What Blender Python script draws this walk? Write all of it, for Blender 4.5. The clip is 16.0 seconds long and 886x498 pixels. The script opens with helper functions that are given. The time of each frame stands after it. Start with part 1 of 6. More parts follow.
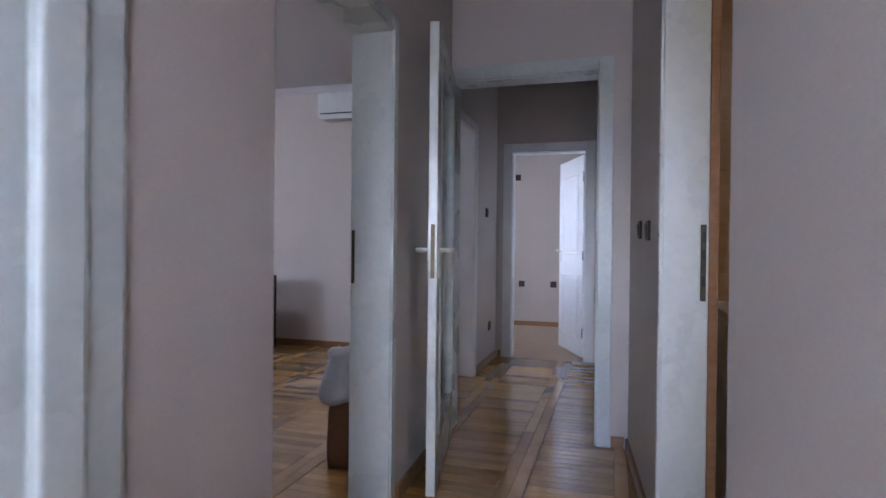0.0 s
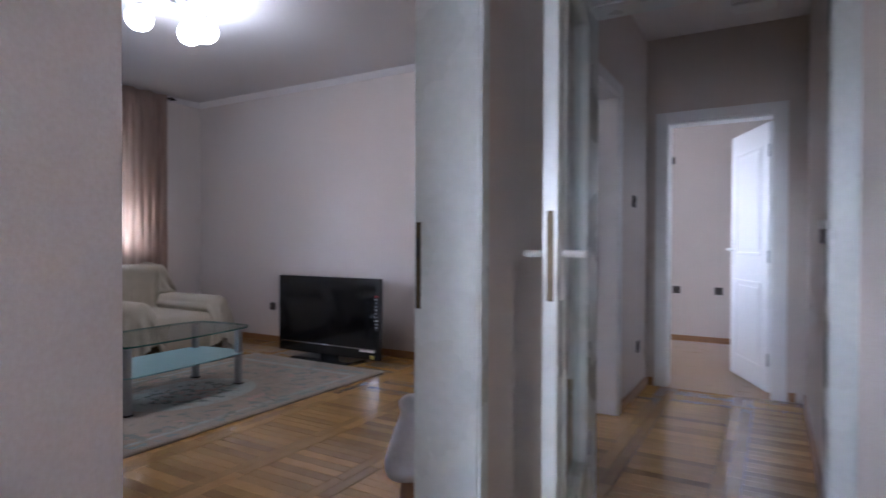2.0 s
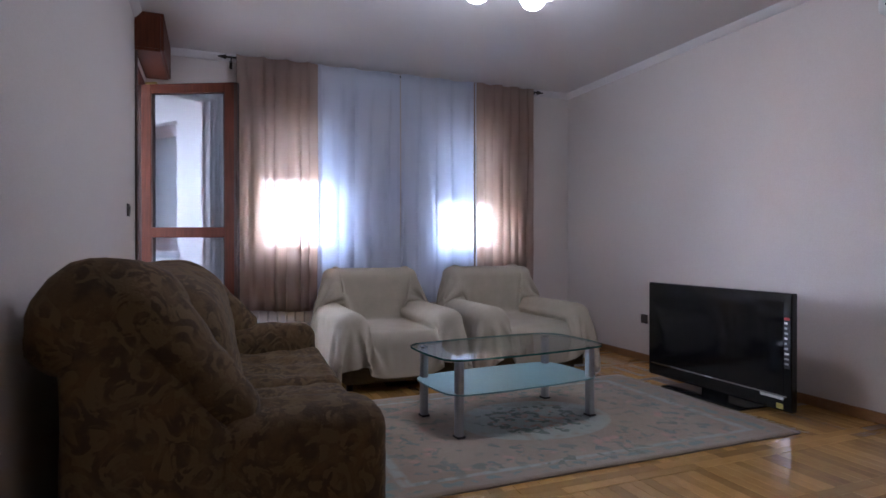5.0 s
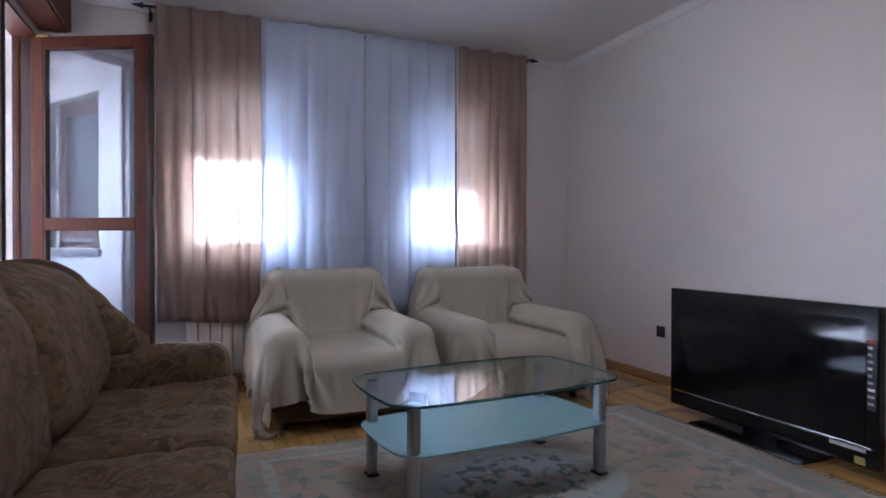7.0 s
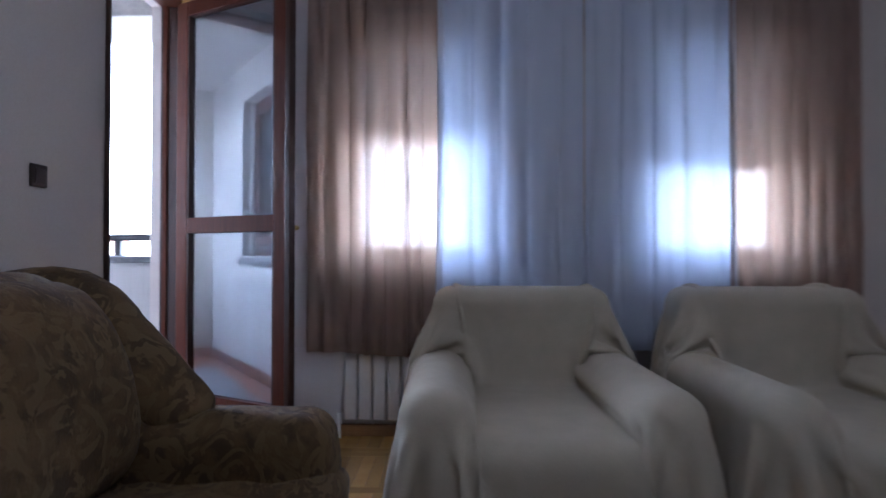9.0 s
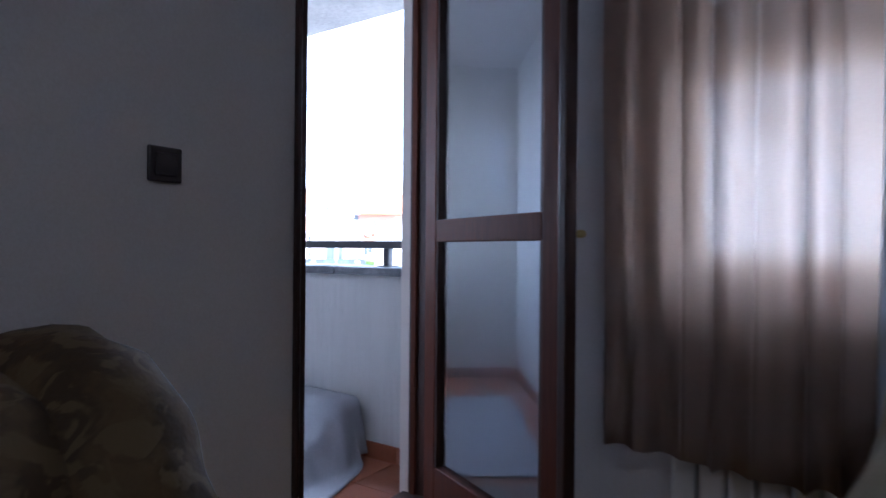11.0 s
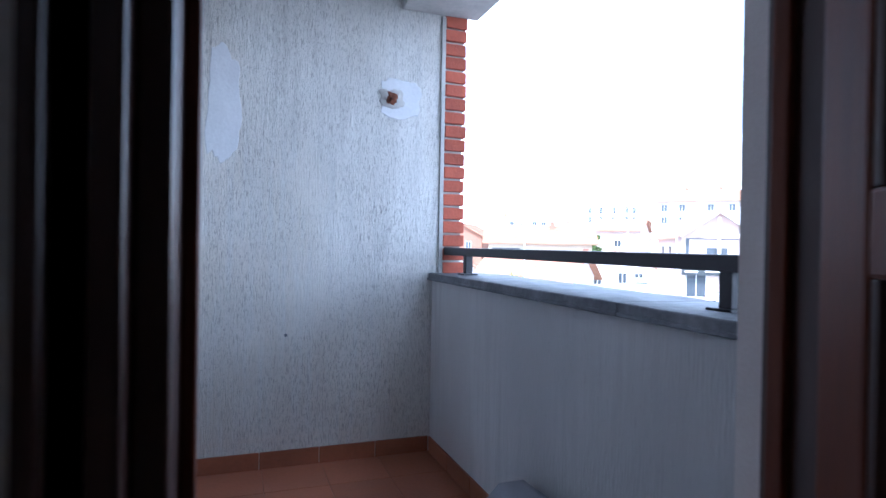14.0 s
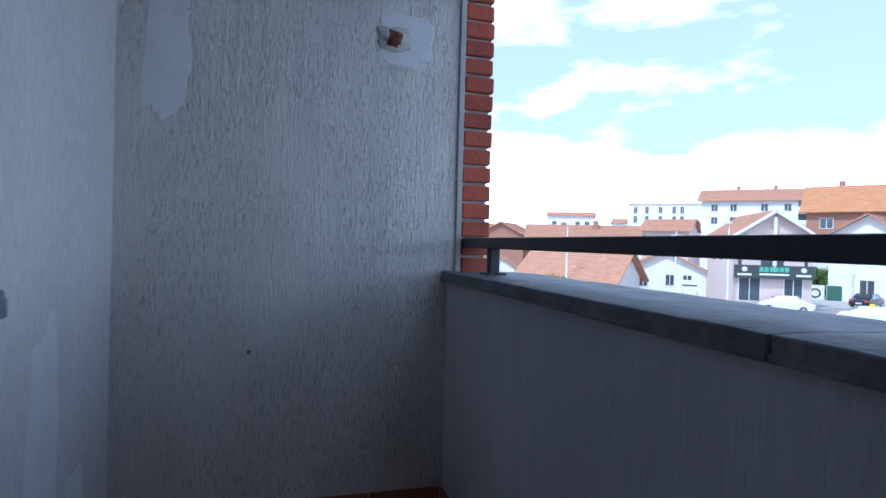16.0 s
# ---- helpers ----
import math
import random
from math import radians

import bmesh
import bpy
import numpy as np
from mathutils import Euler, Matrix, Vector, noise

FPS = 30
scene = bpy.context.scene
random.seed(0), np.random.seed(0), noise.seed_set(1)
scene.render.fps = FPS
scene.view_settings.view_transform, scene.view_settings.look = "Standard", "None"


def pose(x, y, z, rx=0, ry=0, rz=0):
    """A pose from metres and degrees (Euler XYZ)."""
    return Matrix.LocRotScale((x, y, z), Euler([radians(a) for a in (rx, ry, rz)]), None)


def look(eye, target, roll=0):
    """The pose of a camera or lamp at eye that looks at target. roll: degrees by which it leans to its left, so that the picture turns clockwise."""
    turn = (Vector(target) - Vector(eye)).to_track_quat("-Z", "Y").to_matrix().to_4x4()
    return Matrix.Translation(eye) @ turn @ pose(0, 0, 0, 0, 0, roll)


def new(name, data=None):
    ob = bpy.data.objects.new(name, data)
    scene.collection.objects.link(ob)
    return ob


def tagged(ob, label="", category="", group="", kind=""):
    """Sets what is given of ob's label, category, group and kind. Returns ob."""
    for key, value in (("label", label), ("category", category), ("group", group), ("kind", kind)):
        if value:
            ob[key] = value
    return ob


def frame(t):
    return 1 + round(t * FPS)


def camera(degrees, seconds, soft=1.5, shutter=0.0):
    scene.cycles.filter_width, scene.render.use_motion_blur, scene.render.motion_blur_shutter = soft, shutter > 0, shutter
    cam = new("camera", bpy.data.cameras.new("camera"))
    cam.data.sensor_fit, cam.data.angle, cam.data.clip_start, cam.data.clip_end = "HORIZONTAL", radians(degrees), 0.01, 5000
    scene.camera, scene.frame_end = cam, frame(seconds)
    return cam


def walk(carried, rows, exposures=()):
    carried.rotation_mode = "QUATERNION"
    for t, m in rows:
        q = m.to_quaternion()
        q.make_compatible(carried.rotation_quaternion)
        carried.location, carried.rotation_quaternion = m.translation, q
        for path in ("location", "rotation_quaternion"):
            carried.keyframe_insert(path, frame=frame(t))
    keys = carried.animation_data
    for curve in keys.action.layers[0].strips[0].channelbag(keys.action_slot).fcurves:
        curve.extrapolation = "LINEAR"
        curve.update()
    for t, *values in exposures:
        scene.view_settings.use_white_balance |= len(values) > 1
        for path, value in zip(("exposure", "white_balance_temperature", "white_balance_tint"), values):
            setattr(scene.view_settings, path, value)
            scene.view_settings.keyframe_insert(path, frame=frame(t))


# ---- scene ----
cam = camera(75.4, 16.0, soft=1.5, shutter=0.5)
PATH = [
    (0, (0.32, 0.594, 1.08), (-0.253, 2.511, 1.068), 0.6),
    (0.5, (0.274, 0.862, 1.09), (-0.278, 2.785, 1.079), 0.4),
    (1, (0.232, 1.075, 1.053), (-0.335, 2.993, 1.042), 0.6),
    (1.5, (0.203, 1.292, 1.086), (-0.531, 3.153, 1.068), 0.4),
    (2, (0.074, 1.524, 1.088), (-0.931, 3.254, 1.066), 0.2),
    (2.5, (-0.011, 1.69, 1.106), (-1.266, 3.248, 1.089), 0.1),
    (3, (-0.149, 1.906, 1.09), (-1.618, 3.262, 1.076), -0.2),
    (3.5, (-0.264, 2.079, 1.083), (-1.951, 3.153, 1.073), -0.4),
    (4, (-0.348, 2.157, 1.068), (-2.16, 3.003, 1.064), -0.4),
    (6.5, (-1.04, 2.73, 1.05), (-2.905, 3.452, 1.037), 0.1),
    (7, (-1.339, 2.869, 1.04), (-3.189, 3.63, 1.023), 0.1),
    (7.5, (-1.62, 2.997, 1.02), (-3.483, 3.725, 1.016), -0.0),
    (8, (-1.944, 3.114, 1.005), (-3.855, 3.704, 1.012), -0.3),
    (8.5, (-2.265, 3.178, 0.968), (-4.238, 3.504, 1.004), -0.3),
    (9, (-2.718, 3.314, 1.005), (-4.717, 3.288, 1.029), 0.1),
    (9.5, (-3.07, 3.338, 1.003), (-5.048, 3.042, 1.027), 0.2),
    (10, (-3.451, 3.32, 1.069), (-5.357, 2.717, 1.076), 0.3),
    (11.1, (-4.05, 3.1, 1.1), (-5.688, 1.953, 1.1), 0.5),
    (11.7, (-4.42, 3.03, 1.118), (-5.858, 1.64, 1.114), 0.6),
    (12.3, (-4.741, 2.877, 1.135), (-5.988, 1.314, 1.131), 0.8),
    (12.5, (-4.806, 2.812, 1.148), (-6.002, 1.209, 1.142), 0.8),
    (13, (-5.009, 2.647, 1.148), (-5.997, 0.908, 1.141), 0.8),
    (13.5, (-5.158, 2.483, 1.16), (-5.942, 0.643, 1.15), 0.7),
    (14, (-5.266, 2.241, 1.149), (-5.95, 0.362, 1.138), 1.0),
    (14.5, (-5.356, 2.049, 1.138), (-6.005, 0.158, 1.125), 1.1),
    (15, (-5.455, 1.81, 1.101), (-6.03, -0.106, 1.086), 1.2),
    (15.5, (-5.538, 1.66, 1.102), (-6.059, -0.271, 1.083), 1.3),
    (16, (-5.627, 1.53, 1.111), (-6.175, -0.394, 1.094), 1.5),
]
# stops, kelvin and tint of the clip's own exposure
EXPOSURES = [
    (0.0, 3.55, 5350, 17), (1.0, 3.85, 5400, 17), (2.0, 3.8, 5450, 17), (4.0, 3.85, 5450, 18), (7.0, 3.9, 5350, 17), (8.0, 3.7, 5250, 15), (9.0, 3.2, 5100, 14), (10.0, 2.8, 5000, 12),
    (12.3, 1.4, 4850, 13), (13.0, 1.25, 4900, 12), (13.5, 1.15, 4850, 11), (14.0, 1.0, 4850, 10), (14.5, 0.5, 4800, 9), (15.0, -0.05, 4800, 8), (16.0, -0.5, 4800, 8)]
walk(cam, [(t, look(eye, target, roll)) for t, eye, target, roll in PATH], EXPOSURES)

# ---------------------------------------------------------------- light
SUN_ELEV, SUN_AZ = radians(52), radians(62)      # the sun stands over the house, behind the balcony
world = bpy.data.worlds.new("sky_world")
scene.world = world
world.use_nodes = True
wn, wl = world.node_tree.nodes, world.node_tree.links
background = wn["Background"]
sky = wn.new("ShaderNodeTexSky")
sky.sky_type, sky.sun_disc = "NISHITA", False
sky.sun_elevation, sky.sun_rotation = SUN_ELEV, SUN_AZ
sky.air_density, sky.dust_density = 1.0, 0.6
sky_coord = wn.new("ShaderNodeTexCoord")
sky_map = wn.new("ShaderNodeMapping")
sky_map.inputs["Scale"].default_value = (1.0, 1.0, 2.6)
sky_map.inputs["Location"].default_value = (0.55, 0.2, 0.3)
clouds = wn.new("ShaderNodeTexNoise")
clouds.inputs["Scale"].default_value, clouds.inputs["Detail"].default_value = 3.3, 9
clouds.inputs["Roughness"].default_value = 0.52
cloud_ramp = wn.new("ShaderNodeValToRGB")
cloud_ramp.color_ramp.elements[0].position, cloud_ramp.color_ramp.elements[1].position = 0.44, 0.64
low = wn.new("ShaderNodeSeparateXYZ")
haze = wn.new("ShaderNodeMapRange")
haze.inputs["From Min"].default_value, haze.inputs["From Max"].default_value = 0.09, 0.045
haze.inputs["To Min"].default_value, haze.inputs["To Max"].default_value = 0.26, 1.0
more = wn.new("ShaderNodeMath")
more.operation, more.use_clamp = "MAXIMUM", True
cloud_mix = wn.new("ShaderNodeMixRGB")
cloud_mix.inputs["Color2"].default_value = (24, 24.6, 25.6, 1)
wl.new(sky_coord.outputs["Generated"], sky_map.inputs["Vector"])
wl.new(sky_map.outputs["Vector"], clouds.inputs["Vector"])
wl.new(clouds.outputs["Fac"], cloud_ramp.inputs["Fac"])
wl.new(sky_coord.outputs["Generated"], low.inputs["Vector"])
ragged = wn.new("ShaderNodeMath")           # an uneven upper edge to the low cloud
ragged.operation, ragged.inputs[1].default_value = "MULTIPLY_ADD", -0.22
wl.new(clouds.outputs["Fac"], ragged.inputs[0])
wl.new(low.outputs["Z"], ragged.inputs[2])
wl.new(ragged.outputs["Value"], haze.inputs["Value"])
wl.new(cloud_ramp.outputs["Color"], more.inputs[0])
wl.new(haze.outputs["Result"], more.inputs[1])
wl.new(more.outputs["Value"], cloud_mix.inputs["Fac"])
wl.new(sky.outputs["Color"], cloud_mix.inputs["Color1"])
wl.new(cloud_mix.outputs["Color"], background.inputs["Color"])
background.inputs["Strength"].default_value = 0.15

sun = new("sun", bpy.data.lights.new("sun", "SUN"))
sun.data.energy, sun.data.angle, sun.data.color = 4.5, radians(0.6), (1.0, 0.95, 0.87)
sun.matrix_world = look((40 * math.cos(SUN_ELEV) * math.sin(SUN_AZ) + 0, 40 * math.cos(SUN_ELEV) * math.cos(SUN_AZ), 40 * math.sin(SUN_ELEV)), (0, 0, 0))


def area_lamp(name, centre, toward, wide, high, watts, colour=(0.8, 0.9, 1.0)):
    lamp = bpy.data.lights.new(name, "AREA")
    lamp.shape, lamp.size, lamp.size_y = "RECTANGLE", wide, high
    lamp.energy, lamp.color = watts, colour
    ob = new(name, lamp)
    ob.matrix_world = look(centre, toward)
    return ob


area_lamp("bedroom_window_light", (-2.35, 7.05, 1.5), (0, 6.75, 1.0), 0.7, 1.0, 0.5)
# added fill from an unseen side opening, brightens the corridor's west wall
area_lamp("entry_side_window_light", (0.62, -0.65, 1.55), (-0.7, -0.2, 1.3), 0.6, 0.8, 0.12)
# warm fill added under the bathroom ceiling, with no fitting of its own
area_lamp("bathroom_lamp_light", (1.3, 1.4, 2.45), (1.2, 2.0, 0.0), 0.3, 0.3, 0.5, (1.0, 0.8, 0.55))


# ---------------------------------------------------------------- materials
def mat(name, c1, c2=None, scale=6.0, rough=0.6, bump=0.0, metal=0.0, fine=60.0, stretch=(1, 1, 1), spread=0.5, sheen=0.0, coat=0.0, vary=0.0, grainy=0.16):
    """Paint of two tones by a large noise, fine relief by a small one."""
    m = bpy.data.materials.new(name)
    m.use_nodes = True
    n, l = m.node_tree.nodes, m.node_tree.links
    b = n["Principled BSDF"]
    c2 = c2 or tuple(v * 0.88 for v in c1)
    geo = n.new("ShaderNodeNewGeometry")
    mapping = n.new("ShaderNodeMapping")
    mapping.inputs["Scale"].default_value = stretch
    l.new(geo.outputs["Position"], mapping.inputs["Vector"])
    big = n.new("ShaderNodeTexNoise")
    big.inputs["Scale"].default_value, big.inputs["Detail"].default_value = scale, 5
    small = n.new("ShaderNodeTexNoise")
    small.inputs["Scale"].default_value, small.inputs["Detail"].default_value = fine, 4
    l.new(mapping.outputs["Vector"], big.inputs["Vector"])
    l.new(mapping.outputs["Vector"], small.inputs["Vector"])
    ramp = n.new("ShaderNodeValToRGB")
    ramp.color_ramp.elements[0].position, ramp.color_ramp.elements[1].position = 0.5 - spread / 2, 0.5 + spread / 2
    ramp.color_ramp.elements[0].color, ramp.color_ramp.elements[1].color = (*c2, 1), (*c1, 1)
    l.new(big.outputs["Fac"], ramp.inputs["Fac"])
    # fine grain; a high grainy paints shade into the hollows of the relief
    grain = n.new("ShaderNodeMixRGB")
    grain.blend_type, grain.inputs["Fac"].default_value = "OVERLAY", grainy
    l.new(ramp.outputs["Color"], grain.inputs["Color1"])
    l.new(small.outputs["Fac"], grain.inputs["Color2"])
    out = grain.outputs["Color"]
    if vary:
        info = n.new("ShaderNodeObjectInfo")
        add = n.new("ShaderNodeMath")
        add.operation = "ADD"
        l.new(info.outputs["Random"], add.inputs[0])
        l.new(geo.outputs["Random Per Island"], add.inputs[1])
        wrap = n.new("ShaderNodeMath")
        wrap.operation = "FRACT"
        l.new(add.outputs["Value"], wrap.inputs[0])
        rng = n.new("ShaderNodeMapRange")
        rng.inputs["To Min"].default_value, rng.inputs["To Max"].default_value = 1 - vary, 1 + vary * 0.6
        l.new(wrap.outputs["Value"], rng.inputs["Value"])
        hsv = n.new("ShaderNodeHueSaturation")
        l.new(rng.outputs["Result"], hsv.inputs["Value"])
        l.new(out, hsv.inputs["Color"])
        out = hsv.outputs["Color"]
    l.new(out, b.inputs["Base Color"])
    rr = n.new("ShaderNodeMapRange")
    rr.inputs["To Min"].default_value, rr.inputs["To Max"].default_value = max(0.02, rough - 0.08), min(1, rough + 0.08)
    l.new(big.outputs["Fac"], rr.inputs["Value"])
    l.new(rr.outputs["Result"], b.inputs["Roughness"])
    b.inputs["Metallic"].default_value = metal
    if sheen:
        b.inputs["Sheen Weight"].default_value = sheen
    if coat:
        b.inputs["Coat Weight"].default_value = coat
        b.inputs["Coat Roughness"].default_value = 0.12
    if bump:
        bn = n.new("ShaderNodeBump")
        bn.inputs["Strength"].default_value, bn.inputs["Distance"].default_value = min(1.0, bump), 0.004 * max(1.0, bump)
        l.new(small.outputs["Fac"], bn.inputs["Height"])
        l.new(bn.outputs["Normal"], b.inputs["Normal"])
    return m


def cloth_through(name, colour, through_colour, clear, thick, blur):
    """Curtain cloth that lets light through."""
    m = bpy.data.materials.new(name)
    m.use_nodes = True
    n, l = m.node_tree.nodes, m.node_tree.links
    n.remove(n["Principled BSDF"])
    geo = n.new("ShaderNodeNewGeometry")
    weave = n.new("ShaderNodeTexNoise")
    weave.inputs["Scale"].default_value, weave.inputs["Detail"].default_value = 160, 3
    l.new(geo.outputs["Position"], weave.inputs["Vector"])
    tone = n.new("ShaderNodeMixRGB")
    tone.blend_type, tone.inputs["Fac"].default_value = "OVERLAY", 0.2
    tone.inputs["Color1"].default_value = (*colour, 1)
    l.new(weave.outputs["Fac"], tone.inputs["Color2"])
    dif, tra, hole = n.new("ShaderNodeBsdfDiffuse"), n.new("ShaderNodeBsdfTranslucent"), n.new("ShaderNodeBsdfTransparent")
    l.new(tone.outputs["Color"], dif.inputs["Color"])
    tra.inputs["Color"].default_value = (*through_colour, 1)
    hole.inputs["Color"].default_value = (0.9, 0.88, 0.88, 1)
    fuzz = n.new("ShaderNodeBsdfRefraction")
    fuzz.inputs["Color"].default_value = (*through_colour, 1)
    fuzz.inputs["IOR"].default_value, fuzz.inputs["Roughness"].default_value = 1.3, 0.85
    open_weave = n.new("ShaderNodeMixShader")
    open_weave.inputs["Fac"].default_value = blur
    l.new(hole.outputs[0], open_weave.inputs[1])
    l.new(fuzz.outputs[0], open_weave.inputs[2])
    a, b = n.new("ShaderNodeMixShader"), n.new("ShaderNodeMixShader")
    a.inputs["Fac"].default_value, b.inputs["Fac"].default_value = thick, clear
    l.new(dif.outputs[0], a.inputs[1])
    l.new(tra.outputs[0], a.inputs[2])
    l.new(a.outputs[0], b.inputs[1])
    l.new(open_weave.outputs[0], b.inputs[2])
    l.new(b.outputs[0], n["Material Output"].inputs["Surface"])
    return m


def pane_glass(name, tint=(0.95, 0.98, 0.98), gloss=0.06, rough=0.0):
    """Thin window glass: mostly clear, shinier at a slant."""
    m = bpy.data.materials.new(name)
    m.use_nodes = True
    n, l = m.node_tree.nodes, m.node_tree.links
    n.remove(n["Principled BSDF"])
    clear, shine = n.new("ShaderNodeBsdfTransparent"), n.new("ShaderNodeBsdfGlossy")
    clear.inputs["Color"].default_value = (*tint, 1)
    shine.inputs["Roughness"].default_value = rough
    slant = n.new("ShaderNodeLayerWeight")
    slant.inputs["Blend"].default_value = 0.5
    steep = n.new("ShaderNodeMath")
    steep.operation, steep.inputs[1].default_value = "POWER", 4.0
    l.new(slant.outputs["Facing"], steep.inputs[0])
    fres = n.new("ShaderNodeMath")
    fres.operation, fres.inputs[1].default_value = "MULTIPLY", 0.6
    l.new(steep.outputs[0], fres.inputs[0])
    mul = n.new("ShaderNodeMath")
    mul.operation, mul.use_clamp = "ADD", True
    mul.inputs[1].default_value = gloss
    l.new(fres.outputs[0], mul.inputs[0])
    mix = n.new("ShaderNodeMixShader")
    l.new(mul.outputs[0], mix.inputs["Fac"])
    l.new(clear.outputs[0], mix.inputs[1])
    l.new(shine.outputs[0], mix.inputs[2])
    l.new(mix.outputs[0], n["Material Output"].inputs["Surface"])
    return m


def glow(name, colour, strength):
    m = bpy.data.materials.new(name)
    m.use_nodes = True
    b = m.node_tree.nodes["Principled BSDF"]
    b.inputs["Base Color"].default_value = (*colour, 1)
    b.inputs["Emission Color"].default_value = (*colour, 1)
    b.inputs["Emission Strength"].default_value = strength
    return m


def scratched_plaster(name, pale, stained, groove_shade, cover):
    """Float-dragged plaster: pale skin, patches of dirt and many short upright grooves, thicker in some places. The
    grooves' shade is put into the colour.
    """
    m = bpy.data.materials.new(name)
    m.use_nodes = True
    n, l = m.node_tree.nodes, m.node_tree.links
    b = n["Principled BSDF"]
    b.inputs["Roughness"].default_value = 0.95
    b.inputs["Specular IOR Level"].default_value = 0.2
    geo = n.new("ShaderNodeNewGeometry")

    def cloud(stretch, scale, detail, lo, hi, twist=0.0):
        mp, t, r = n.new("ShaderNodeMapping"), n.new("ShaderNodeTexNoise"), n.new("ShaderNodeMapRange")
        mp.inputs["Scale"].default_value = stretch
        t.inputs["Scale"].default_value, t.inputs["Detail"].default_value, t.inputs["Distortion"].default_value = scale, detail, twist
        r.inputs["From Min"].default_value, r.inputs["From Max"].default_value = lo, hi
        l.new(geo.outputs["Position"], mp.inputs["Vector"])
        l.new(mp.outputs["Vector"], t.inputs["Vector"])
        l.new(t.outputs["Fac"], r.inputs["Value"])
        return r.outputs["Result"]

    def math_of(op, a, c):
        k = n.new("ShaderNodeMath")
        k.operation, k.use_clamp = op, True
        l.new(a, k.inputs[0])
        if isinstance(c, float):
            k.inputs[1].default_value = c
        else:
            l.new(c, k.inputs[1])
        return k.outputs[0]

    def over(base, colour, fac):
        x = n.new("ShaderNodeMixRGB")
        x.inputs["Color2"].default_value = (*colour, 1)
        l.new(fac, x.inputs["Fac"])
        if isinstance(base, tuple):
            x.inputs["Color1"].default_value = (*base, 1)
        else:
            l.new(base, x.inputs["Color1"])
        return x.outputs[0]

    long_marks = cloud((1, 1, 0.10), 190, 3, cover + 0.05, cover + 0.13, 0.3)
    short_marks = cloud((1, 1, 0.25), 240, 2, cover + 0.07, cover + 0.15, 0.6)
    where = cloud((1, 1, 0.45), 3.2, 4, 0.36, 0.62)
    marks = math_of("MULTIPLY", math_of("MAXIMUM", long_marks, short_marks), math_of("ADD", where, 0.25))
    c = over(pale, stained, cloud((1, 1, 0.5), 1.7, 5, 0.40, 0.66))
    c = over(c, tuple(v * 0.86 for v in pale), cloud((1, 1, 0.08), 28, 4, 0.45, 0.70))
    # shade inside the grooves, painted as a darker tone
    c = over(c, groove_shade, math_of("MULTIPLY", marks, 0.5))
    l.new(c, b.inputs["Base Color"])
    skin = cloud((1, 1, 0.12), 110, 5, 0.2, 0.8)
    height = n.new("ShaderNodeMath")
    height.operation = "SUBTRACT"
    l.new(skin, height.inputs[0])
    l.new(marks, height.inputs[1])
    bn = n.new("ShaderNodeBump")
    bn.inputs["Strength"].default_value, bn.inputs["Distance"].default_value = 0.8, 0.005
    l.new(height.outputs[0], bn.inputs["Height"])
    l.new(bn.outputs["Normal"], b.inputs["Normal"])
    return m


M_WALL = mat("wall_paint_beige", (0.66, 0.60, 0.56), (0.63, 0.57, 0.53), 1.5, 0.75, 0.12, fine=180, spread=0.8)
M_CEIL = mat("ceiling_paint", (0.74, 0.71, 0.70), (0.70, 0.67, 0.66), 1.2, 0.8, 0.08, fine=160, spread=0.8)
M_GLOSS = mat("door_enamel_white", (0.66, 0.70, 0.685), (0.61, 0.65, 0.635), 3, 0.28, 0.05, fine=40)
M_DOOR_NEW = mat("new_door_white", (0.82, 0.83, 0.84), (0.80, 0.81, 0.82), 3, 0.35, 0.05, fine=80)
M_OAK = mat("parquet_oak", (0.58, 0.34, 0.105), (0.47, 0.255, 0.072), 9, 0.14, 0.12, fine=90, stretch=(1, 1, 1), vary=0.34, coat=0.6)
M_JOINT = mat("parquet_joint", (0.16, 0.085, 0.035), None, 9, 0.4)
M_LAMINATE = mat("laminate_floor", (0.42, 0.28, 0.16), (0.36, 0.23, 0.13), 8, 0.3, 0.05, stretch=(0.5, 6, 1), vary=0.2)
M_SKIRT = mat("skirting_oak", (0.36, 0.19, 0.08), (0.28, 0.14, 0.055), 12, 0.35, 0.1, stretch=(1, 1, 4))
M_MAHOGANY = mat("mahogany_varnish", (0.125, 0.034, 0.015), (0.075, 0.02, 0.009), 7, 0.5, 0.1, fine=50, stretch=(9, 9, 0.6))
M_MAHOGANY.node_tree.nodes["Principled BSDF"].inputs["Specular IOR Level"].default_value = 0.2
M_DARKWOOD = mat("dark_door_wood", (0.062, 0.026, 0.017), (0.036, 0.015, 0.010), 7, 0.35, 0.1, fine=50, stretch=(9, 9, 0.6))
M_BROWN_CURTAIN = cloth_through("brown_curtain_cloth", (0.42, 0.325, 0.285), (0.73, 0.58, 0.47), 0.28, 0.42, 0.50)
M_SHEER = cloth_through("sheer_curtain_cloth", (0.74, 0.76, 0.83), (0.76, 0.82, 0.95), 0.22, 0.38, 0.62)
M_THROW = mat("cream_throw_cotton", (0.50, 0.445, 0.345), (0.44, 0.39, 0.30), 9, 0.95, 0.6, fine=320)
M_CHAIRBASE = mat("armchair_olive_upholstery", (0.14, 0.105, 0.05), (0.09, 0.065, 0.03), 12, 0.9, 0.3)
M_METAL = mat("brushed_steel", (0.42, 0.43, 0.45), (0.36, 0.37, 0.39), 20, 0.35, 0.04, metal=0.9, stretch=(1, 1, 0.1))
M_CHROME = mat("chrome", (0.7, 0.71, 0.73), None, 8, 0.12, metal=1.0)
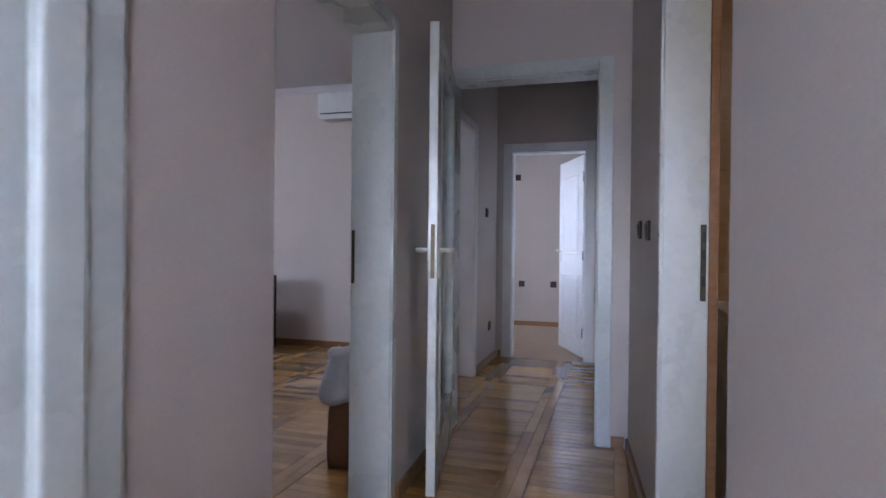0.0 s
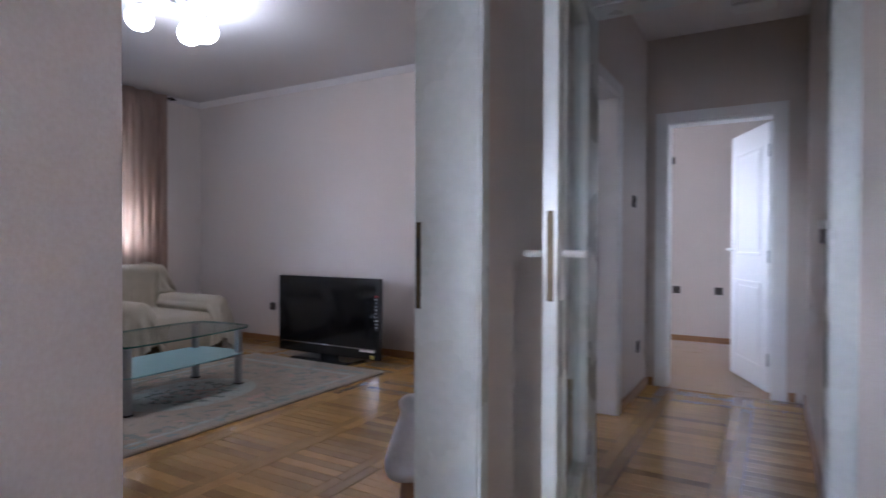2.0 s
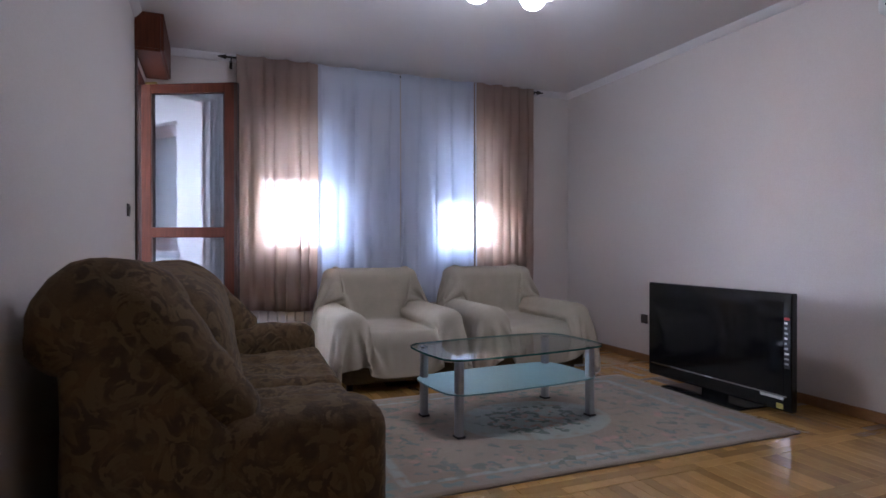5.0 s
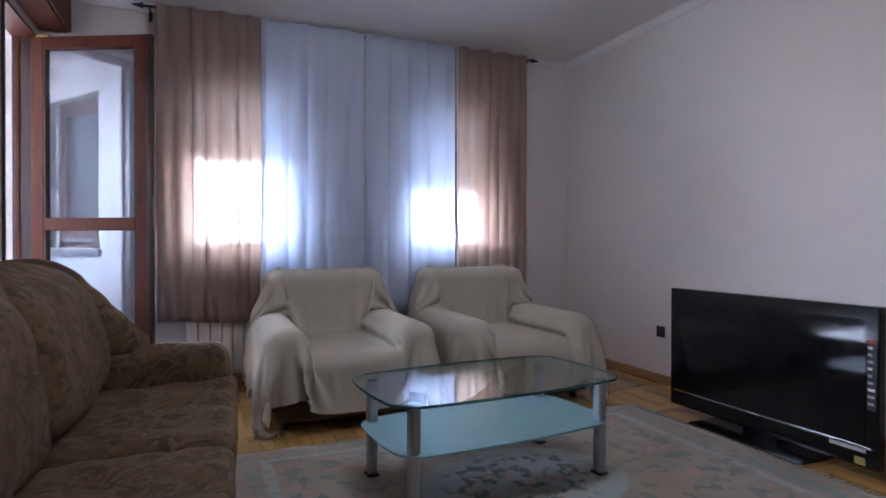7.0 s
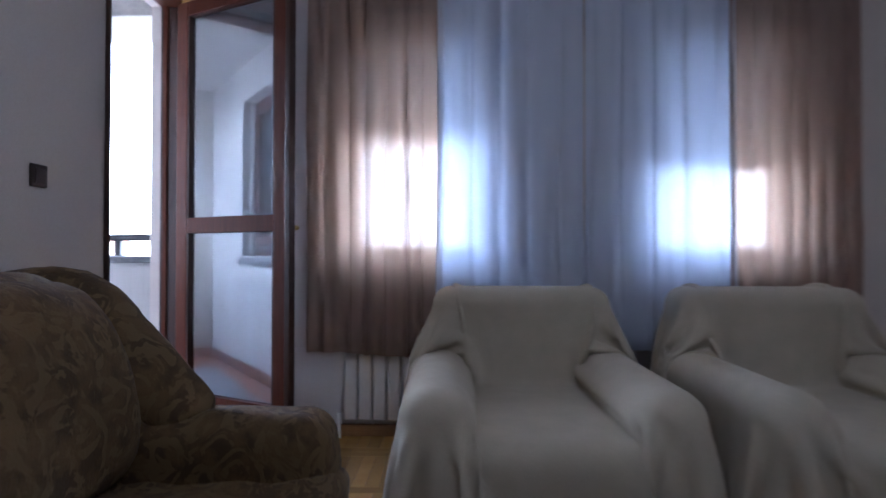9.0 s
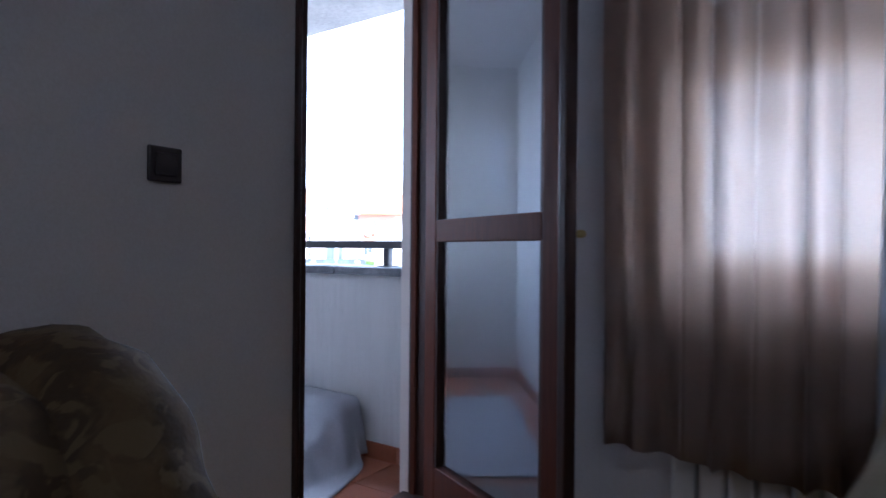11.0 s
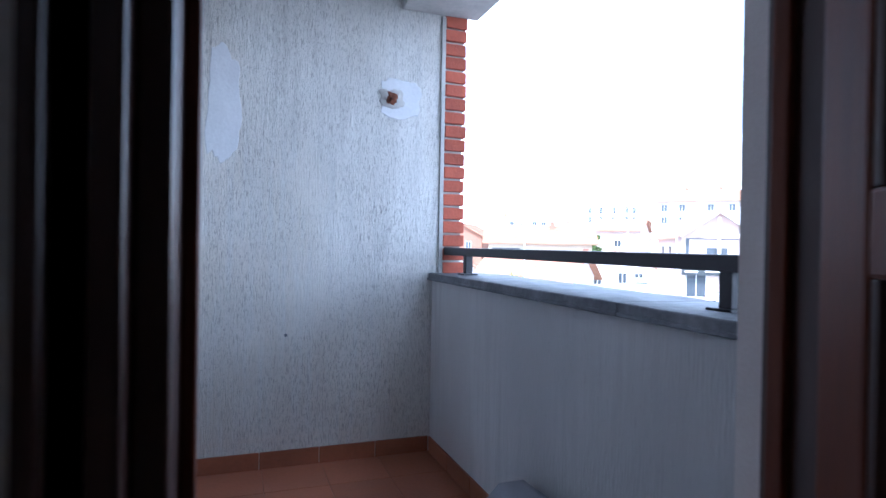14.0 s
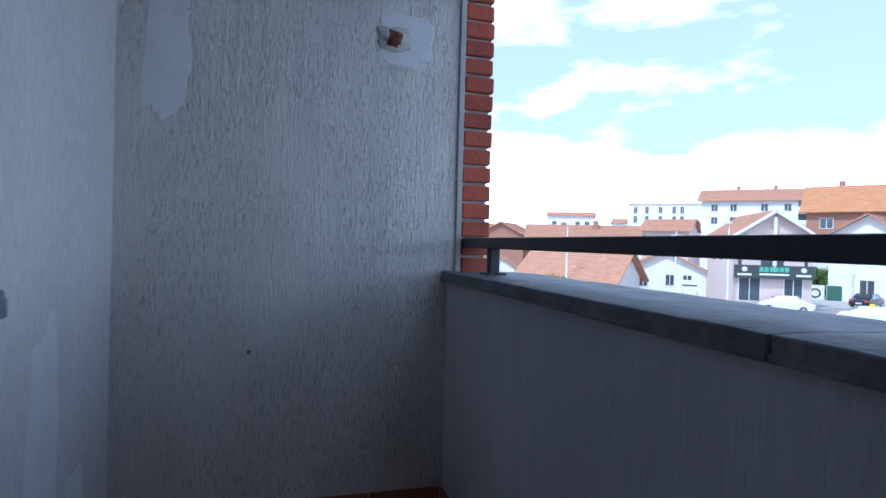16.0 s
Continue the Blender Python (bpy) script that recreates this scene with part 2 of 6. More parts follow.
M_BRASS = mat("brass", (0.55, 0.4, 0.16), None, 8, 0.3, metal=1.0)
M_BLACK = mat("black_gloss_plastic", (0.008, 0.008, 0.009), (0.006, 0.006, 0.007), 5, 0.14)
M_SCREEN = mat("screen_glass", (0.006, 0.006, 0.008), (0.005, 0.005, 0.006), 3, 0.09)
M_MATTBLACK = mat("matt_black_plastic", (0.02, 0.02, 0.022), None, 20, 0.5, 0.1)
M_SOCKET = mat("dark_brown_switch", (0.045, 0.032, 0.028), None, 30, 0.4)
M_WHITEPLASTIC = mat("white_plastic", (0.78, 0.78, 0.76), None, 8, 0.4)
M_RADIATOR = mat("radiator_enamel", (0.78, 0.75, 0.70), (0.74, 0.70, 0.66), 6, 0.4)
M_ROD = mat("wrought_iron", (0.06, 0.05, 0.045), None, 30, 0.4, 0.2, metal=0.8)
M_DULLBRASS = mat("tarnished_brass", (0.11, 0.085, 0.05), (0.07, 0.055, 0.035), 40, 0.45, 0.1, metal=0.7)
M_BROWNWOOD = mat("brown_window_paint", (0.085, 0.03, 0.018), (0.055, 0.02, 0.012), 7, 0.4, 0.1, fine=50, stretch=(9, 9, 0.6))
M_SMOOTH = mat("smoothed_plaster", (0.60, 0.58, 0.57), (0.49, 0.475, 0.465), 2.6, 0.9, 1.0, fine=70, stretch=(1, 1, 0.35), grainy=0.3)
M_PATCH = mat("plaster_patch", (0.67, 0.67, 0.68), (0.59, 0.59, 0.60), 9, 0.9, 0.3, fine=70)
M_CONCRETE = mat("concrete", (0.50, 0.48, 0.45), (0.38, 0.36, 0.34), 5, 0.95, 0.8, fine=40)
M_CAP = mat("slate_parapet_cap", (0.19, 0.195, 0.21), (0.09, 0.095, 0.105), 9, 0.6, 1.0, fine=45, spread=0.3, grainy=0.35)
M_RAIL = mat("rail_dark_paint", (0.022, 0.019, 0.024), (0.016, 0.014, 0.018), 12, 0.45, 0.15)
M_BRICK = mat("facing_brick", (0.40, 0.10, 0.055), (0.29, 0.066, 0.038), 16, 0.9, 0.8, fine=80, vary=0.22)
M_MORTAR = mat("brick_mortar", (0.42, 0.40, 0.37), None, 20, 0.95, 0.8)
M_TERRACOTTA = mat("terracotta_tile", (0.31, 0.115, 0.06), (0.25, 0.088, 0.045), 6, 0.45, 0.2, vary=0.12)
M_GREYCLOTH = mat("grey_cloth", (0.30, 0.30, 0.33), (0.24, 0.24, 0.27), 6, 0.85, 0.4, fine=140)
M_PLASTER = scratched_plaster("scratched_plaster", (0.75, 0.73, 0.69), (0.62, 0.58, 0.52), (0.22, 0.21, 0.20), 0.50)
M_PARAPET = scratched_plaster("weathered_parapet_plaster", (0.56, 0.55, 0.54), (0.48, 0.47, 0.46), (0.26, 0.25, 0.25), 0.62)
M_REVEAL = scratched_plaster("bare_reveal_plaster", (0.36, 0.34, 0.32), (0.28, 0.265, 0.25), (0.10, 0.095, 0.09), 0.44)
M_GLASS = pane_glass("window_glass")
M_DOORGLASS = pane_glass("balcony_door_glass", (0.80, 0.86, 0.93), 0.17, 0.0)
M_TABLEGLASS = pane_glass("table_glass", (0.93, 0.97, 0.96), 0.03)
M_TABLEEDGE = mat("glass_edge_green", (0.05, 0.16, 0.14), None, 8, 0.1)
M_FROST = mat("frosted_glass_shelf", (0.21, 0.36, 0.37), (0.19, 0.33, 0.345), 5, 0.35)
M_GLOBE = glow("lit_globe_glass", (0.97, 0.97, 0.98), 2.8)
M_SHUTTER = mat("roller_shutter_slats", (0.36, 0.33, 0.30), None, 8, 0.6)
M_BATHTILE = mat("bathroom_tile_ochre", (0.52, 0.36, 0.18), (0.42, 0.28, 0.13), 7, 0.35, 0.1, vary=0.05, stretch=(1, 1, 3))
M_BAG = mat("white_plastic_bag", (0.6, 0.6, 0.62), None, 14, 0.4, 0.4)
M_PARCEL = mat("brown_parcel", (0.22, 0.11, 0.05), None, 14, 0.7, 0.2)
M_RUBBER = mat("dark_rubber", (0.03, 0.03, 0.032), None, 14, 0.6)
M_WASHER = mat("washer_enamel", (0.74, 0.73, 0.70), None, 6, 0.35)
M_TEAL = mat("pane_teal_dark", (0.04, 0.05, 0.06), None, 6, 0.15)


def rug_material():
    m = bpy.data.materials.new("rug_wool")
    m.use_nodes = True
    n, l = m.node_tree.nodes, m.node_tree.links
    b = n["Principled BSDF"]
    b.inputs["Roughness"].default_value = 0.95
    b.inputs["Sheen Weight"].default_value = 0.3
    geo = n.new("ShaderNodeNewGeometry")

    def noise_of(scale, detail, lo, hi, offset):
        mp = n.new("ShaderNodeMapping")
        mp.inputs["Location"].default_value = (offset, offset * 0.7, 0)
        t = n.new("ShaderNodeTexNoise")
        t.inputs["Scale"].default_value, t.inputs["Detail"].default_value = scale, detail
        r = n.new("ShaderNodeMapRange")
        r.inputs["From Min"].default_value, r.inputs["From Max"].default_value = lo, hi
        l.new(geo.outputs["Position"], mp.inputs["Vector"])
        l.new(mp.outputs["Vector"], t.inputs["Vector"])
        l.new(t.outputs["Fac"], r.inputs["Value"])
        return r.outputs["Result"]

    def over(base, colour, fac):
        mix = n.new("ShaderNodeMixRGB")
        mix.inputs["Color2"].default_value = (*colour, 1)
        l.new(base, mix.inputs["Color1"])
        l.new(fac, mix.inputs["Fac"])
        return mix.outputs["Color"]

    def product(a, b2):
        k = n.new("ShaderNodeMath")
        k.operation, k.use_clamp = "MULTIPLY", True
        l.new(a, k.inputs[0])
        l.new(b2, k.inputs[1])
        return k.outputs["Value"]

    start = n.new("ShaderNodeRGB")
    start.outputs[0].default_value = (0.31, 0.235, 0.165, 1)
    c = over(start.outputs[0], (0.37, 0.30, 0.225), noise_of(2.2, 3, 0.4, 0.65, 3.1))
    # oval medallion in the middle and the border, in pale blue-green
    sep = n.new("ShaderNodeSeparateXYZ")
    l.new(geo.outputs["Position"], sep.inputs[0])

    def lin(sock, centre, half):
        s = n.new("ShaderNodeMath")
        s.operation = "SUBTRACT"
        l.new(sock, s.inputs[0])
        s.inputs[1].default_value = centre
        dv = n.new("ShaderNodeMath")
        dv.operation = "DIVIDE"
        l.new(s.outputs[0], dv.inputs[0])
        dv.inputs[1].default_value = half
        ab = n.new("ShaderNodeMath")
        ab.operation = "ABSOLUTE"
        l.new(dv.outputs[0], ab.inputs[0])
        return ab.outputs[0]

    u, v = lin(sep.outputs["X"], RUG[0], RUG[2]), lin(sep.outputs["Y"], RUG[1], RUG[3])

    def radial(ku, kv):
        a, d = n.new("ShaderNodeMath"), n.new("ShaderNodeMath")
        a.operation = d.operation = "POWER"
        for nd, s, k in ((a, u, ku), (d, v, kv)):
            mu = n.new("ShaderNodeMath")
            mu.operation = "MULTIPLY"
            mu.inputs[1].default_value = k
            l.new(s, mu.inputs[0])
            l.new(mu.outputs[0], nd.inputs[0])
            nd.inputs[1].default_value = 2
        sm = n.new("ShaderNodeMath")
        sm.operation = "ADD"
        l.new(a.outputs[0], sm.inputs[0])
        l.new(d.outputs[0], sm.inputs[1])
        return sm.outputs[0]

    def band(sock, lo, hi, soft):
        r1, r2 = n.new("ShaderNodeMapRange"), n.new("ShaderNodeMapRange")
        r1.inputs["From Min"].default_value, r1.inputs["From Max"].default_value = lo - soft, lo + soft
        r2.inputs["From Min"].default_value, r2.inputs["From Max"].default_value = hi + soft, hi - soft
        l.new(sock, r1.inputs["Value"])
        l.new(sock, r2.inputs["Value"])
        return product(r1.outputs["Result"], r2.outputs["Result"])

    med = radial(2.1, 2.6)
    c = over(c, (0.36, 0.40, 0.355), product(band(med, -1, 1.0, 0.05), noise_of(9, 3, 0.25, 0.5, 7.0)))
    c = over(c, (0.09, 0.13, 0.10), product(band(med, -1, 0.6, 0.10), noise_of(15, 4, 0.52, 0.56, 1.0)))
    c = over(c, (0.45, 0.27, 0.20), product(band(med, -1, 0.35, 0.1), noise_of(19, 3, 0.54, 0.62, 11.0)))
    rim = n.new("ShaderNodeMath")
    rim.operation = "MAXIMUM"
    l.new(u, rim.inputs[0])
    l.new(v, rim.inputs[1])
    c = over(c, (0.37, 0.41, 0.39), product(band(rim.outputs[0], 0.80, 0.84, 0.01), noise_of(14, 2, 0.3, 0.5, 5.0)))
    c = over(c, (0.14, 0.20, 0.18), product(band(rim.outputs[0], 0.58, 0.8, 0.1), noise_of(12, 4, 0.55, 0.59, 2.0)))
    c = over(c, (0.46, 0.28, 0.22), product(band(rim.outputs[0], 0.5, 0.8, 0.1), noise_of(9, 4, 0.57, 0.63, 21.0)))
    c = over(c, (0.18, 0.25, 0.23), product(band(rim.outputs[0], 0.86, 0.93, 0.02), noise_of(15, 4, 0.52, 0.57, 9.0)))
    c = over(c, (0.16, 0.19, 0.15), product(band(radial(1, 1), 0.2, 0.9, 0.1), noise_of(11, 4, 0.58, 0.62, 31.0)))
    l.new(c, b.inputs["Base Color"])
    pile = n.new("ShaderNodeTexNoise")
    pile.inputs["Scale"].default_value = 260
    l.new(geo.outputs["Position"], pile.inputs["Vector"])
    bn = n.new("ShaderNodeBump")
    bn.inputs["Strength"].default_value, bn.inputs["Distance"].default_value = 0.7, 0.004
    l.new(pile.outputs["Fac"], bn.inputs["Height"])
    l.new(bn.outputs["Normal"], b.inputs["Normal"])
    return m


def sofa_material():
    m = mat("sofa_jacquard", (0.115, 0.067, 0.024), (0.062, 0.034, 0.011), 14, 0.85, 0.5, fine=120, spread=0.16)
    n, l = m.node_tree.nodes, m.node_tree.links
    b = n["Principled BSDF"]
    source = b.inputs["Base Color"].links[0].from_socket
    geo = n.new("ShaderNodeNewGeometry")
    warp = n.new("ShaderNodeTexNoise")
    warp.inputs["Scale"].default_value, warp.inputs["Detail"].default_value = 11, 2
    warp.inputs["Distortion"].default_value = 2.6
    l.new(geo.outputs["Position"], warp.inputs["Vector"])
    r = n.new("ShaderNodeMapRange")
    r.inputs["From Min"].default_value, r.inputs["From Max"].default_value = 0.50, 0.56
    l.new(warp.outputs["Fac"], r.inputs["Value"])
    mix = n.new("ShaderNodeMixRGB")
    mix.inputs["Color2"].default_value = (0.136, 0.086, 0.034, 1)
    l.new(r.outputs["Result"], mix.inputs["Fac"])
    l.new(source, mix.inputs["Color1"])
    l.new(mix.outputs["Color"], b.inputs["Base Color"])
    return m


RUG = (-3.52, 4.15, 0.78, 1.25)       # middle and half sizes
M_RUG = rug_material()
M_SOFA = sofa_material()


# ---------------------------------------------------------------- shapes
def mesh_from(name, verts, faces, material, smooth=False):
    me = bpy.data.meshes.new(name)
    me.from_pydata(verts, [], faces)
    me.materials.append(material)
    me.update()
    if smooth:
        me.polygons.foreach_set("use_smooth", [True] * len(me.polygons))
    return me


def part(name, bm, material, parent=None, label="", smooth=False):
    me = bpy.data.meshes.new(name)
    bmesh.ops.recalc_face_normals(bm, faces=bm.faces)
    bm.to_mesh(me)
    bm.free()
    me.materials.append(material)
    if smooth:
        me.polygons.foreach_set("use_smooth", [True] * len(me.polygons))
    ob = new(name, me)
    if parent:
        ob.parent = parent
    return tagged(ob, label)


def thing(name, label, category, group="", at=(0, 0, 0), rz=0.0):
    ob = new(name)
    ob.empty_display_size = 0.1
    ob.matrix_world = pose(*at, 0, 0, rz)
    return tagged(ob, label, category, group)


def setting(ob, label="", category=""):
    return tagged(ob, label, category, kind="structure")


def bx(a, b, bevel=0.0, bm=None, segments=2, m=None):
    """A box between two corners, its edges bevelled, added to bm."""
    fresh = bmesh.new()
    bmesh.ops.create_cube(fresh, size=1)
    for v in fresh.verts:
        v.co = Vector([(a[i] + b[i]) / 2 + v.co[i] * (b[i] - a[i]) for i in range(3)])
    if bevel:
        bmesh.ops.bevel(fresh, geom=fresh.edges[:], offset=bevel, segments=segments, affect="EDGES", profile=0.5)
    return _join(fresh, bm, m)


def _join(fresh, bm, m=None):
    if m is not None:
        bmesh.ops.transform(fresh, matrix=m, verts=fresh.verts)
    if bm is None:
        return fresh
    tmp = bpy.data.meshes.new("tmp")
    fresh.to_mesh(tmp)
    fresh.free()
    bm.from_mesh(tmp)
    bpy.data.meshes.remove(tmp)
    return bm


def rod(p, q, r, bm=None, n=12, r2=None):
    p, q = Vector(p), Vector(q)
    fresh = bmesh.new()
    bmesh.ops.create_cone(fresh, cap_ends=True, segments=n, radius1=r, radius2=r if r2 is None else r2, depth=(q - p).length)
    turn = (q - p).to_track_quat("Z", "Y").to_matrix().to_4x4()
    return _join(fresh, bm, Matrix.Translation((p + q) / 2) @ turn)


def ball(c, r, bm=None, u=20, v=14, squash=(1, 1, 1)):
    fresh = bmesh.new()
    bmesh.ops.create_uvsphere(fresh, u_segments=u, v_segments=v, radius=r)
    return _join(fresh, bm, Matrix.Translation(c) @ Matrix.Diagonal((*squash, 1)))


def tube(points, r, bm=None, n=8):
    """A bent bar through the points."""
    fresh = bmesh.new()
    pts = [Vector(p) for p in points]
    rings = []
    for i, p in enumerate(pts):
        d = (pts[min(i + 1, len(pts) - 1)] - pts[max(i - 1, 0)]).normalized()
        side = d.cross(Vector((0, 0, 1)))
        if side.length < 0.05:
            side = d.cross(Vector((0, 1, 0)))
        side.normalize()
        up = side.cross(d)
        rings.append([fresh.verts.new(p + r * (math.cos(k * math.tau / n) * side + math.sin(k * math.tau / n) * up)) for k in range(n)])
    for a, b in zip(rings, rings[1:]):
        for k in range(n):
            fresh.faces.new((a[k], a[(k + 1) % n], b[(k + 1) % n], b[k]))
    fresh.faces.new(rings[0][::-1])
    fresh.faces.new(rings[-1])
    return _join(fresh, bm)


def soft_box(a, b, r, cuts=10, lumps=0.0, scale=4.0, seed=0.0, bm=None, m=None, shape=None):
    """An upholstered block: a box with round edges and uneven, pressed faces."""
    fresh = bmesh.new()
    bmesh.ops.create_cube(fresh, size=2)
    bmesh.ops.subdivide_edges(fresh, edges=fresh.edges[:], cuts=cuts, use_grid_fill=True)
    c = [(a[i] + b[i]) / 2 for i in range(3)]
    h = [(b[i] - a[i]) / 2 for i in range(3)]
    rr = min(r, *h)
    for v in fresh.verts:
        p = Vector([v.co[i] * h[i] for i in range(3)])
        inner = Vector([max(-(h[i] - rr), min(h[i] - rr, p[i])) for i in range(3)])
        d = p - inner
        if d.length > 1e-6:
            p = inner + d.normalized() * rr
        q = Vector(c) + p
        if lumps:
            k = noise.noise(q * scale + Vector((seed, seed, seed))) + 0.5 * noise.noise(q * scale * 2.3 + Vector((seed, 0, seed)))
            q += (p.normalized()) * lumps * k
        v.co = shape(q) if shape else q
    return _join(fresh, bm, m)


def wall(name, axis, at, thick, lo, hi, z0, z1, holes, material, label, category="wall"):
    """A wall along x or y with openings through it: at and thick give its faces, holes are (from, to, bottom, top)."""
    us = sorted({lo, hi, *[min(max(h[i], lo), hi) for h in holes for i in (0, 1)]})
    zs = sorted({z0, z1, *[min(max(h[i], z0), z1) for h in holes for i in (2, 3)]})

    def solid(i, j):
        if not (0 <= i < len(us) - 1 and 0 <= j < len(zs) - 1):
            return False
        u, z = (us[i] + us[i + 1]) / 2, (zs[j] + zs[j + 1]) / 2
        return not any(h[0] < u < h[1] and h[2] < z < h[3] for h in holes)

    verts, faces, index = [], [], {}

    def vert(u, w, z):
        p = (w, u, z) if axis == "x" else (u, w, z)
        if p not in index:
            index[p] = len(verts)
            verts.append(p)
        return index[p]

    w0, w1 = at, at + thick
    for i in range(len(us) - 1):
        for j in range(len(zs) - 1):
            if not solid(i, j):
                continue
            a, b, c, d = us[i], us[i + 1], zs[j], zs[j + 1]
            faces.append([vert(a, w0, c), vert(b, w0, c), vert(b, w0, d), vert(a, w0, d)])
            faces.append([vert(a, w1, c), vert(a, w1, d), vert(b, w1, d), vert(b, w1, c)])
            if not solid(i - 1, j):
                faces.append([vert(a, w0, c), vert(a, w0, d), vert(a, w1, d), vert(a, w1, c)])
            if not solid(i + 1, j):
                faces.append([vert(b, w0, c), vert(b, w1, c), vert(b, w1, d), vert(b, w0, d)])
            if not solid(i, j - 1):
                faces.append([vert(a, w0, c), vert(a, w1, c), vert(b, w1, c), vert(b, w0, c)])
            if not solid(i, j + 1):
                faces.append([vert(a, w0, d), vert(b, w0, d), vert(b, w1, d), vert(a, w1, d)])
    bm = bmesh.new()
    made = [bm.verts.new(v) for v in verts]
    for fc in faces:
        bm.faces.new([made[k] for k in fc])
    return setting(part(name, bm, material), label, category)


def along(axis, u0, u1, w0, w1, z0, z1, bevel=0.004):
    """A bar along x or y: u runs along, w across."""
    return bx((u0, w0, z0), (u1, w1, z1), bevel) if axis == "y" else bx((w0, u0, z0), (w1, u1, z1), bevel)


def casing(name, axis, lo, hi, top, face, out, w0, w1, material, label, wide=0.07, sides=("lo", "hi")):
    """A door frame: jambs and head lining the opening between w0 and w1, and flat trim standing proud on the faces."""
    t = thing(name, label, "door frame")
    tagged(t, kind="structure")
    a, b = min(w0, w1), max(w0, w1)
    if "lo" in sides:
        part("jamb", along(axis, lo, lo + 0.02, a - 0.004, b + 0.004, 0.0, top), material, t)
    if "hi" in sides:
        part("jamb", along(axis, hi - 0.02, hi, a - 0.004, b + 0.004, 0.0, top), material, t)
    part("head", along(axis, lo, hi, a - 0.004, b + 0.004, top - 0.02, top), material, t)
    for fc, o in zip(face, out):
        f0, f1 = (fc, fc + o) if o > 0 else (fc + o, fc)
        if "lo" in sides:
            part("trim", along(axis, lo - wide + 0.012, lo + 0.012, f0, f1, 0.0, top + wide - 0.012), material, t)
        if "hi" in sides:
            part("trim", along(axis, hi - 0.012, hi + wide - 0.012, f0, f1, 0.0, top + wide - 0.012), material, t)
        part("trim", along(axis, lo + 0.0125, hi - 0.0125, f0, f1, top - 0.012, top + wide - 0.012), material, t)
        part("trim_bead", along(axis, lo + 0.0125, hi - 0.0125, f0 - 0.003, f1 + 0.003, top - 0.011, top + 0.006), material, t)
    return t


# ---------------------------------------------------------------- the flat's shell
CEIL = 2.74
R_X, L_X = 0.40, -0.61                      # corridor's walls
# the first hole is an added opening, out of view, for the entry fill
wall("wall_corridor_east", "x", R_X, 0.14, -2.6, 3.81, 0, CEIL, [(-0.95, -0.35, 1.15, 1.95), (1.88, 2.73, 0, 2.02)], M_WALL, "beige painted corridor wall with the bathroom doorway and an added light opening")
wall("wall_corridor_west", "x", -0.77, 0.172, 0.35, 3.81, 0, CEIL, [(1.87, 2.775, 0, 1.965)], M_WALL, "beige painted corridor wall with the living room doorway")
wall("wall_corridor_end", "y", 3.81, 0.14, -0.80, 1.6, 0, CEIL, [(-0.60, 0.245, 0, 2.045)], M_WALL, "beige painted wall round the glazed corridor door")
wall("wall_hall_west", "x", -0.95, 0.16, 3.95, 6.13, 0, CEIL, [(4.50, 5.20, 0, 2.02)], M_WALL, "beige hall wall with an open side doorway")
wall("wall_hall_east", "x", 0.26, 0.14, 3.95, 6.13, 0, CEIL, [], M_WALL, "plain beige hall wall")
wall("wall_hall_end", "y", 6.13, 0.14, -2.6, 2.4, 0, CEIL, [(-0.65, 0.07, 0, 2.0)], M_WALL, "beige wall round the bedroom doorway")
wall("wall_bedroom_far", "y", 8.42, 0.14, -2.6, 2.4, 0, CEIL, [], M_WALL, "beige far wall of the bedroom")
wall("wall_bedroom_west", "x", -2.6, 0.14, 6.27, 8.42, 0, CEIL, [(6.7, 7.4, 1.0, 2.0)], M_WALL, "bedroom side wall with a window")
wall("wall_bedroom_east", "x", 2.3, 0.14, 6.27, 8.42, 0, CEIL, [], M_WALL, "plain bedroom wall")
wall("wall_south", "y", 1.61, 0.22, -5.96, -0.66, 0, CEIL, [(-5.95, -5.18, 0, 2.42)], M_WALL, "beige living room wall with the balcony doorway")
wall("wall_south_pier", "y", 1.61, 0.22, -6.62, -5.952, -4.1, 3.0, [], M_PLASTER, "rough plastered pier beside the balcony door")
wall("wall_north", "y", 6.03, 0.14, -6.2, -0.95, 0, CEIL, [], M_WALL, "beige painted living room wall behind the television")
wall("wall_west", "x", -6.20, 0.27, 1.83, 6.03, 0, CEIL, [(2.72, 3.52, 0.98, 2.32), (4.44, 5.24, 0.98, 2.32)], M_WALL, "beige window wall with two shuttered windows")
wall("wall_living_east_stub", "x", -0.95, 0.148, 3.81, 3.95, 0, CEIL, [], M_WALL, "beige wall end")
# unseen wall; its hole is added to let sky light down the corridor
wall("wall_entry_south", "y", -2.6, 0.14, -2.2, 0.58, 0, CEIL, [(-0.5, 0.3, 1.0, 2.0)], M_WALL, "entry wall behind the walker with an added light opening")
wall("wall_entry_west", "x", -2.34, 0.14, -2.46, 0.35, 0, CEIL, [], M_WALL, "plain entry wall")
wall("wall_entry_north", "y", 0.35, 0.14, -2.34, -0.78, 0, CEIL, [], M_WALL, "plain entry wall")
wall("wall_bath_far", "y", 3.56, 0.12, 0.58, 2.2, 0, CEIL, [], M_BATHTILE, "ochre tiled bathroom wall")
wall("wall_bath_near", "y", 0.6, 0.12, 0.58, 2.2, 0, CEIL, [], M_BATHTILE, "ochre tiled bathroom wall")
wall("wall_bath_east", "x", 2.2, 0.12, 0.6, 3.68, 0, CEIL, [], M_BATHTILE, "ochre tiled bathroom wall")


def slab(name, a, b, material, label, category):
    return setting(part(name, bx(a, b), material), label, category)


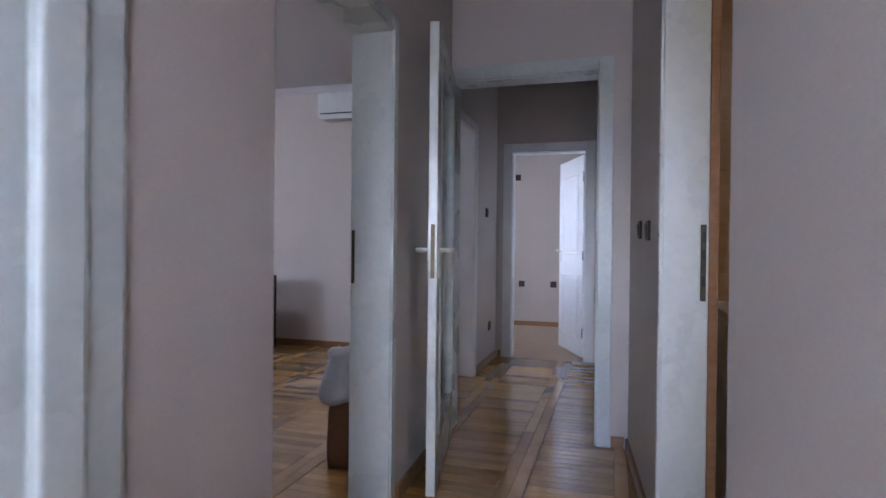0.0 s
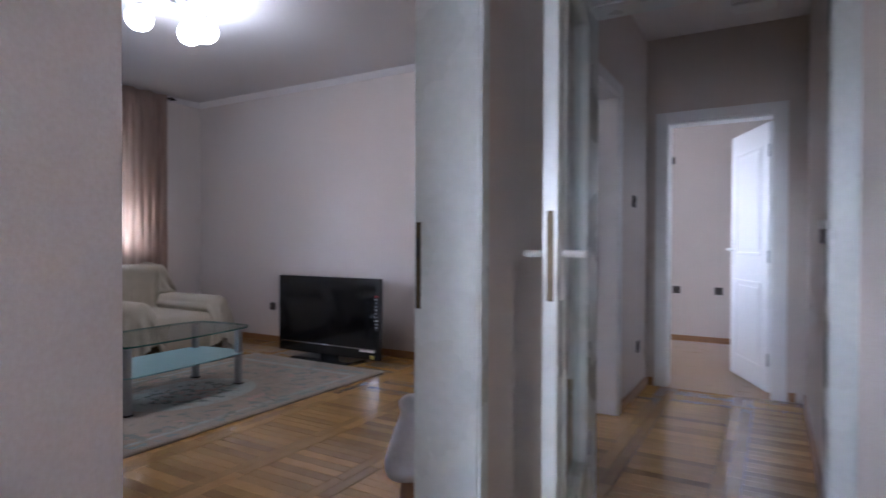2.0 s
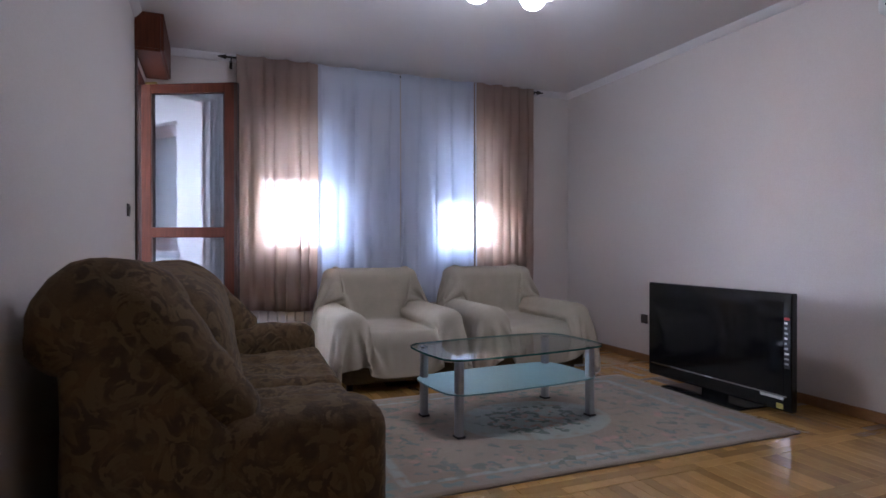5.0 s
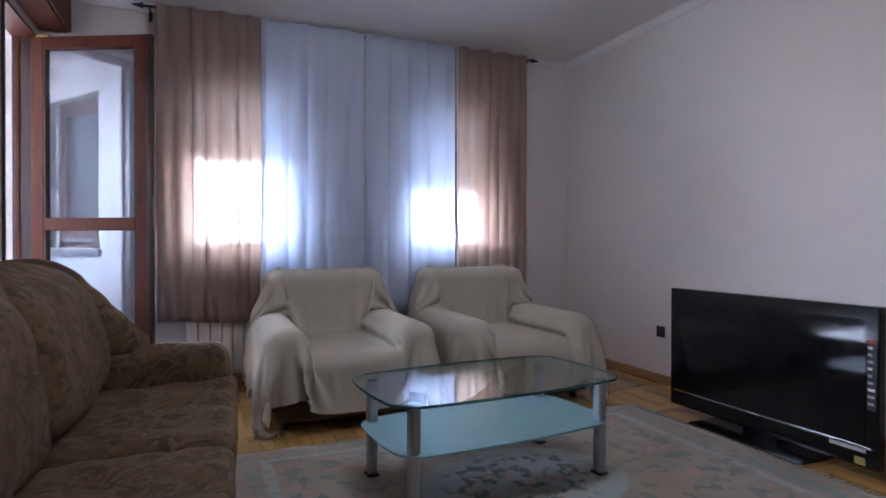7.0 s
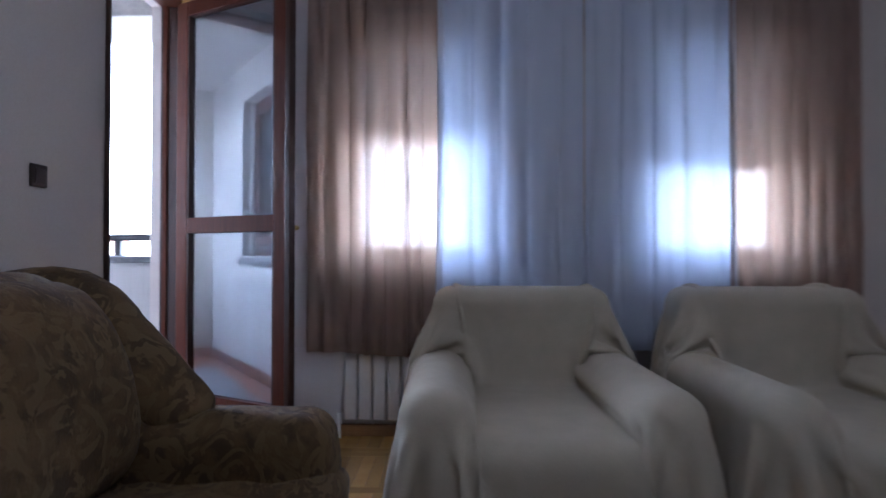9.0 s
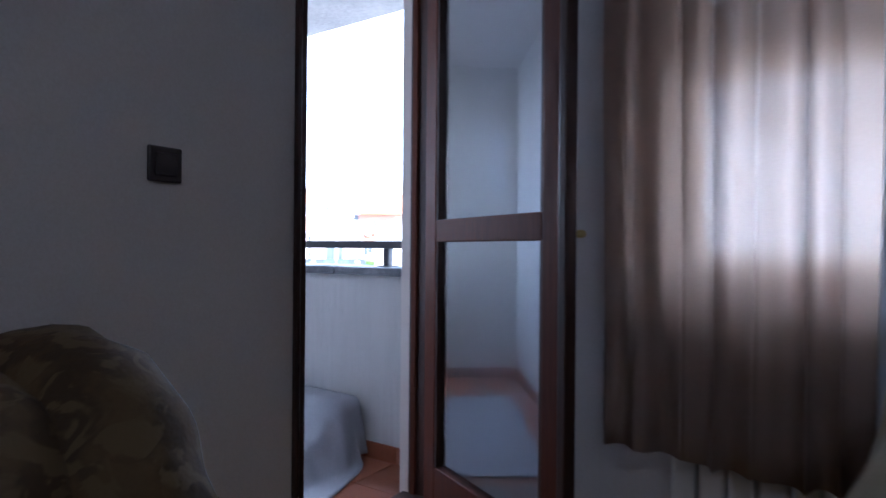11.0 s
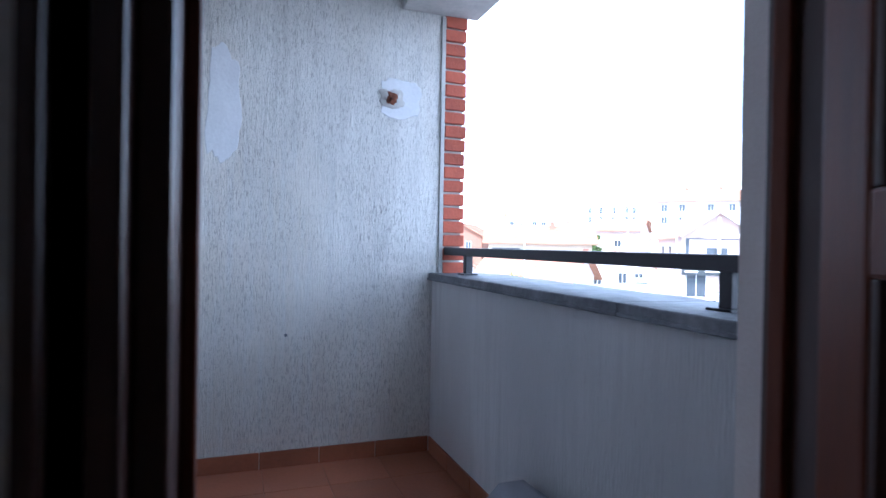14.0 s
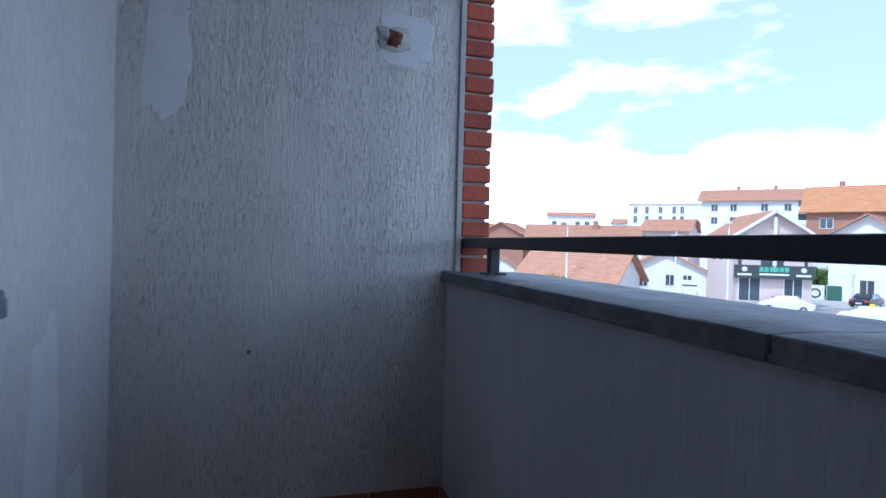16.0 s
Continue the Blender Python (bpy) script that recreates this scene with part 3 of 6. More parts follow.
slab("floor", (-6.2, 1.62, -0.16), (2.4, 6.13, -0.006), M_JOINT, "oak parquet floor, varnished, laid in ladder pattern", "floor")
bpy.data.objects["floor"].location.z = 0.0
slab("floor_entry", (-2.4, -2.7, -0.16), (0.58, 1.62, -0.006), M_JOINT, "oak parquet floor of the entry", "floor")
slab("floor_bathroom", (0.58, 0.6, -0.02), (2.3, 3.6, -0.0055), M_BATHTILE, "ochre tiled bathroom floor", "floor")
slab("floor_bedroom", (-2.7, 6.13, -0.16), (2.5, 8.6, -0.004), M_LAMINATE, "light brown laminate bedroom floor", "floor")
slab("ceiling", (-6.2, 1.7, CEIL), (2.4, 8.6, CEIL + 0.16), M_CEIL, "white painted ceiling", "ceiling")
slab("ceiling_hall", (-0.79, 3.95, 2.64), (0.26, 6.13, CEIL - 0.004), M_CEIL, "white painted lower hall ceiling", "ceiling")
slab("ceiling_entry", (-2.4, -2.7, CEIL), (2.4, 1.7, CEIL + 0.16), M_CEIL, "white painted entry ceiling", "ceiling")


def skirting(name, axis, runs, w, out):
    """Oak skirting boards along one wall, one board to a run."""
    for u0, u1 in runs:
        f0, f1 = (w, w + out) if out > 0 else (w + out, w)
        setting(part(name, along(axis, u0, u1, f0, f1, 0.001, 0.065, 0.003), M_SKIRT), "varnished oak skirting board", "skirting")


skirting("baseboard", "y", [(-5.90, -0.80)], 6.03, -0.018)
skirting("baseboard", "y", [(-5.10, -0.80)], 1.83, 0.018)
skirting("baseboard", "x", [(1.86, 6.0)], -5.93, 0.018)
skirting("baseboard", "x", [(2.85, 3.79), (0.5, 1.79)], L_X + 0.012, 0.016)
skirting("baseboard", "x", [(2.81, 3.79)], R_X, -0.016)
skirting("baseboard", "y", [(0.315, 0.38)], 3.81, -0.016)
skirting("baseboard", "x", [(5.285, 6.11), (3.97, 4.24)], -0.79, 0.016)
skirting("baseboard", "x", [(3.97, 6.11)], 0.26, -0.016)
skirting("baseboard", "y", [(-0.77, -0.735), (0.155, 0.2)], 6.13, -0.016)
skirting("baseboard", "y", [(-2.4, 2.2)], 8.42, -0.016)
skirting("baseboard", "x", [(2.86, 3.84)], -0.77, -0.018)


def crown(axis, u0, u1, w, out):
    bm = bmesh.new()
    prof = [(0, 0), (0.0, -0.055), (0.012, -0.05), (0.03, -0.03), (0.045, -0.012), (0.05, 0)]
    ends = []
    for u in (u0, u1):
        ends.append([bm.verts.new((u, w + out * a, CEIL + b) if axis == "y" else (w + out * a, u, CEIL + b)) for a, b in prof])
    k = len(prof)
    for i in range(k):
        bm.faces.new((ends[0][i], ends[0][(i + 1) % k], ends[1][(i + 1) % k], ends[1][i]))
    bm.faces.new(ends[0][::-1])
    bm.faces.new(ends[1])
    setting(part("trim_crown", bm, M_CEIL), "white plaster ceiling moulding", "moulding")


crown("y", -5.93, -0.78, 6.03, -1)
crown("x", 1.83, 6.03, -5.93, 1)
crown("y", -5.93, -0.78, 1.83, 1)

# ---------------------------------------------------------------- doors of the corridor
casing("door_frame_1", "x", 1.87, 2.775, 1.965, (L_X + 0.012,), (0.012,), -0.77, L_X + 0.012, M_GLOSS, "white enamelled frame of the living room doorway", 0.05, ("hi",))
casing("door_frame_2", "y", -0.60, 0.245, 2.045, (3.81, 3.95), (-0.016, 0.016), 3.81, 3.95, M_GLOSS, "white enamelled frame of the glazed corridor door", 0.075)
casing("door_frame_3", "y", -0.65, 0.07, 2.0, (6.13, 6.27), (-0.014, 0.014), 6.13, 6.27, M_DOOR_NEW, "white frame of the bedroom doorway", 0.085)
casing("door_frame_4", "x", 4.50, 5.20, 2.02, (-0.79,), (0.014,), -0.95, -0.79, M_DOOR_NEW, "white frame of the side room doorway", 0.08)
casing("door_frame_5", "x", 1.88, 2.73, 2.02, (R_X,), (-0.014,), R_X, R_X + 0.14, M_GLOSS, "white enamelled frame of the bathroom doorway", 0.03, ("hi",))

t = thing("door_6", "white enamelled door shut in the corridor wall", "door")
tagged(t, kind="structure")
part("leaf", bx((-0.498, 0.50, 0.005), (-0.474, 1.20, 2.0), 0.003), M_GLOSS, t)
part("trim", bx((-0.505, 1.202, 0.0), (-0.468, 1.372, 2.08), 0.012), M_GLOSS, t)
part("trim_bead", bx((-0.4685, 1.204, 0.0), (-0.455, 1.285, 2.07), 0.008), M_GLOSS, t)
part("trim", bx((-0.50, 0.45, 2.002), (-0.464, 1.201, 2.08), 0.004), M_GLOSS, t)

# strike plates in the frames
t = thing("strike_plate", "steel strike plate let into the white door frame", "strike plate", "strike plates")
part("plate", bx((-0.768, 2.7525, 0.92), (-0.753, 2.7545, 1.14), 0.0008), M_DULLBRASS, t)
part("slot", bx((-0.765, 2.751, 1.05), (-0.756, 2.752, 1.10)), M_MATTBLACK, t)
t = thing("strike_plate", "steel strike plate let into the bathroom door frame", "strike plate", "strike plates")
part("plate", bx((0.518, 2.7075, 0.90), (0.536, 2.7095, 1.16), 0.0008), M_DULLBRASS, t)
for z0 in (0.95, 1.04, 1.10):
    part("slot", bx((0.521, 2.7062, z0), (0.533, 2.7072, z0 + 0.035)), M_MATTBLACK, t)
part("wood_lining", bx((0.5445, 2.712, 0.0), (0.575, 2.745, 2.05), 0.003), M_SKIRT, t, "bare wooden edge of the lining")


def lever(parent, at, direction, flip, material=M_CHROME):
    """A lever handle with its plate, on a leaf that lies along x; direction is the side it stands out to."""
    x, y, z = at
    s = direction
    pl = part("handle_plate", bx((x - 0.018, min(y, y + s * 0.006), z - 0.12), (x + 0.018, max(y, y + s * 0.006), z + 0.09), 0.002), material, parent, "steel lock plate")
    bm = rod((x, y + s * 0.005, z), (x, y + s * 0.05, z), 0.009)
    tube([(x, y + s * 0.05, z), (x + flip * 0.02, y + s * 0.055, z), (x + flip * 0.06, y + s * 0.055, z), (x + flip * 0.115, y + s * 0.05, z - 0.004)], 0.0095, bm)
    part("lever", bm, material, parent, "lever handle", True)
    return pl


def glazed_door(at, rz):
    """White leaf with one tall pane; hinge at the origin, leaf along +x."""
    t = thing("door_1", "white enamelled glazed door standing open in the corridor", "door", "", at, rz)
    tagged(t, kind="structure")
    w, h, d = 0.875, 2.03, 0.04
    part("stile", bx((0.0, -d / 2, 0.01), (0.115, d / 2, h), 0.003), M_GLOSS, t)
    part("stile", bx((w - 0.115, -d / 2, 0.01), (w, d / 2, h), 0.003), M_GLOSS, t)
    part("rail", bx((0.115, -d / 2, 0.01), (w - 0.115, d / 2, 0.26), 0.003), M_GLOSS, t)
    part("rail", bx((0.115, -d / 2, h - 0.12), (w - 0.115, d / 2, h), 0.003), M_GLOSS, t)
    for s in (-1, 1):
        y0, y1 = sorted((s * d / 2, s * (d / 2 + 0.008)))
        bm = bx((0.10, y0, 0.245), (0.13, y1, h - 0.105), 0.002)
        bx((w - 0.13, y0, 0.245), (w - 0.10, y1, h - 0.105), 0.002, bm)
        bx((0.13, y0, 0.245), (w - 0.13, y1, 0.275), 0.002, bm)
        bx((0.13, y0, h - 0.135), (w - 0.13, y1, h - 0.105), 0.002, bm)
        part("glazing_bead", bm, M_GLOSS, t)
    g = part("pane", bx((0.11, -0.003, 0.255), (w - 0.11, 0.003, h - 0.115)), M_GLASS, t, "clear glass pane")
    g.visible_shadow = False
    lock = part("lock_case", bx((w - 0.001, -0.009, 0.94), (w + 0.002, 0.009, 1.17), 0.0008), M_DULLBRASS, t, "tarnished brass lock edge plate")
    part("bolt", bx((w + 0.001, -0.006, 1.07), (w + 0.01, 0.006, 1.10), 0.001), M_DULLBRASS, lock)
    lever(t, (w - 0.055, d / 2, 1.06), 1, -1, M_WHITEPLASTIC)
    lever(t, (w - 0.055, -d / 2, 1.06), -1, -1, M_WHITEPLASTIC)
    for z in (0.25, 1.7):
        part("hinge", rod((0.0, d / 2 + 0.004, z), (0.0, d / 2 + 0.004, z + 0.09), 0.008), M_METAL, t)
    return t


glazed_door((-0.585, 3.77, 0.0), math.degrees(math.atan2(2.97 - 3.77, -0.43 + 0.585)))


def panel_door(name, at, rz, w, label, levers=True):
    t = thing(name, label, "door", "", at, rz)
    tagged(t, kind="structure")
    h, d = 1.975, 0.04
    part("leaf", bx((0, -d / 2, 0.008), (w, d / 2, h), 0.003), M_DOOR_NEW, t)
    for s in (-1, 1):
        for z0, z1 in ((0.16, 0.80), (1.0, 1.82)):
            bm = bmesh.new()
            y0, y1 = sorted((s * (d / 2 - 0.001), s * (d / 2 + 0.007)))
            bx((0.12, y0, z0), (w - 0.12, y1, z0 + 0.022), 0.003, bm)
            bx((0.12, y0, z1 - 0.022), (w - 0.12, y1, z1), 0.003, bm)
            bx((0.12, y0, z0 + 0.022), (0.142, y1, z1 - 0.022), 0.003, bm)
            bx((w - 0.142, y0, z0 + 0.022), (w - 0.12, y1, z1 - 0.022), 0.003, bm)
            part("panel_moulding", bm, M_DOOR_NEW, t)
            part("panel", bx((0.165, y0, z0 + 0.045), (w - 0.165, y1 - s * 0.002 if s > 0 else y1, z1 - 0.045), 0.003), M_DOOR_NEW, t)
        if levers:
            lever(t, (w - 0.06, s * d / 2, 1.04), s, -1, M_WHITEPLASTIC)
    for z in (0.2, 0.95, 1.72):
        part("hinge", rod((-0.004, d / 2, z), (-0.004, d / 2, z + 0.09), 0.008), M_METAL, t)
    return t


panel_door("door_2", (0.045, 6.30, 0.0), math.degrees(math.atan2(0.66, -0.28)), 0.72, "white panelled bedroom door standing open")
panel_door("door_3", (-0.97, 5.165, 0.0), 176, 0.66, "white panelled side room door standing open")


def switch(name, at, rz, label, category, kind):
    """A square wall plate; its face looks along -y before it is turned."""
    t = thing(name, label, category, "dark wall plates", at, rz)
    part("frame", bx((-0.041, -0.011, -0.041), (0.041, 0.0, 0.041), 0.004), M_SOCKET, t)
    if kind == "switch":
        part("rocker", bx((-0.027, -0.016, -0.027), (0.027, -0.0105, 0.027), 0.003, m=pose(0, 0, 0, 4, 0, 0)), M_SOCKET, t)
    else:
        bm = rod((0, -0.0135, 0), (0, -0.0105, 0), 0.022, n=20)
        part("socket_face", bm, M_SOCKET, t)
        part("contact", rod((-0.009, -0.0145, 0), (-0.009, -0.013, 0), 0.0028), M_MATTBLACK, t)
        part("contact", rod((0.009, -0.0145, 0), (0.009, -0.013, 0), 0.0028), M_MATTBLACK, t)
    return t


switch("light_switch", (R_X + 0.0555, 3.07, 1.15), -85.7, "dark brown light switch on the beige corridor wall", "light switch", "switch")
switch("light_switch", (R_X + 0.0355, 3.335, 1.16), -85.7, "dark brown light switch on the beige corridor wall", "light switch", "switch")
switch("light_switch", (-0.79, 5.66, 1.38), 90, "dark brown light switch on the hall wall", "light switch", "switch")
switch("light_switch", (-4.752, 1.83, 1.29), 180, "dark brown light switch beside the balcony door", "light switch", "switch")
switch("wall_socket", (L_X + 0.034, 3.35, 0.34), 93, "dark brown wall socket low on the corridor wall", "wall socket", "socket")
switch("wall_socket", (-0.79, 5.82, 0.34), 90, "dark brown wall socket low on the hall wall", "wall socket", "socket")
switch("wall_socket", (-4.70, 6.03, 0.385), 0, "dark brown wall socket beside the television", "wall socket", "socket")
switch("wall_socket", (-0.89, 8.42, 0.57), 0, "dark brown wall socket in the bedroom", "wall socket", "socket")
switch("wall_socket", (-0.46, 8.42, 0.57), 0, "dark brown wall socket in the bedroom", "wall socket", "socket")
switch("light_switch", (-0.955, 8.42, 2.02), 0, "dark brown wall plate high in the bedroom", "wall plate", "switch")

t = thing("wall_thermostat", "white and grey thermostat box on the hall wall", "thermostat")
part("body", bx((0.23, 4.27, 1.09), (0.2595, 4.40, 1.15), 0.005), M_SOCKET, t)
part("cap", bx((0.227, 4.29, 1.152), (0.2595, 4.37, 1.185), 0.006), M_WHITEPLASTIC, t)

t = thing("ceiling_light", "white rectangular ceiling light in the hall", "ceiling light")
part("base", bx((-0.19, 5.58, 2.615), (0.07, 5.78, 2.64), 0.004), M_WHITEPLASTIC, t)
part("diffuser", bx((-0.18, 5.59, 2.59), (0.06, 5.77, 2.6155), 0.012), M_WHITEPLASTIC, t)

# the corridor runs a few degrees off the square of the other rooms
def skew(k, side, y1=3.812):
    for ob in list(scene.objects):
        if ob.type != "MESH" or ob.name.startswith(("ceiling", "floor")) or ob.parent and ob.parent.name.startswith(("door_1", "door_2", "door_3", "light_switch", "wall_socket")):
            continue
        cs = [v.co for v in ob.data.vertices]
        if not cs or max(c.y for c in cs) > y1 or min(c.y for c in cs) < -2.62:
            continue
        cx = sum(c.x for c in cs) / len(cs)
        if side > 0 and 0.36 < cx < 0.66 or side < 0 and -0.80 < cx < -0.55:
            if max(c.x for c in cs) - min(c.x for c in cs) < 0.3:
                for c in cs:
                    c.x += k * (3.81 - max(c.y, 0.4))


skew(0.075, 1)
skew(0.045, -1)

# ---------------------------------------------------------------- bathroom: washing machine and tile joints
t = thing("washing_machine", "white front-loading washing machine in the bathroom", "washing machine")
WX, WY, WW = 0.735, 2.97, 0.56
part("body", bx((WX, WY, 0.02), (WX + WW, WY + 0.55, 0.80), 0.012), M_WASHER, t)
part("top", bx((WX - 0.003, WY - 0.005, 0.80), (WX + WW + 0.003, WY + 0.553, 0.835), 0.008), M_WASHER, t)
part("control_panel", bx((WX + 0.004, WY - 0.014, 0.725), (WX + WW - 0.004, WY - 0.0005, 0.797), 0.006), M_WASHER, t)
part("dial", rod((WX + 0.27, WY - 0.04, 0.762), (WX + 0.27, WY - 0.0135, 0.762), 0.026, n=24), M_CHROME, t)
part("label_bar", bx((WX + 0.02, WY - 0.0155, 0.742), (WX + 0.07, WY - 0.0138, 0.748)), M_MATTBLACK, t)
d = part("door", rod((WX + 0.27, WY - 0.035, 0.48), (WX + 0.27, WY - 0.0005, 0.48), 0.215, n=48, r2=0.235), M_WASHER, t, "round loading door")
part("glass", ball((WX + 0.27, WY - 0.03, 0.48), 0.165, squash=(1, 0.22, 1), u=32, v=16), M_TEAL, d, "dark porthole glass", True)
for fx, fy in ((0.05, 0.05), (0.5, 0.05), (0.05, 0.5), (0.5, 0.5)):
    part("foot", rod((WX + fx, WY + fy, -0.006), (WX + fx, WY + fy, 0.022), 0.02), M_RUBBER, t)

t = thing("soap_dish", "yellow tile-mounted wall box in the bathroom", "wall box")
part("box", bx((0.905, 3.50, 1.475), (0.975, 3.548, 1.555), 0.006), M_BRASS, t)

# ---------------------------------------------------------------- living room windows, shutters and curtains
def window_west(name, y0, y1, shutter):
    t = thing(name, "white framed window behind the curtain, shutter half down", "window")
    tagged(t, kind="structure")
    x0, x1, z0, z1 = -6.13, -6.07, 0.98, 2.32
    fr = bmesh.new()
    for a, b in (((x0, y0, z0), (x1, y0 + 0.06, z1)), ((x0, y1 - 0.06, z0), (x1, y1, z1)), ((x0, y0 + 0.06, z0), (x1, y1 - 0.06, z0 + 0.08)), ((x0, y0 + 0.06, z1 - 0.08), (x1, y1 - 0.06, z1))):
        bx(a, b, 0.004, fr)
    part("window_frame", fr, M_MAHOGANY, t)
    p = part("pane", bx((-6.103, y0 + 0.05, z0 + 0.07), (-6.097, y1 - 0.05, z1 - 0.07)), M_GLASS, t)
    p.visible_shadow = False
    part("window_sill", bx((-6.07, y0 - 0.03, 0.955), (-5.90, y1 + 0.03, 0.98), 0.005), M_CONCRETE, t)
    sh = part("roller_shutter", bx((-6.178, y0 + 0.005, z1 - 0.03), (-6.172, y1 - 0.005, z1)), M_SHUTTER, t, "grey roller shutter half lowered")
    z = z1 - 0.03
    while z - 0.055 > shutter:
        # each slat leaves a row of small light holes under it
        bm = bx((-6.18, y0 + 0.004, z - 0.042), (-6.17, y1 - 0.004, z), 0.003)
        yy = y0 + 0.03
        while yy < y1 - 0.04:
            bx((-6.177, yy, z - 0.0555), (-6.173, yy + 0.034, z - 0.0415), 0, bm)
            yy += 0.066
        part("slat", bm, M_SHUTTER, sh)
        z -= 0.055
    part("end_bar", bx((-6.183, y0 + 0.004, z - 0.05), (-6.167, y1 - 0.004, z), 0.004), M_SHUTTER, sh)
    return t


window_west("window_1", 2.72, 3.52, 1.72)
window_west("window_2", 4.44, 5.24, 1.56)


def curtain(name, y0, y1, z0, z1, x, folds, depth, material, label, seed, hem=0.0):
    """One hanging length, pleated: gathered at the top, looser waves below."""
    t = thing(name, label, "curtain", "curtains on the rod")
    nu, nv = folds * 14, 26
    verts, faces = [], []
    for j in range(nv + 1):
        v = j / nv
        z = z1 + (z0 - z1) * v
        for i in range(nu + 1):
            u = i / nu
            ph = (u + 0.055 * noise.noise(Vector((u * 5, seed, 4)))) * folds * math.tau
            a = depth * (0.5 + 0.7 * noise.noise(Vector((u * 7 + seed, v * 1.2, 2))))
            off = a * math.sin(ph + 0.9 * noise.noise(Vector((u * 4, v * 2.0, seed)))) + 0.012 * noise.noise(Vector((u * 18, v * 3, seed)))
            yy = y0 + (y1 - y0) * u + 0.012 * math.cos(ph) + 0.03 * noise.noise(Vector((u * 3, v * 1.5, seed + 9))) * v
            off *= min(1.0, 0.3 + 3.5 * v)
            scallop = 0.007 * math.sin(ph * 0.5 + seed) * max(0.0, 1 - 8 * v)
            verts.append((x + off, yy, z + scallop + hem * math.sin(u * 5 + seed) * v))
    for j in range(nv):
        for i in range(nu):
            k = j * (nu + 1) + i
            faces.append((k, k + 1, k + nu + 2, k + nu + 1))
    ob = new("cloth", mesh_from("cloth", verts, faces, material, True))
    ob.parent = t
    solid = ob.modifiers.new("thickness", "SOLIDIFY")
    solid.thickness = 0.0015
    return t


curtain("curtain", 2.53, 3.25, 0.475, 2.716, -5.80, 7, 0.046, M_BROWN_CURTAIN, "brown cloth curtain hanging over a window", 1.0, 0.012)
curtain("curtain", 4.80, 5.50, 0.475, 2.716, -5.80, 7, 0.046, M_BROWN_CURTAIN, "brown cloth curtain hanging by the room corner", 5.0, 0.012)
curtain("sheer_curtain", 3.23, 4.015, 0.50, 2.712, -5.80, 5, 0.030, M_SHEER, "bluish white sheer curtain between brown ones", 8.0)
curtain("sheer_curtain", 4.025, 4.83, 0.50, 2.712, -5.80, 5, 0.030, M_SHEER, "bluish white sheer curtain between brown ones", 12.0)

t = thing("curtain_rod", "dark wrought iron double curtain rod under the ceiling", "curtain rod")
part("rod", rod((-5.835, 2.46, 2.697), (-5.835, 5.58, 2.697), 0.009), M_ROD, t, "", True)
for y, s in ((2.46, -1), (5.58, 1)):
    part("finial", rod((-5.835, y, 2.697), (-5.835, y + s * 0.07, 2.697), 0.022, r2=0.004), M_ROD, t)
for y in (2.50, 4.02, 5.54):
    bm = rod((-5.93, y, 2.68), (-5.83, y, 2.68), 0.006)
    bx((-5.93, y - 0.012, 2.62), (-5.92, y + 0.012, 2.70), 0.002, bm)
    part("bracket", bm, M_ROD, t)

t = thing("radiator", "white ribbed radiator below the window", "radiator")
yy = 2.73
while yy < 4.0:
    bm = bx((-5.918, yy, 0.10), (-5.864, yy + 0.072, 0.62), 0.012, segments=3)
    part("section", bm, M_RADIATOR, t)
    yy += 0.08
part("valve", rod((-5.89, 4.0, 0.14), (-5.89, 4.12, 0.14), 0.016), M_WHITEPLASTIC, t)
part("bracket", bx((-5.93, 2.9, 0.3), (-5.90, 2.94, 0.34)), M_RADIATOR, t)
part("bracket", bx((-5.93, 3.8, 0.3), (-5.90, 3.84, 0.34)), M_RADIATOR, t)
part("pipe", rod((-5.89, 2.70, -0.004), (-5.89, 2.70, 0.14), 0.011), M_RADIATOR, t)

# ---------------------------------------------------------------- television
t = thing("television", "large black flat television on a swivel stand on the floor", "television")
TX0, TX1, TY, TZ0, TZ1 = -4.13, -2.917, 5.57, 0.045, 0.768
body = part("bezel", bx((TX0, TY, TZ0), (TX1, TY + 0.05, TZ1), 0.006), M_BLACK, t, "glossy black bezel")
part("screen", bx((TX0 + 0.055, TY - 0.003, TZ0 + 0.115), (TX1 - 0.055, TY + 0.002, TZ1 - 0.055), 0.001), M_SCREEN, t, "dark switched-off screen")
part("back_shell", bx((TX0 + 0.08, TY + 0.05, TZ0 + 0.05), (TX1 - 0.08, TY + 0.115, TZ1 - 0.06), 0.02), M_MATTBLACK, t)
part("trim_strip", bx((TX0 + 0.03, TY - 0.005, TZ0 + 0.088), (TX1 - 0.03, TY + 0.001, TZ0 + 0.098), 0.001), M_CHROME, t, "thin silver strip")
part("stand_base", bx((-3.86, TY - 0.13, 0.0), (-3.18, TY + 0.17, 0.016), 0.006), M_BLACK, t, "black stand plate")
part("stand_neck", bx((-3.62, TY + 0.02, 0.012), (-3.42, TY + 0.06, 0.12), 0.006), M_BLACK, t)
st = part("sticker", bx((TX1 - 0.048, TY - 0.0018, 0.31), (TX1 - 0.012, TY - 0.0002, 0.62)), M_MATTBLACK, t, "strip of printed stickers")
rr = random.Random(4)
for k in range(9):
    c = (M_WHITEPLASTIC, M_METAL, M_METAL)[k % 3]
    part("sticker_mark", bx((TX1 - 0.045, TY - 0.0032, 0.58 - k * 0.031), (TX1 - 0.045 + rr.uniform(0.015, 0.03), TY - 0.0017, 0.592 - k * 0.031)), c, st)
M_RED = mat("red_print", (0.5, 0.04, 0.04), None, 9, 0.5)
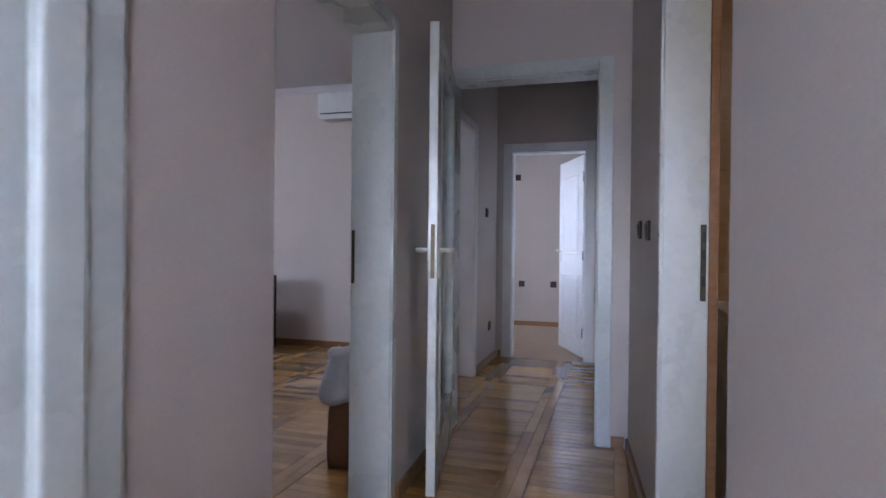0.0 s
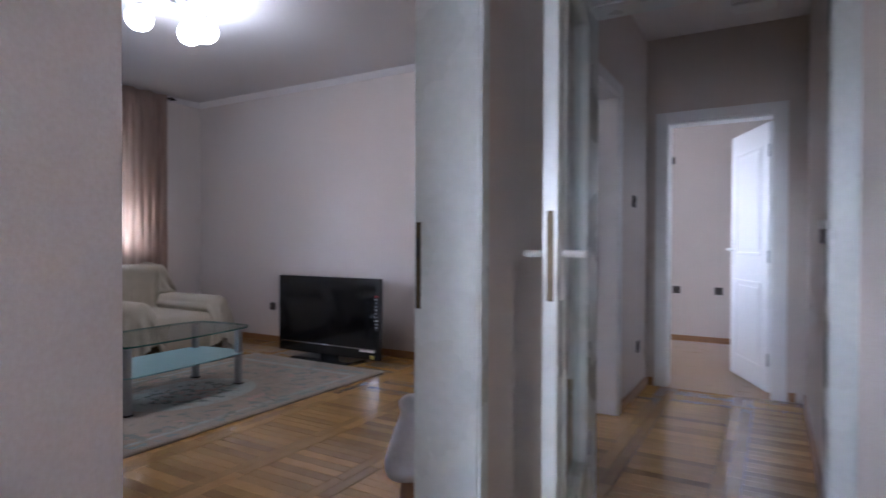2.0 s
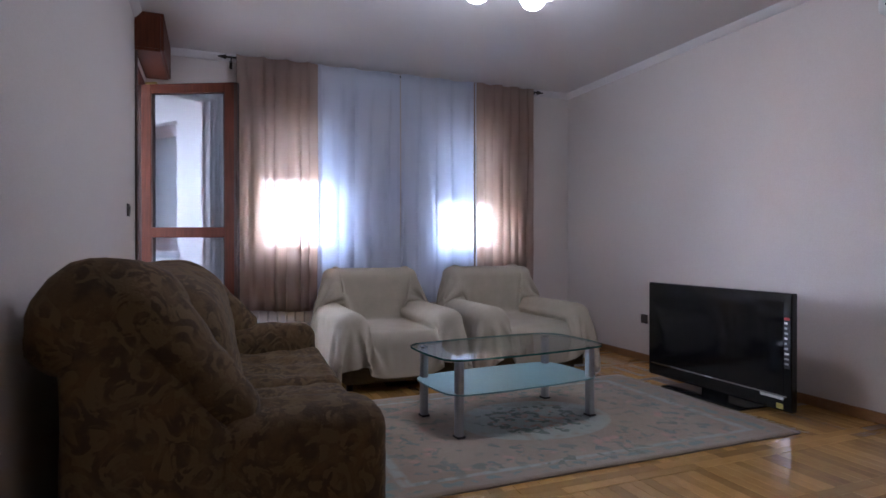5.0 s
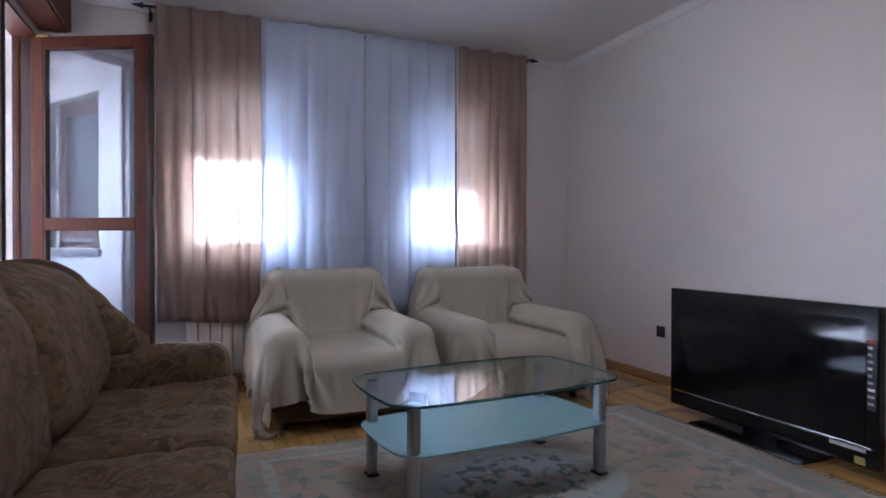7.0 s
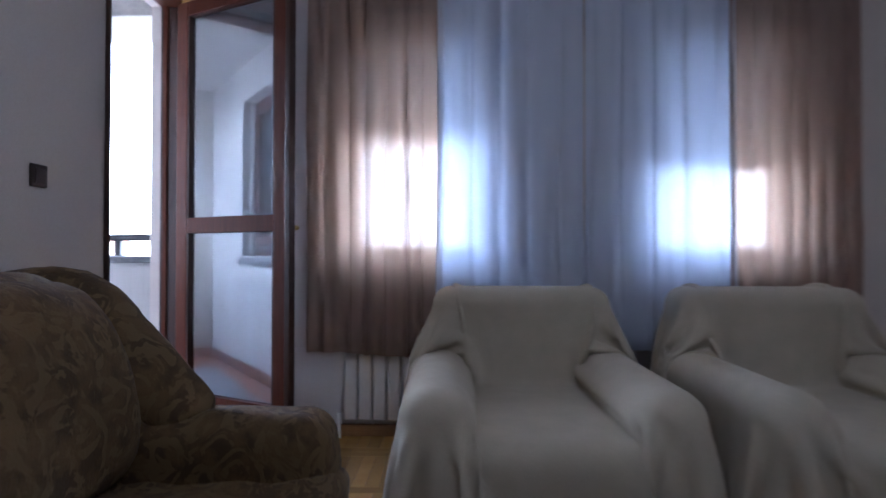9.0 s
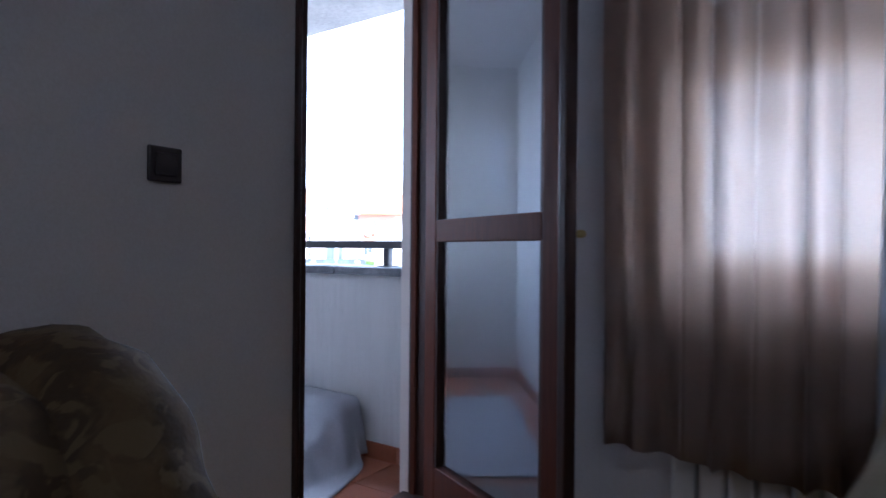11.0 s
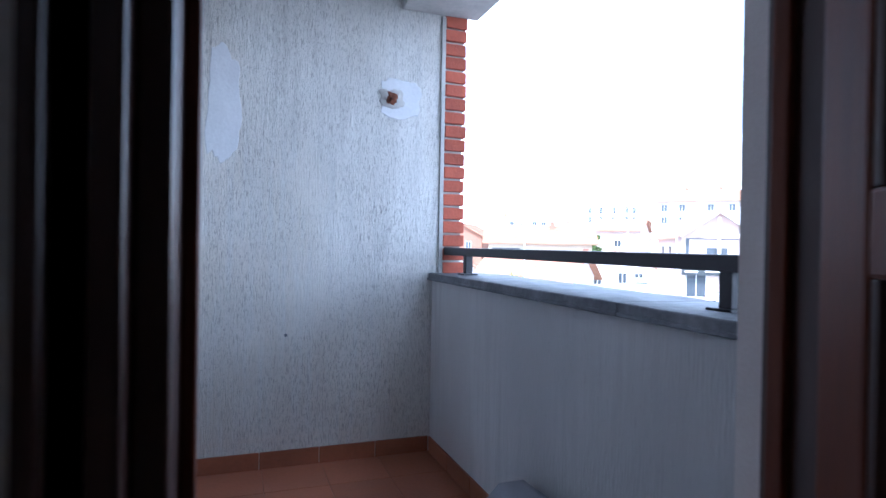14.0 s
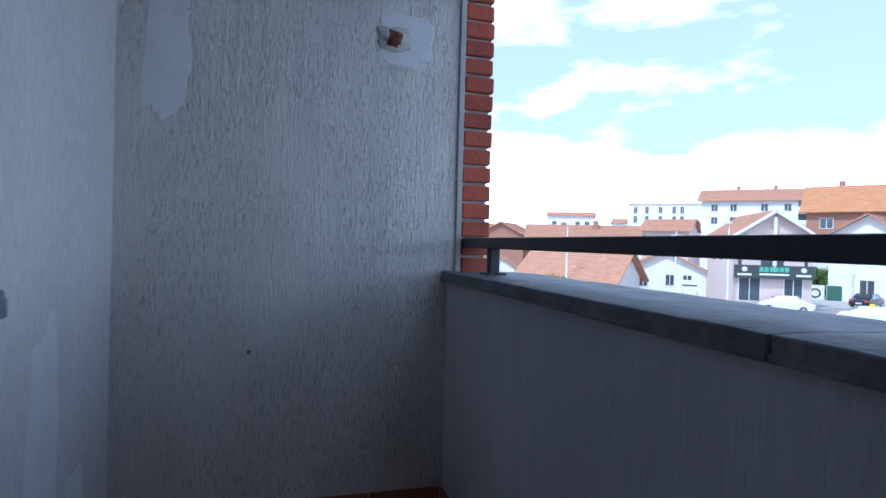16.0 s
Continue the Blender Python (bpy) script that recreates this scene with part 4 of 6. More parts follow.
M_YELLOW = mat("yellow_print", (0.6, 0.5, 0.12), None, 9, 0.5)
part("sticker_mark", bx((TX1 - 0.047, TY - 0.0032, 0.605), (TX1 - 0.013, TY - 0.0017, 0.62)), M_RED, st)
part("label_bar", bx((TX1 - 0.21, TY - 0.0065, TZ0 + 0.07), (TX1 - 0.05, TY - 0.0045, TZ0 + 0.087)), M_WHITEPLASTIC, t)
part("label_bar", bx((TX1 - 0.10, TY - 0.0018, TZ0 + 0.012), (TX1 - 0.055, TY - 0.0002, TZ0 + 0.045)), M_YELLOW, t)
part("logo_bar", bx((-3.57, TY - 0.0065, TZ0 + 0.09), (-3.50, TY - 0.0045, TZ0 + 0.097)), M_WHITEPLASTIC, t)

# ---------------------------------------------------------------- air conditioner
t = thing("air_conditioner", "white split air conditioner high on the wall", "air conditioner")
part("body", bx((-2.61, 5.83, 2.36), (-1.78, 6.03, 2.63), 0.03, segments=3), M_WHITEPLASTIC, t)
part("flap", bx((-2.57, 5.845, 2.353), (-1.82, 5.92, 2.372), 0.004), M_WHITEPLASTIC, t)
part("outlet_slot", bx((-2.56, 5.826, 2.40), (-1.83, 5.8305, 2.412)), M_MATTBLACK, t)

# ---------------------------------------------------------------- ceiling lamp
t = thing("ceiling_lamp", "chrome ceiling lamp with lit white glass globes", "ceiling lamp")
LC = Vector((-3.41, 3.96, CEIL))
part("canopy", rod((LC.x, LC.y, CEIL - 0.03), (LC.x, LC.y, CEIL), 0.075, n=28, r2=0.06), M_CHROME, t, "", True)
globes = [(-3.50, 3.755, 2.535), (-3.506, 4.132, 2.555), (-3.25, 4.06, 2.50)]
ring = [(LC.x + 0.16 * math.cos(a), LC.y + 0.16 * math.sin(a), CEIL - 0.055 + 0.012 * math.sin(2 * a)) for a in np.linspace(0, math.tau, 25)]
part("ring", tube(ring, 0.006), M_CHROME, t, "", True)
for g in globes:
    gv = Vector(g)
    dd = Vector((gv.x - LC.x, gv.y - LC.y, 0))
    bm = tube([LC + Vector((0, 0, -0.03)), LC + dd * 0.45 + Vector((0, 0, -0.05)), LC + dd * 0.85 + Vector((0, 0, -0.07)), gv + Vector((0, 0, 0.085))], 0.007)
    part("arm", bm, M_CHROME, t, "", True)
    part("socket", rod((gv.x, gv.y, gv.z + 0.07), (gv.x, gv.y, gv.z + 0.12), 0.022), M_CHROME, t, "", True)
    part("globe", ball(g, 0.082), M_GLOBE, t, "lit white glass globe", True)

# ---------------------------------------------------------------- coffee table
t = thing("coffee_table", "glass coffee table with frosted shelf and steel legs", "coffee table", "", (-3.63, 4.022, 0.0), 5.0)


def bowed_sheet(hx, hy, bow, z0, z1, corner=0.09):
    """A glass sheet with bowed sides and round corners."""
    pts = []
    n = 10
    for sx, sy, a0 in ((1, 1, 0), (-1, 1, 90), (-1, -1, 180), (1, -1, 270)):
        for k in range(n + 1):
            a = radians(a0 + 90 * k / n)
            pts.append((sx * (hx - corner) + corner * math.cos(a), sy * (hy - corner) + corner * math.sin(a)))
    out = []
    for i, p in enumerate(pts):
        q = pts[(i + 1) % len(pts)]
        steps = 8 if math.dist(p, q) > 0.1 else 1
        for s in range(steps):
            x, y = p[0] + (q[0] - p[0]) * s / steps, p[1] + (q[1] - p[1]) * s / steps
            out.append((x + math.copysign(bow, x) * max(0, 1 - (y / hy) ** 2) * (abs(x) / hx) ** 3, y + math.copysign(bow * 0.8, y) * max(0, 1 - (x / hx) ** 2) * (abs(y) / hy) ** 3))
    bm = bmesh.new()
    lo, hi = [bm.verts.new((*p, z0)) for p in out], [bm.verts.new((*p, z1)) for p in out]
    bm.faces.new(hi)
    bm.faces.new(lo[::-1])
    for i in range(len(out)):
        k = (i + 1) % len(out)
        bm.faces.new((lo[i], lo[k], hi[k], hi[i]))
    return bm, out


bm, outline = bowed_sheet(0.29, 0.54, 0.035, 0.44, 0.45)
top = part("glass_top", bm, M_TABLEGLASS, t, "clear glass top with a dark green edge")
top.visible_shadow = False
verts, faces = [], []
for z in (0.4395, 0.4505):
    verts += [(x * 1.003, y * 1.003, z) for x, y in outline]
k = len(outline)
faces = [(i, (i + 1) % k, k + (i + 1) % k, k + i) for i in range(k)]
edge = new("glass_edge", mesh_from("glass_edge", verts, faces, M_TABLEEDGE))
edge.parent = t
bm, _ = bowed_sheet(0.265, 0.51, 0.03, 0.245, 0.253)
part("shelf", bm, M_FROST, t, "frosted pale blue glass shelf")
for sx in (-1, 1):
    for sy in (-1, 1):
        px, py = sx * 0.225, sy * 0.458
        g = part("leg", bx((px - 0.027, py - 0.022, 0.013), (px + 0.027, py + 0.022, 0.432), 0.016, segments=4), M_METAL, t, "brushed steel leg")
        part("foot", bx((px - 0.031, py - 0.026, 0.0125), (px + 0.031, py + 0.026, 0.024), 0.004), M_MATTBLACK, g)
        part("pad", rod((px, py, 0.43), (px, py, 0.4415), 0.024, n=18), M_CHROME, g)

# ---------------------------------------------------------------- rug
t = thing("rug", "cream wool rug with faded blue-green floral pattern and fringe", "rug")
nx, ny = 44, 66
verts, faces = [], []
for j in range(ny + 1):
    for i in range(nx + 1):
        x = RUG[0] + RUG[2] * (2 * i / nx - 1)
        y = RUG[1] + RUG[3] * (2 * j / ny - 1)
        e = 0.006 * noise.noise(Vector((x * 2.1, y * 2.1, 3)))
        verts.append((x + (e if i in (0, nx) else 0), y + (e if j in (0, ny) else 0), 0.010 + 0.0022 * noise.noise(Vector((x * 6, y * 6, 0)))))
for j in range(ny):
    for i in range(nx):
        k = j * (nx + 1) + i
        faces.append((k, k + 1, k + nx + 2, k + nx + 1))
pile = new("carpet", mesh_from("carpet", verts, faces, M_RUG, True))
pile.parent = t
sd = pile.modifiers.new("thickness", "SOLIDIFY")
sd.thickness, sd.offset = 0.0095, -1
rr = random.Random(7)
for end in (-1, 1):
    verts, faces = [], []
    x = RUG[0] - RUG[2]
    while x < RUG[0] + RUG[2]:
        y0 = RUG[1] + end * RUG[3]
        ln, sw = rr.uniform(0.035, 0.07), rr.uniform(-0.02, 0.02)
        k = len(verts)
        verts += [(x, y0, 0.007), (x + 0.006, y0, 0.007), (x + 0.006 + sw, y0 + end * ln, 0.002), (x + sw, y0 + end * ln, 0.002), (x + 0.003, y0, 0.011), (x + 0.003 + sw, y0 + end * ln, 0.004)]
        faces += [(k, k + 3, k + 5, k + 4), (k + 4, k + 5, k + 2, k + 1), (k, k + 1, k + 2, k + 3), (k + 2, k + 5, k + 3)]
        x += rr.uniform(0.009, 0.014)
    fr = new("fringe", mesh_from("fringe", verts, faces, M_THROW))
    fr.parent = t
    tagged(fr, "cream knotted fringe", kind="stuff")

# ---------------------------------------------------------------- sofa
t = thing("sofa", "brown patterned upholstered sofa with rolled cushions", "sofa")
SX0, SX1, SY0, SY1 = -4.52, -2.30, 1.89, 2.96


def quilt(q):
    return q + Vector((0, 0, 0.012 * math.sin(q.x * 22 + 2 * math.sin(q.y * 9)) * math.sin(q.y * 20) if q.z > 0.33 else 0))


def lean(q):
    """The back leans away and swells in the middle."""
    k = (q.z - 0.35) / 0.63
    return Vector((q.x, q.y - 0.13 * max(0, k) + 0.035 * math.sin(max(0, min(1, k)) * math.pi), q.z - 0.05 * max(0, (abs(q.x + 3.4) - 0.75)) * max(0, k)))


part("base", soft_box((SX0 + 0.06, SY0 + 0.05, 0.05), (SX1 - 0.06, SY1 - 0.03, 0.26), 0.04, 8, 0.01, 3, 1), M_SOFA, t, "", True)
part("seat_cushion", soft_box((SX0 + 0.02, SY0 + 0.42, 0.20), (-3.405, SY1 + 0.02, 0.385), 0.06, 22, 0.012, 5, 2, shape=quilt), M_SOFA, t, "quilted seat cushion", True)
part("seat_cushion", soft_box((-3.395, SY0 + 0.42, 0.20), (SX1 - 0.12, SY1 + 0.02, 0.385), 0.06, 22, 0.012, 5, 3, shape=quilt), M_SOFA, t, "quilted seat cushion", True)
part("back_frame", soft_box((SX0 + 0.12, SY0 + 0.13, 0.1), (SX1 - 0.1, SY0 + 0.3, 0.86), 0.08, 10, 0.008, 3, 4, shape=lean), M_SOFA, t, "", True)
part("back_cushion", soft_box((SX0 + 0.15, SY0 + 0.26, 0.36), (-3.41, SY0 + 0.58, 0.94), 0.13, 16, 0.03, 4, 5, shape=lean), M_SOFA, t, "plump back cushion", True)
part("back_cushion", soft_box((-3.39, SY0 + 0.26, 0.36), (SX1 - 0.13, SY0 + 0.58, 0.95), 0.13, 16, 0.03, 4, 6, shape=lean), M_SOFA, t, "plump back cushion", True)
part("top_roll", soft_box((SX0 + 0.14, SY0 + 0.10, 0.70), (SX1 - 0.1, SY0 + 0.52, 0.965), 0.14, 16, 0.02, 5, 7, shape=lean), M_SOFA, t, "rolled top of the back", True)

def bolster(points, radii, seed):
    """A stuffed roll along a bent line, its ends rounded, its skin uneven."""
    pts = [Vector(p) for p in points]
    line = []
    for k in range(len(pts) - 1):
        a, b2, c2, d2 = pts[max(k - 1, 0)], pts[k], pts[k + 1], pts[min(k + 2, len(pts) - 1)]
        for q in range(6):
            f = q / 6
            line.append((0.5 * (2 * b2 + (c2 - a) * f + (2 * a - 5 * b2 + 4 * c2 - d2) * f * f + (3 * b2 - a - 3 * c2 + d2) * f ** 3), radii[k] + (radii[k + 1] - radii[k]) * f))
    line.append((pts[-1], radii[-1]))
    first, last = (line[1][0] - line[0][0]).normalized(), (line[-1][0] - line[-2][0]).normalized()
    caps = (0.25, 0.6, 0.85)
    line = [(line[0][0] - first * line[0][1] * 0.7 * (1 - k), line[0][1] * math.sqrt(1 - (1 - k) ** 2)) for k in caps] + line
    line += [(line[-1][0] + last * line[-1][1] * 0.7 * (1 - k), line[-1][1] * math.sqrt(1 - (1 - k) ** 2)) for k in caps[::-1]]
    bm = bmesh.new()
    rings = []
    for k, (p, r) in enumerate(line):
        d = (line[min(k + 1, len(line) - 1)][0] - line[max(k - 1, 0)][0]).normalized()
        side = Vector((1, 0, 0))
        up = side.cross(d).normalized()
        ring = []
        for q in range(22):
            v = p + r * (math.cos(q * math.tau / 22) * side + math.sin(q * math.tau / 22) * up)
            ring.append(bm.verts.new(v + (v - p) * (0.10 * noise.noise(v * 6 + Vector((seed, 0, 0))) + 0.10 * noise.noise(v * 15))))
        rings.append(ring)
    for a, b2 in zip(rings, rings[1:]):
        for q in range(22):
            bm.faces.new((a[q], a[(q + 1) % 22], b2[(q + 1) % 22], b2[q]))
    bm.faces.new(rings[0][::-1])
    bm.faces.new(rings[-1])
    return bm


for x0, x1, sd2, reach, sag in ((SX0 - 0.02, SX0 + 0.24, 8, -0.07, 0.05), (SX1 - 0.26, SX1 + 0.02, 9, -0.15, 0.0)):
    xm = (x0 + x1) / 2

    def end_panel(q, reach=reach):
        """High at the back, down a slant to the arm."""
        f = max(0.0, min(1.0, (q.y - SY0 - 0.30 - reach) / 0.42))
        top = 0.90 - 0.40 * f * f * (3 - 2 * f)
        return Vector((q.x, q.y, 0.06 + (q.z - 0.06) / 0.94 * (top - 0.06)))

    part("arm", soft_box((x0, SY0 + 0.45, 0.06), (x1, SY1 - 0.01, 0.55), 0.09, 14, 0.016, 5, sd2), M_SOFA, t, "rounded arm", True)
    part("end_panel", soft_box((x0 + 0.012, SY0 + 0.06, 0.06), (x1 - 0.012, SY1 - 0.06, 1.0), 0.06, 16, 0.006, 4, sd2 + 1, shape=end_panel), M_SOFA, t, "upholstered end panel", True)
    line = [(0.14, 0.76 - sag), (0.17, 0.875 - sag), (0.33, 0.875 - sag), (0.47, 0.76 - sag * 0.5), (0.58, 0.64), (0.70, 0.535)]
    part("wing", bolster([(xm, SY0 + y + reach * min(1.0, y / 0.47), z) for y, z in line], [0.12, 0.135, 0.14, 0.13, 0.115, 0.09], sd2 + 3), M_SOFA, t, "stuffed roll from back to arm", True)
for fx in (SX0 + 0.12, SX1 - 0.12):
    for fy in (SY0 + 0.15, SY1 - 0.12):
        part("foot", rod((fx, fy, 0.0), (fx, fy, 0.08), 0.025, r2=0.03), M_DARKWOOD, t)
# the sofa stands a little out of square, its far end drawn forward
for ob in t.children:
    for v in ob.data.vertices:
        v.co.y += (0.035 - 0.115 * (v.co.x - SX0) / (SX1 - SX0)) * max(0.0, (v.co.y - SY0 - 0.3) / (SY1 - SY0 - 0.3))

# ---------------------------------------------------------------- armchairs and their throws
def settle(p, du, dv, solids, steps, floor_z=0.012):
    """Lets a sheet of cloth hang: p is its grid of points, du and dv its weave, solids the rounded boxes (low, high, radius) that bear it."""
    p = p.copy()
    was = p.copy()
    diag = math.hypot(du, dv)
    thick = 0.014

    def pull(a, b, rest, give):
        d = b - a
        ln = np.sqrt((d * d).sum(-1, keepdims=True)) + 1e-9
        m = d * (0.5 * give * (ln - rest) / ln)
        a += m
        b -= m

    for step in range(steps):
        now = p.copy()
        p += np.clip((p - was) * (0.96 if step < steps - 25 else 0.8), -0.02, 0.02)
        p[..., 2] -= 0.0016
        was = now
        for _ in range(9):
            for o in (0, 1):
                e = (p.shape[1] - o) // 2 * 2 + o
                pull(p[:, o:e:2], p[:, o + 1:e:2], du, 1.0)
                e = (p.shape[0] - o) // 2 * 2 + o
                pull(p[o:e:2], p[o + 1:e:2], dv, 1.0)
            for o in (0, 1):
                e = (p.shape[0] - o) // 2 * 2 + o
                pull(p[o:e:2, :-1], p[o + 1:e:2, 1:], diag, 0.25)
                pull(p[o:e:2, 1:], p[o + 1:e:2, :-1], diag, 0.25)
            pull(p[:, :-2], p[:, 2:], 2 * du, 0.06)
            pull(p[:-2], p[2:], 2 * dv, 0.06)
        for lo, hi, r in solids:
            lo, hi = np.array(lo), np.array(hi)
            core = np.clip(p, lo + r, hi - r)
            d = p - core
            ln = np.sqrt((d * d).sum(-1, keepdims=True))
            deep = ln < 1e-6
            up = np.zeros_like(d)
            # points inside the core leave by the nearest face but the bottom
            gaps = np.stack([p[..., 0] - lo[0], hi[0] - p[..., 0], p[..., 1] - lo[1], hi[1] - p[..., 1], hi[2] - p[..., 2]], -1)
            way = gaps.argmin(-1)
            for k, (ax, sg) in enumerate(((0, -1), (0, 1), (1, -1), (1, 1), (2, 1))):
                up[..., ax] += np.where(way == k, sg, 0)
            out = np.where(deep, p + up * np.minimum(gaps.min(-1)[..., None] + thick, 0.03), core + d / np.maximum(ln, 1e-6) * (r + thick))
            hit = ln < r + thick
            face = np.where(deep, up, d / np.maximum(ln, 1e-6))
            slide = out - now
            slide -= face * (slide * face).sum(-1, keepdims=True)
            p = np.where(hit, out - slide * 0.9, p)
            was = np.where(hit, p, was)
        low = p[..., 2:3] < floor_z
        p[..., 2] = np.maximum(p[..., 2], floor_z)
        was = np.where(low, was + (p - was) * 0.7, was)
    return p


def armchair(y0, y1, seed, label):
    t = thing("armchair", label, "armchair", "covered armchairs")
    xf, xb = -4.50, -5.62
    part("base", soft_box((xb + 0.08, y0 + 0.06, 0.05), (xf - 0.04, y1 - 0.06, 0.30), 0.03, 6, 0.006, 3, seed), M_CHAIRBASE, t, "olive brown upholstered base", True)
    part("seat", soft_box((xb + 0.2, y0 + 0.24, 0.27), (xf - 0.03, y1 - 0.24, 0.385), 0.06, 8, 0.006, 3, seed), M_CHAIRBASE, t, "", True)
    part("backrest", soft_box((xb + 0.02, y0 + 0.16, 0.1), (xb + 0.24, y1 - 0.16, 0.785), 0.08, 8, 0.006, 3, seed), M_CHAIRBASE, t, "", True)
    for a, b in ((y0 + 0.04, y0 + 0.17), (y1 - 0.17, y1 - 0.04)):
        part("arm", soft_box((xb + 0.15, a, 0.08), (xf - 0.04, b, 0.52), 0.08, 8, 0.006, 3, seed), M_CHAIRBASE, t, "", True)
    for fx in (xb + 0.14, xf - 0.14):
        for fy in (y0 + 0.12, y1 - 0.12):
            part("foot", rod((fx, fy, 0.0), (fx, fy, 0.06), 0.024), M_DARKWOOD, t)

    w = thing("throw_blanket", "cream cotton throw with tassels draped over an armchair", "blanket", "cream throws")
    yc, half = (y0 + y1) / 2, (y1 - y0) / 2
    NS, NT = 76, 74
    across, ahead = half * 2 + 1.07, 2.01
    solids = [((xb + 0.10, y0 + 0.08, 0.0), (xf + 0.005, y1 - 0.08, 0.405), 0.06), ((xb, y0 + 0.10, 0.0), (xb + 0.27, y1 - 0.10, 0.84), 0.06),
              ((xb + 0.12, y0 + 0.01, 0.0), (xf - 0.01, y0 + 0.225, 0.555), 0.085), ((xb + 0.12, y1 - 0.225, 0.0), (xf - 0.01, y1 - 0.01, 0.555), 0.085)]
    start = np.zeros((NT + 1, NS + 1, 3))
    for j in range(NT + 1):
        v = 0.05 + ahead * j / NT
        for i in range(NS + 1):
            u = across * (i / NS - 0.5)
            a, sg = abs(u), (1 if u > 0 else -1)
            seat = half - 0.225
            y = a if a < seat else seat if a < seat + 0.15 else min(half + 0.02, a - 0.15)
            rise = min(0.15, max(0.0, a - seat))
            drop = max(0.0, a - 0.15 - half)
            if v < 0.30:
                x, zc = xf + 0.03, 0.425 - (0.30 - v) + rise
            elif v < 1.10:
                x, zc = xf + 0.03 - (v - 0.30), 0.425 + rise
            elif v < 1.52:
                x, zc = xb + 0.285, max(0.425 + rise, 0.425 + v - 1.10)
            elif v < 1.78:
                x, zc = xb + 0.285 - (v - 1.52) * 1.17, 0.845
            else:
                x, zc = xb - 0.02, 0.845 - (v - 1.78)
            wob = 0.012 * noise.noise(Vector((u * 4, v * 4, seed * 7)))
            start[j, i] = (x + wob, yc + sg * y + wob, max(0.03, zc - drop + (0.025 if v > 1.4 else 0.01) + wob))
    grid = settle(start, across / NS, ahead / NT, solids, 110)
    verts = [tuple(p) for row in grid for p in row]
    faces = []
    for j in range(NT):
        for i in range(NS):
            k = j * (NS + 1) + i
            faces.append((k, k + 1, k + NS + 2, k + NS + 1))
    cl = new("cloth", mesh_from("cloth", verts, faces, M_THROW, True))
    cl.parent = w
    cl.modifiers.new("smoothness", "SUBSURF").levels = 1
    sm = cl.modifiers.new("thickness", "SOLIDIFY")
    sm.thickness, sm.offset = 0.005, 1
    # tassels along the two side hems
    verts, faces = [], []
    rr = random.Random(int(seed * 10))
    for i in (0, NS):
        for j in range(0, 60, 2):
            x, y, z = grid[j][i]
            ln = min(z - 0.004, rr.uniform(0.05, 0.085))
            dx, dy = rr.uniform(-0.012, 0.012), rr.uniform(-0.012, 0.012)
            k = len(verts)
            for r, zz, ox, oy in ((0.003, z + 0.004, 0, 0), (0.007, z - 0.018, dx * 0.3, dy * 0.3), (0.005, z - 0.024, dx * 0.3, dy * 0.3), (0.009, z - ln, dx, dy)):
                for q in range(5):
                    verts.append((x + ox + r * math.cos(q * math.tau / 5), y + oy + r * math.sin(q * math.tau / 5), zz))
            for lv in range(3):
                for q in range(5):
                    b0 = k + lv * 5
                    faces.append((b0 + q, b0 + (q + 1) % 5, b0 + 5 + (q + 1) % 5, b0 + 5 + q))
    ts = new("tassels", mesh_from("tassels", verts, faces, M_THROW, True))
    ts.parent = w
    tagged(ts, "knotted cream tassels", kind="stuff")
    return t


armchair(3.15, 4.14, 1.3, "olive brown armchair under a cream throw near the radiator")
armchair(4.29, 5.31, 2.9, "olive brown armchair under a cream throw by the corner")

# ---------------------------------------------------------------- bag behind the living room door
t = thing("plastic_bag", "crumpled white plastic bag lying on a brown parcel", "plastic bag")


def crumple(q):
    return q + Vector((0.03, 0.03, 0.02)) * noise.noise(q * 9) + Vector((0, -0.06 * max(0, 0.55 - q.z), 0))


part("bag", soft_box((-1.03, 3.06, 0.30), (-0.85, 3.26, 0.60), 0.09, 12, 0.03, 7, 2, shape=crumple), M_BAG, t, "", True)
t = thing("parcel", "narrow brown wrapped parcel standing on the parquet", "parcel")
part("body", soft_box((-1.0, 3.08, 0.0), (-0.88, 3.26, 0.32), 0.02, 6, 0.01, 5, 2), M_PARCEL, t, "", True)
part("strap", bx((-1.008, 3.15, -0.0005), (-0.872, 3.17, 0.328), 0.001), M_RUBBER, t)


# ---------------------------------------------------------------- balcony door
t = thing("door_4", "mahogany framed balcony doorway with dark rebated jambs", "door frame")
tagged(t, kind="structure")
for x0, x1, mt in ((-5.20, -5.155, M_DARKWOOD), (-5.225, -5.20, M_DARKWOOD), (-5.965, -5.935, M_MAHOGANY), (-5.935, -5.915, M_DARKWOOD), (-5.16, -5.145, M_DARKWOOD)):
    dy = 0.05 if x0 > -5.17 else 0.0 if -5.94 < x0 < -5.9 or -5.23 < x0 < -5.21 else 0.03
    part("jamb", bx((x0, (1.832 if x0 > -5.17 else 1.70 - (0.0 if dy else 0.02)), 0.0), (x1, 1.80 + dy, 2.46), 0.004), mt, t)
part("jamb_bead", bx((-5.238, 1.70, 0.03), (-5.2255, 1.725, 2.42), 0.003), M_MAHOGANY, t)
part("jamb_bead", bx((-5.9145, 1.70, 0.03), (-5.90, 1.725, 2.42), 0.003), M_MAHOGANY, t)
part("head", bx((-5.935, 1.68, 2.405), (-5.20, 1.825, 2.46), 0.004), M_MAHOGANY, t)
part("threshold", bx((-5.915, 1.655, -0.004), (-5.225, 1.84, 0.085), 0.006), M_DARKWOOD, t, "dark raised threshold")
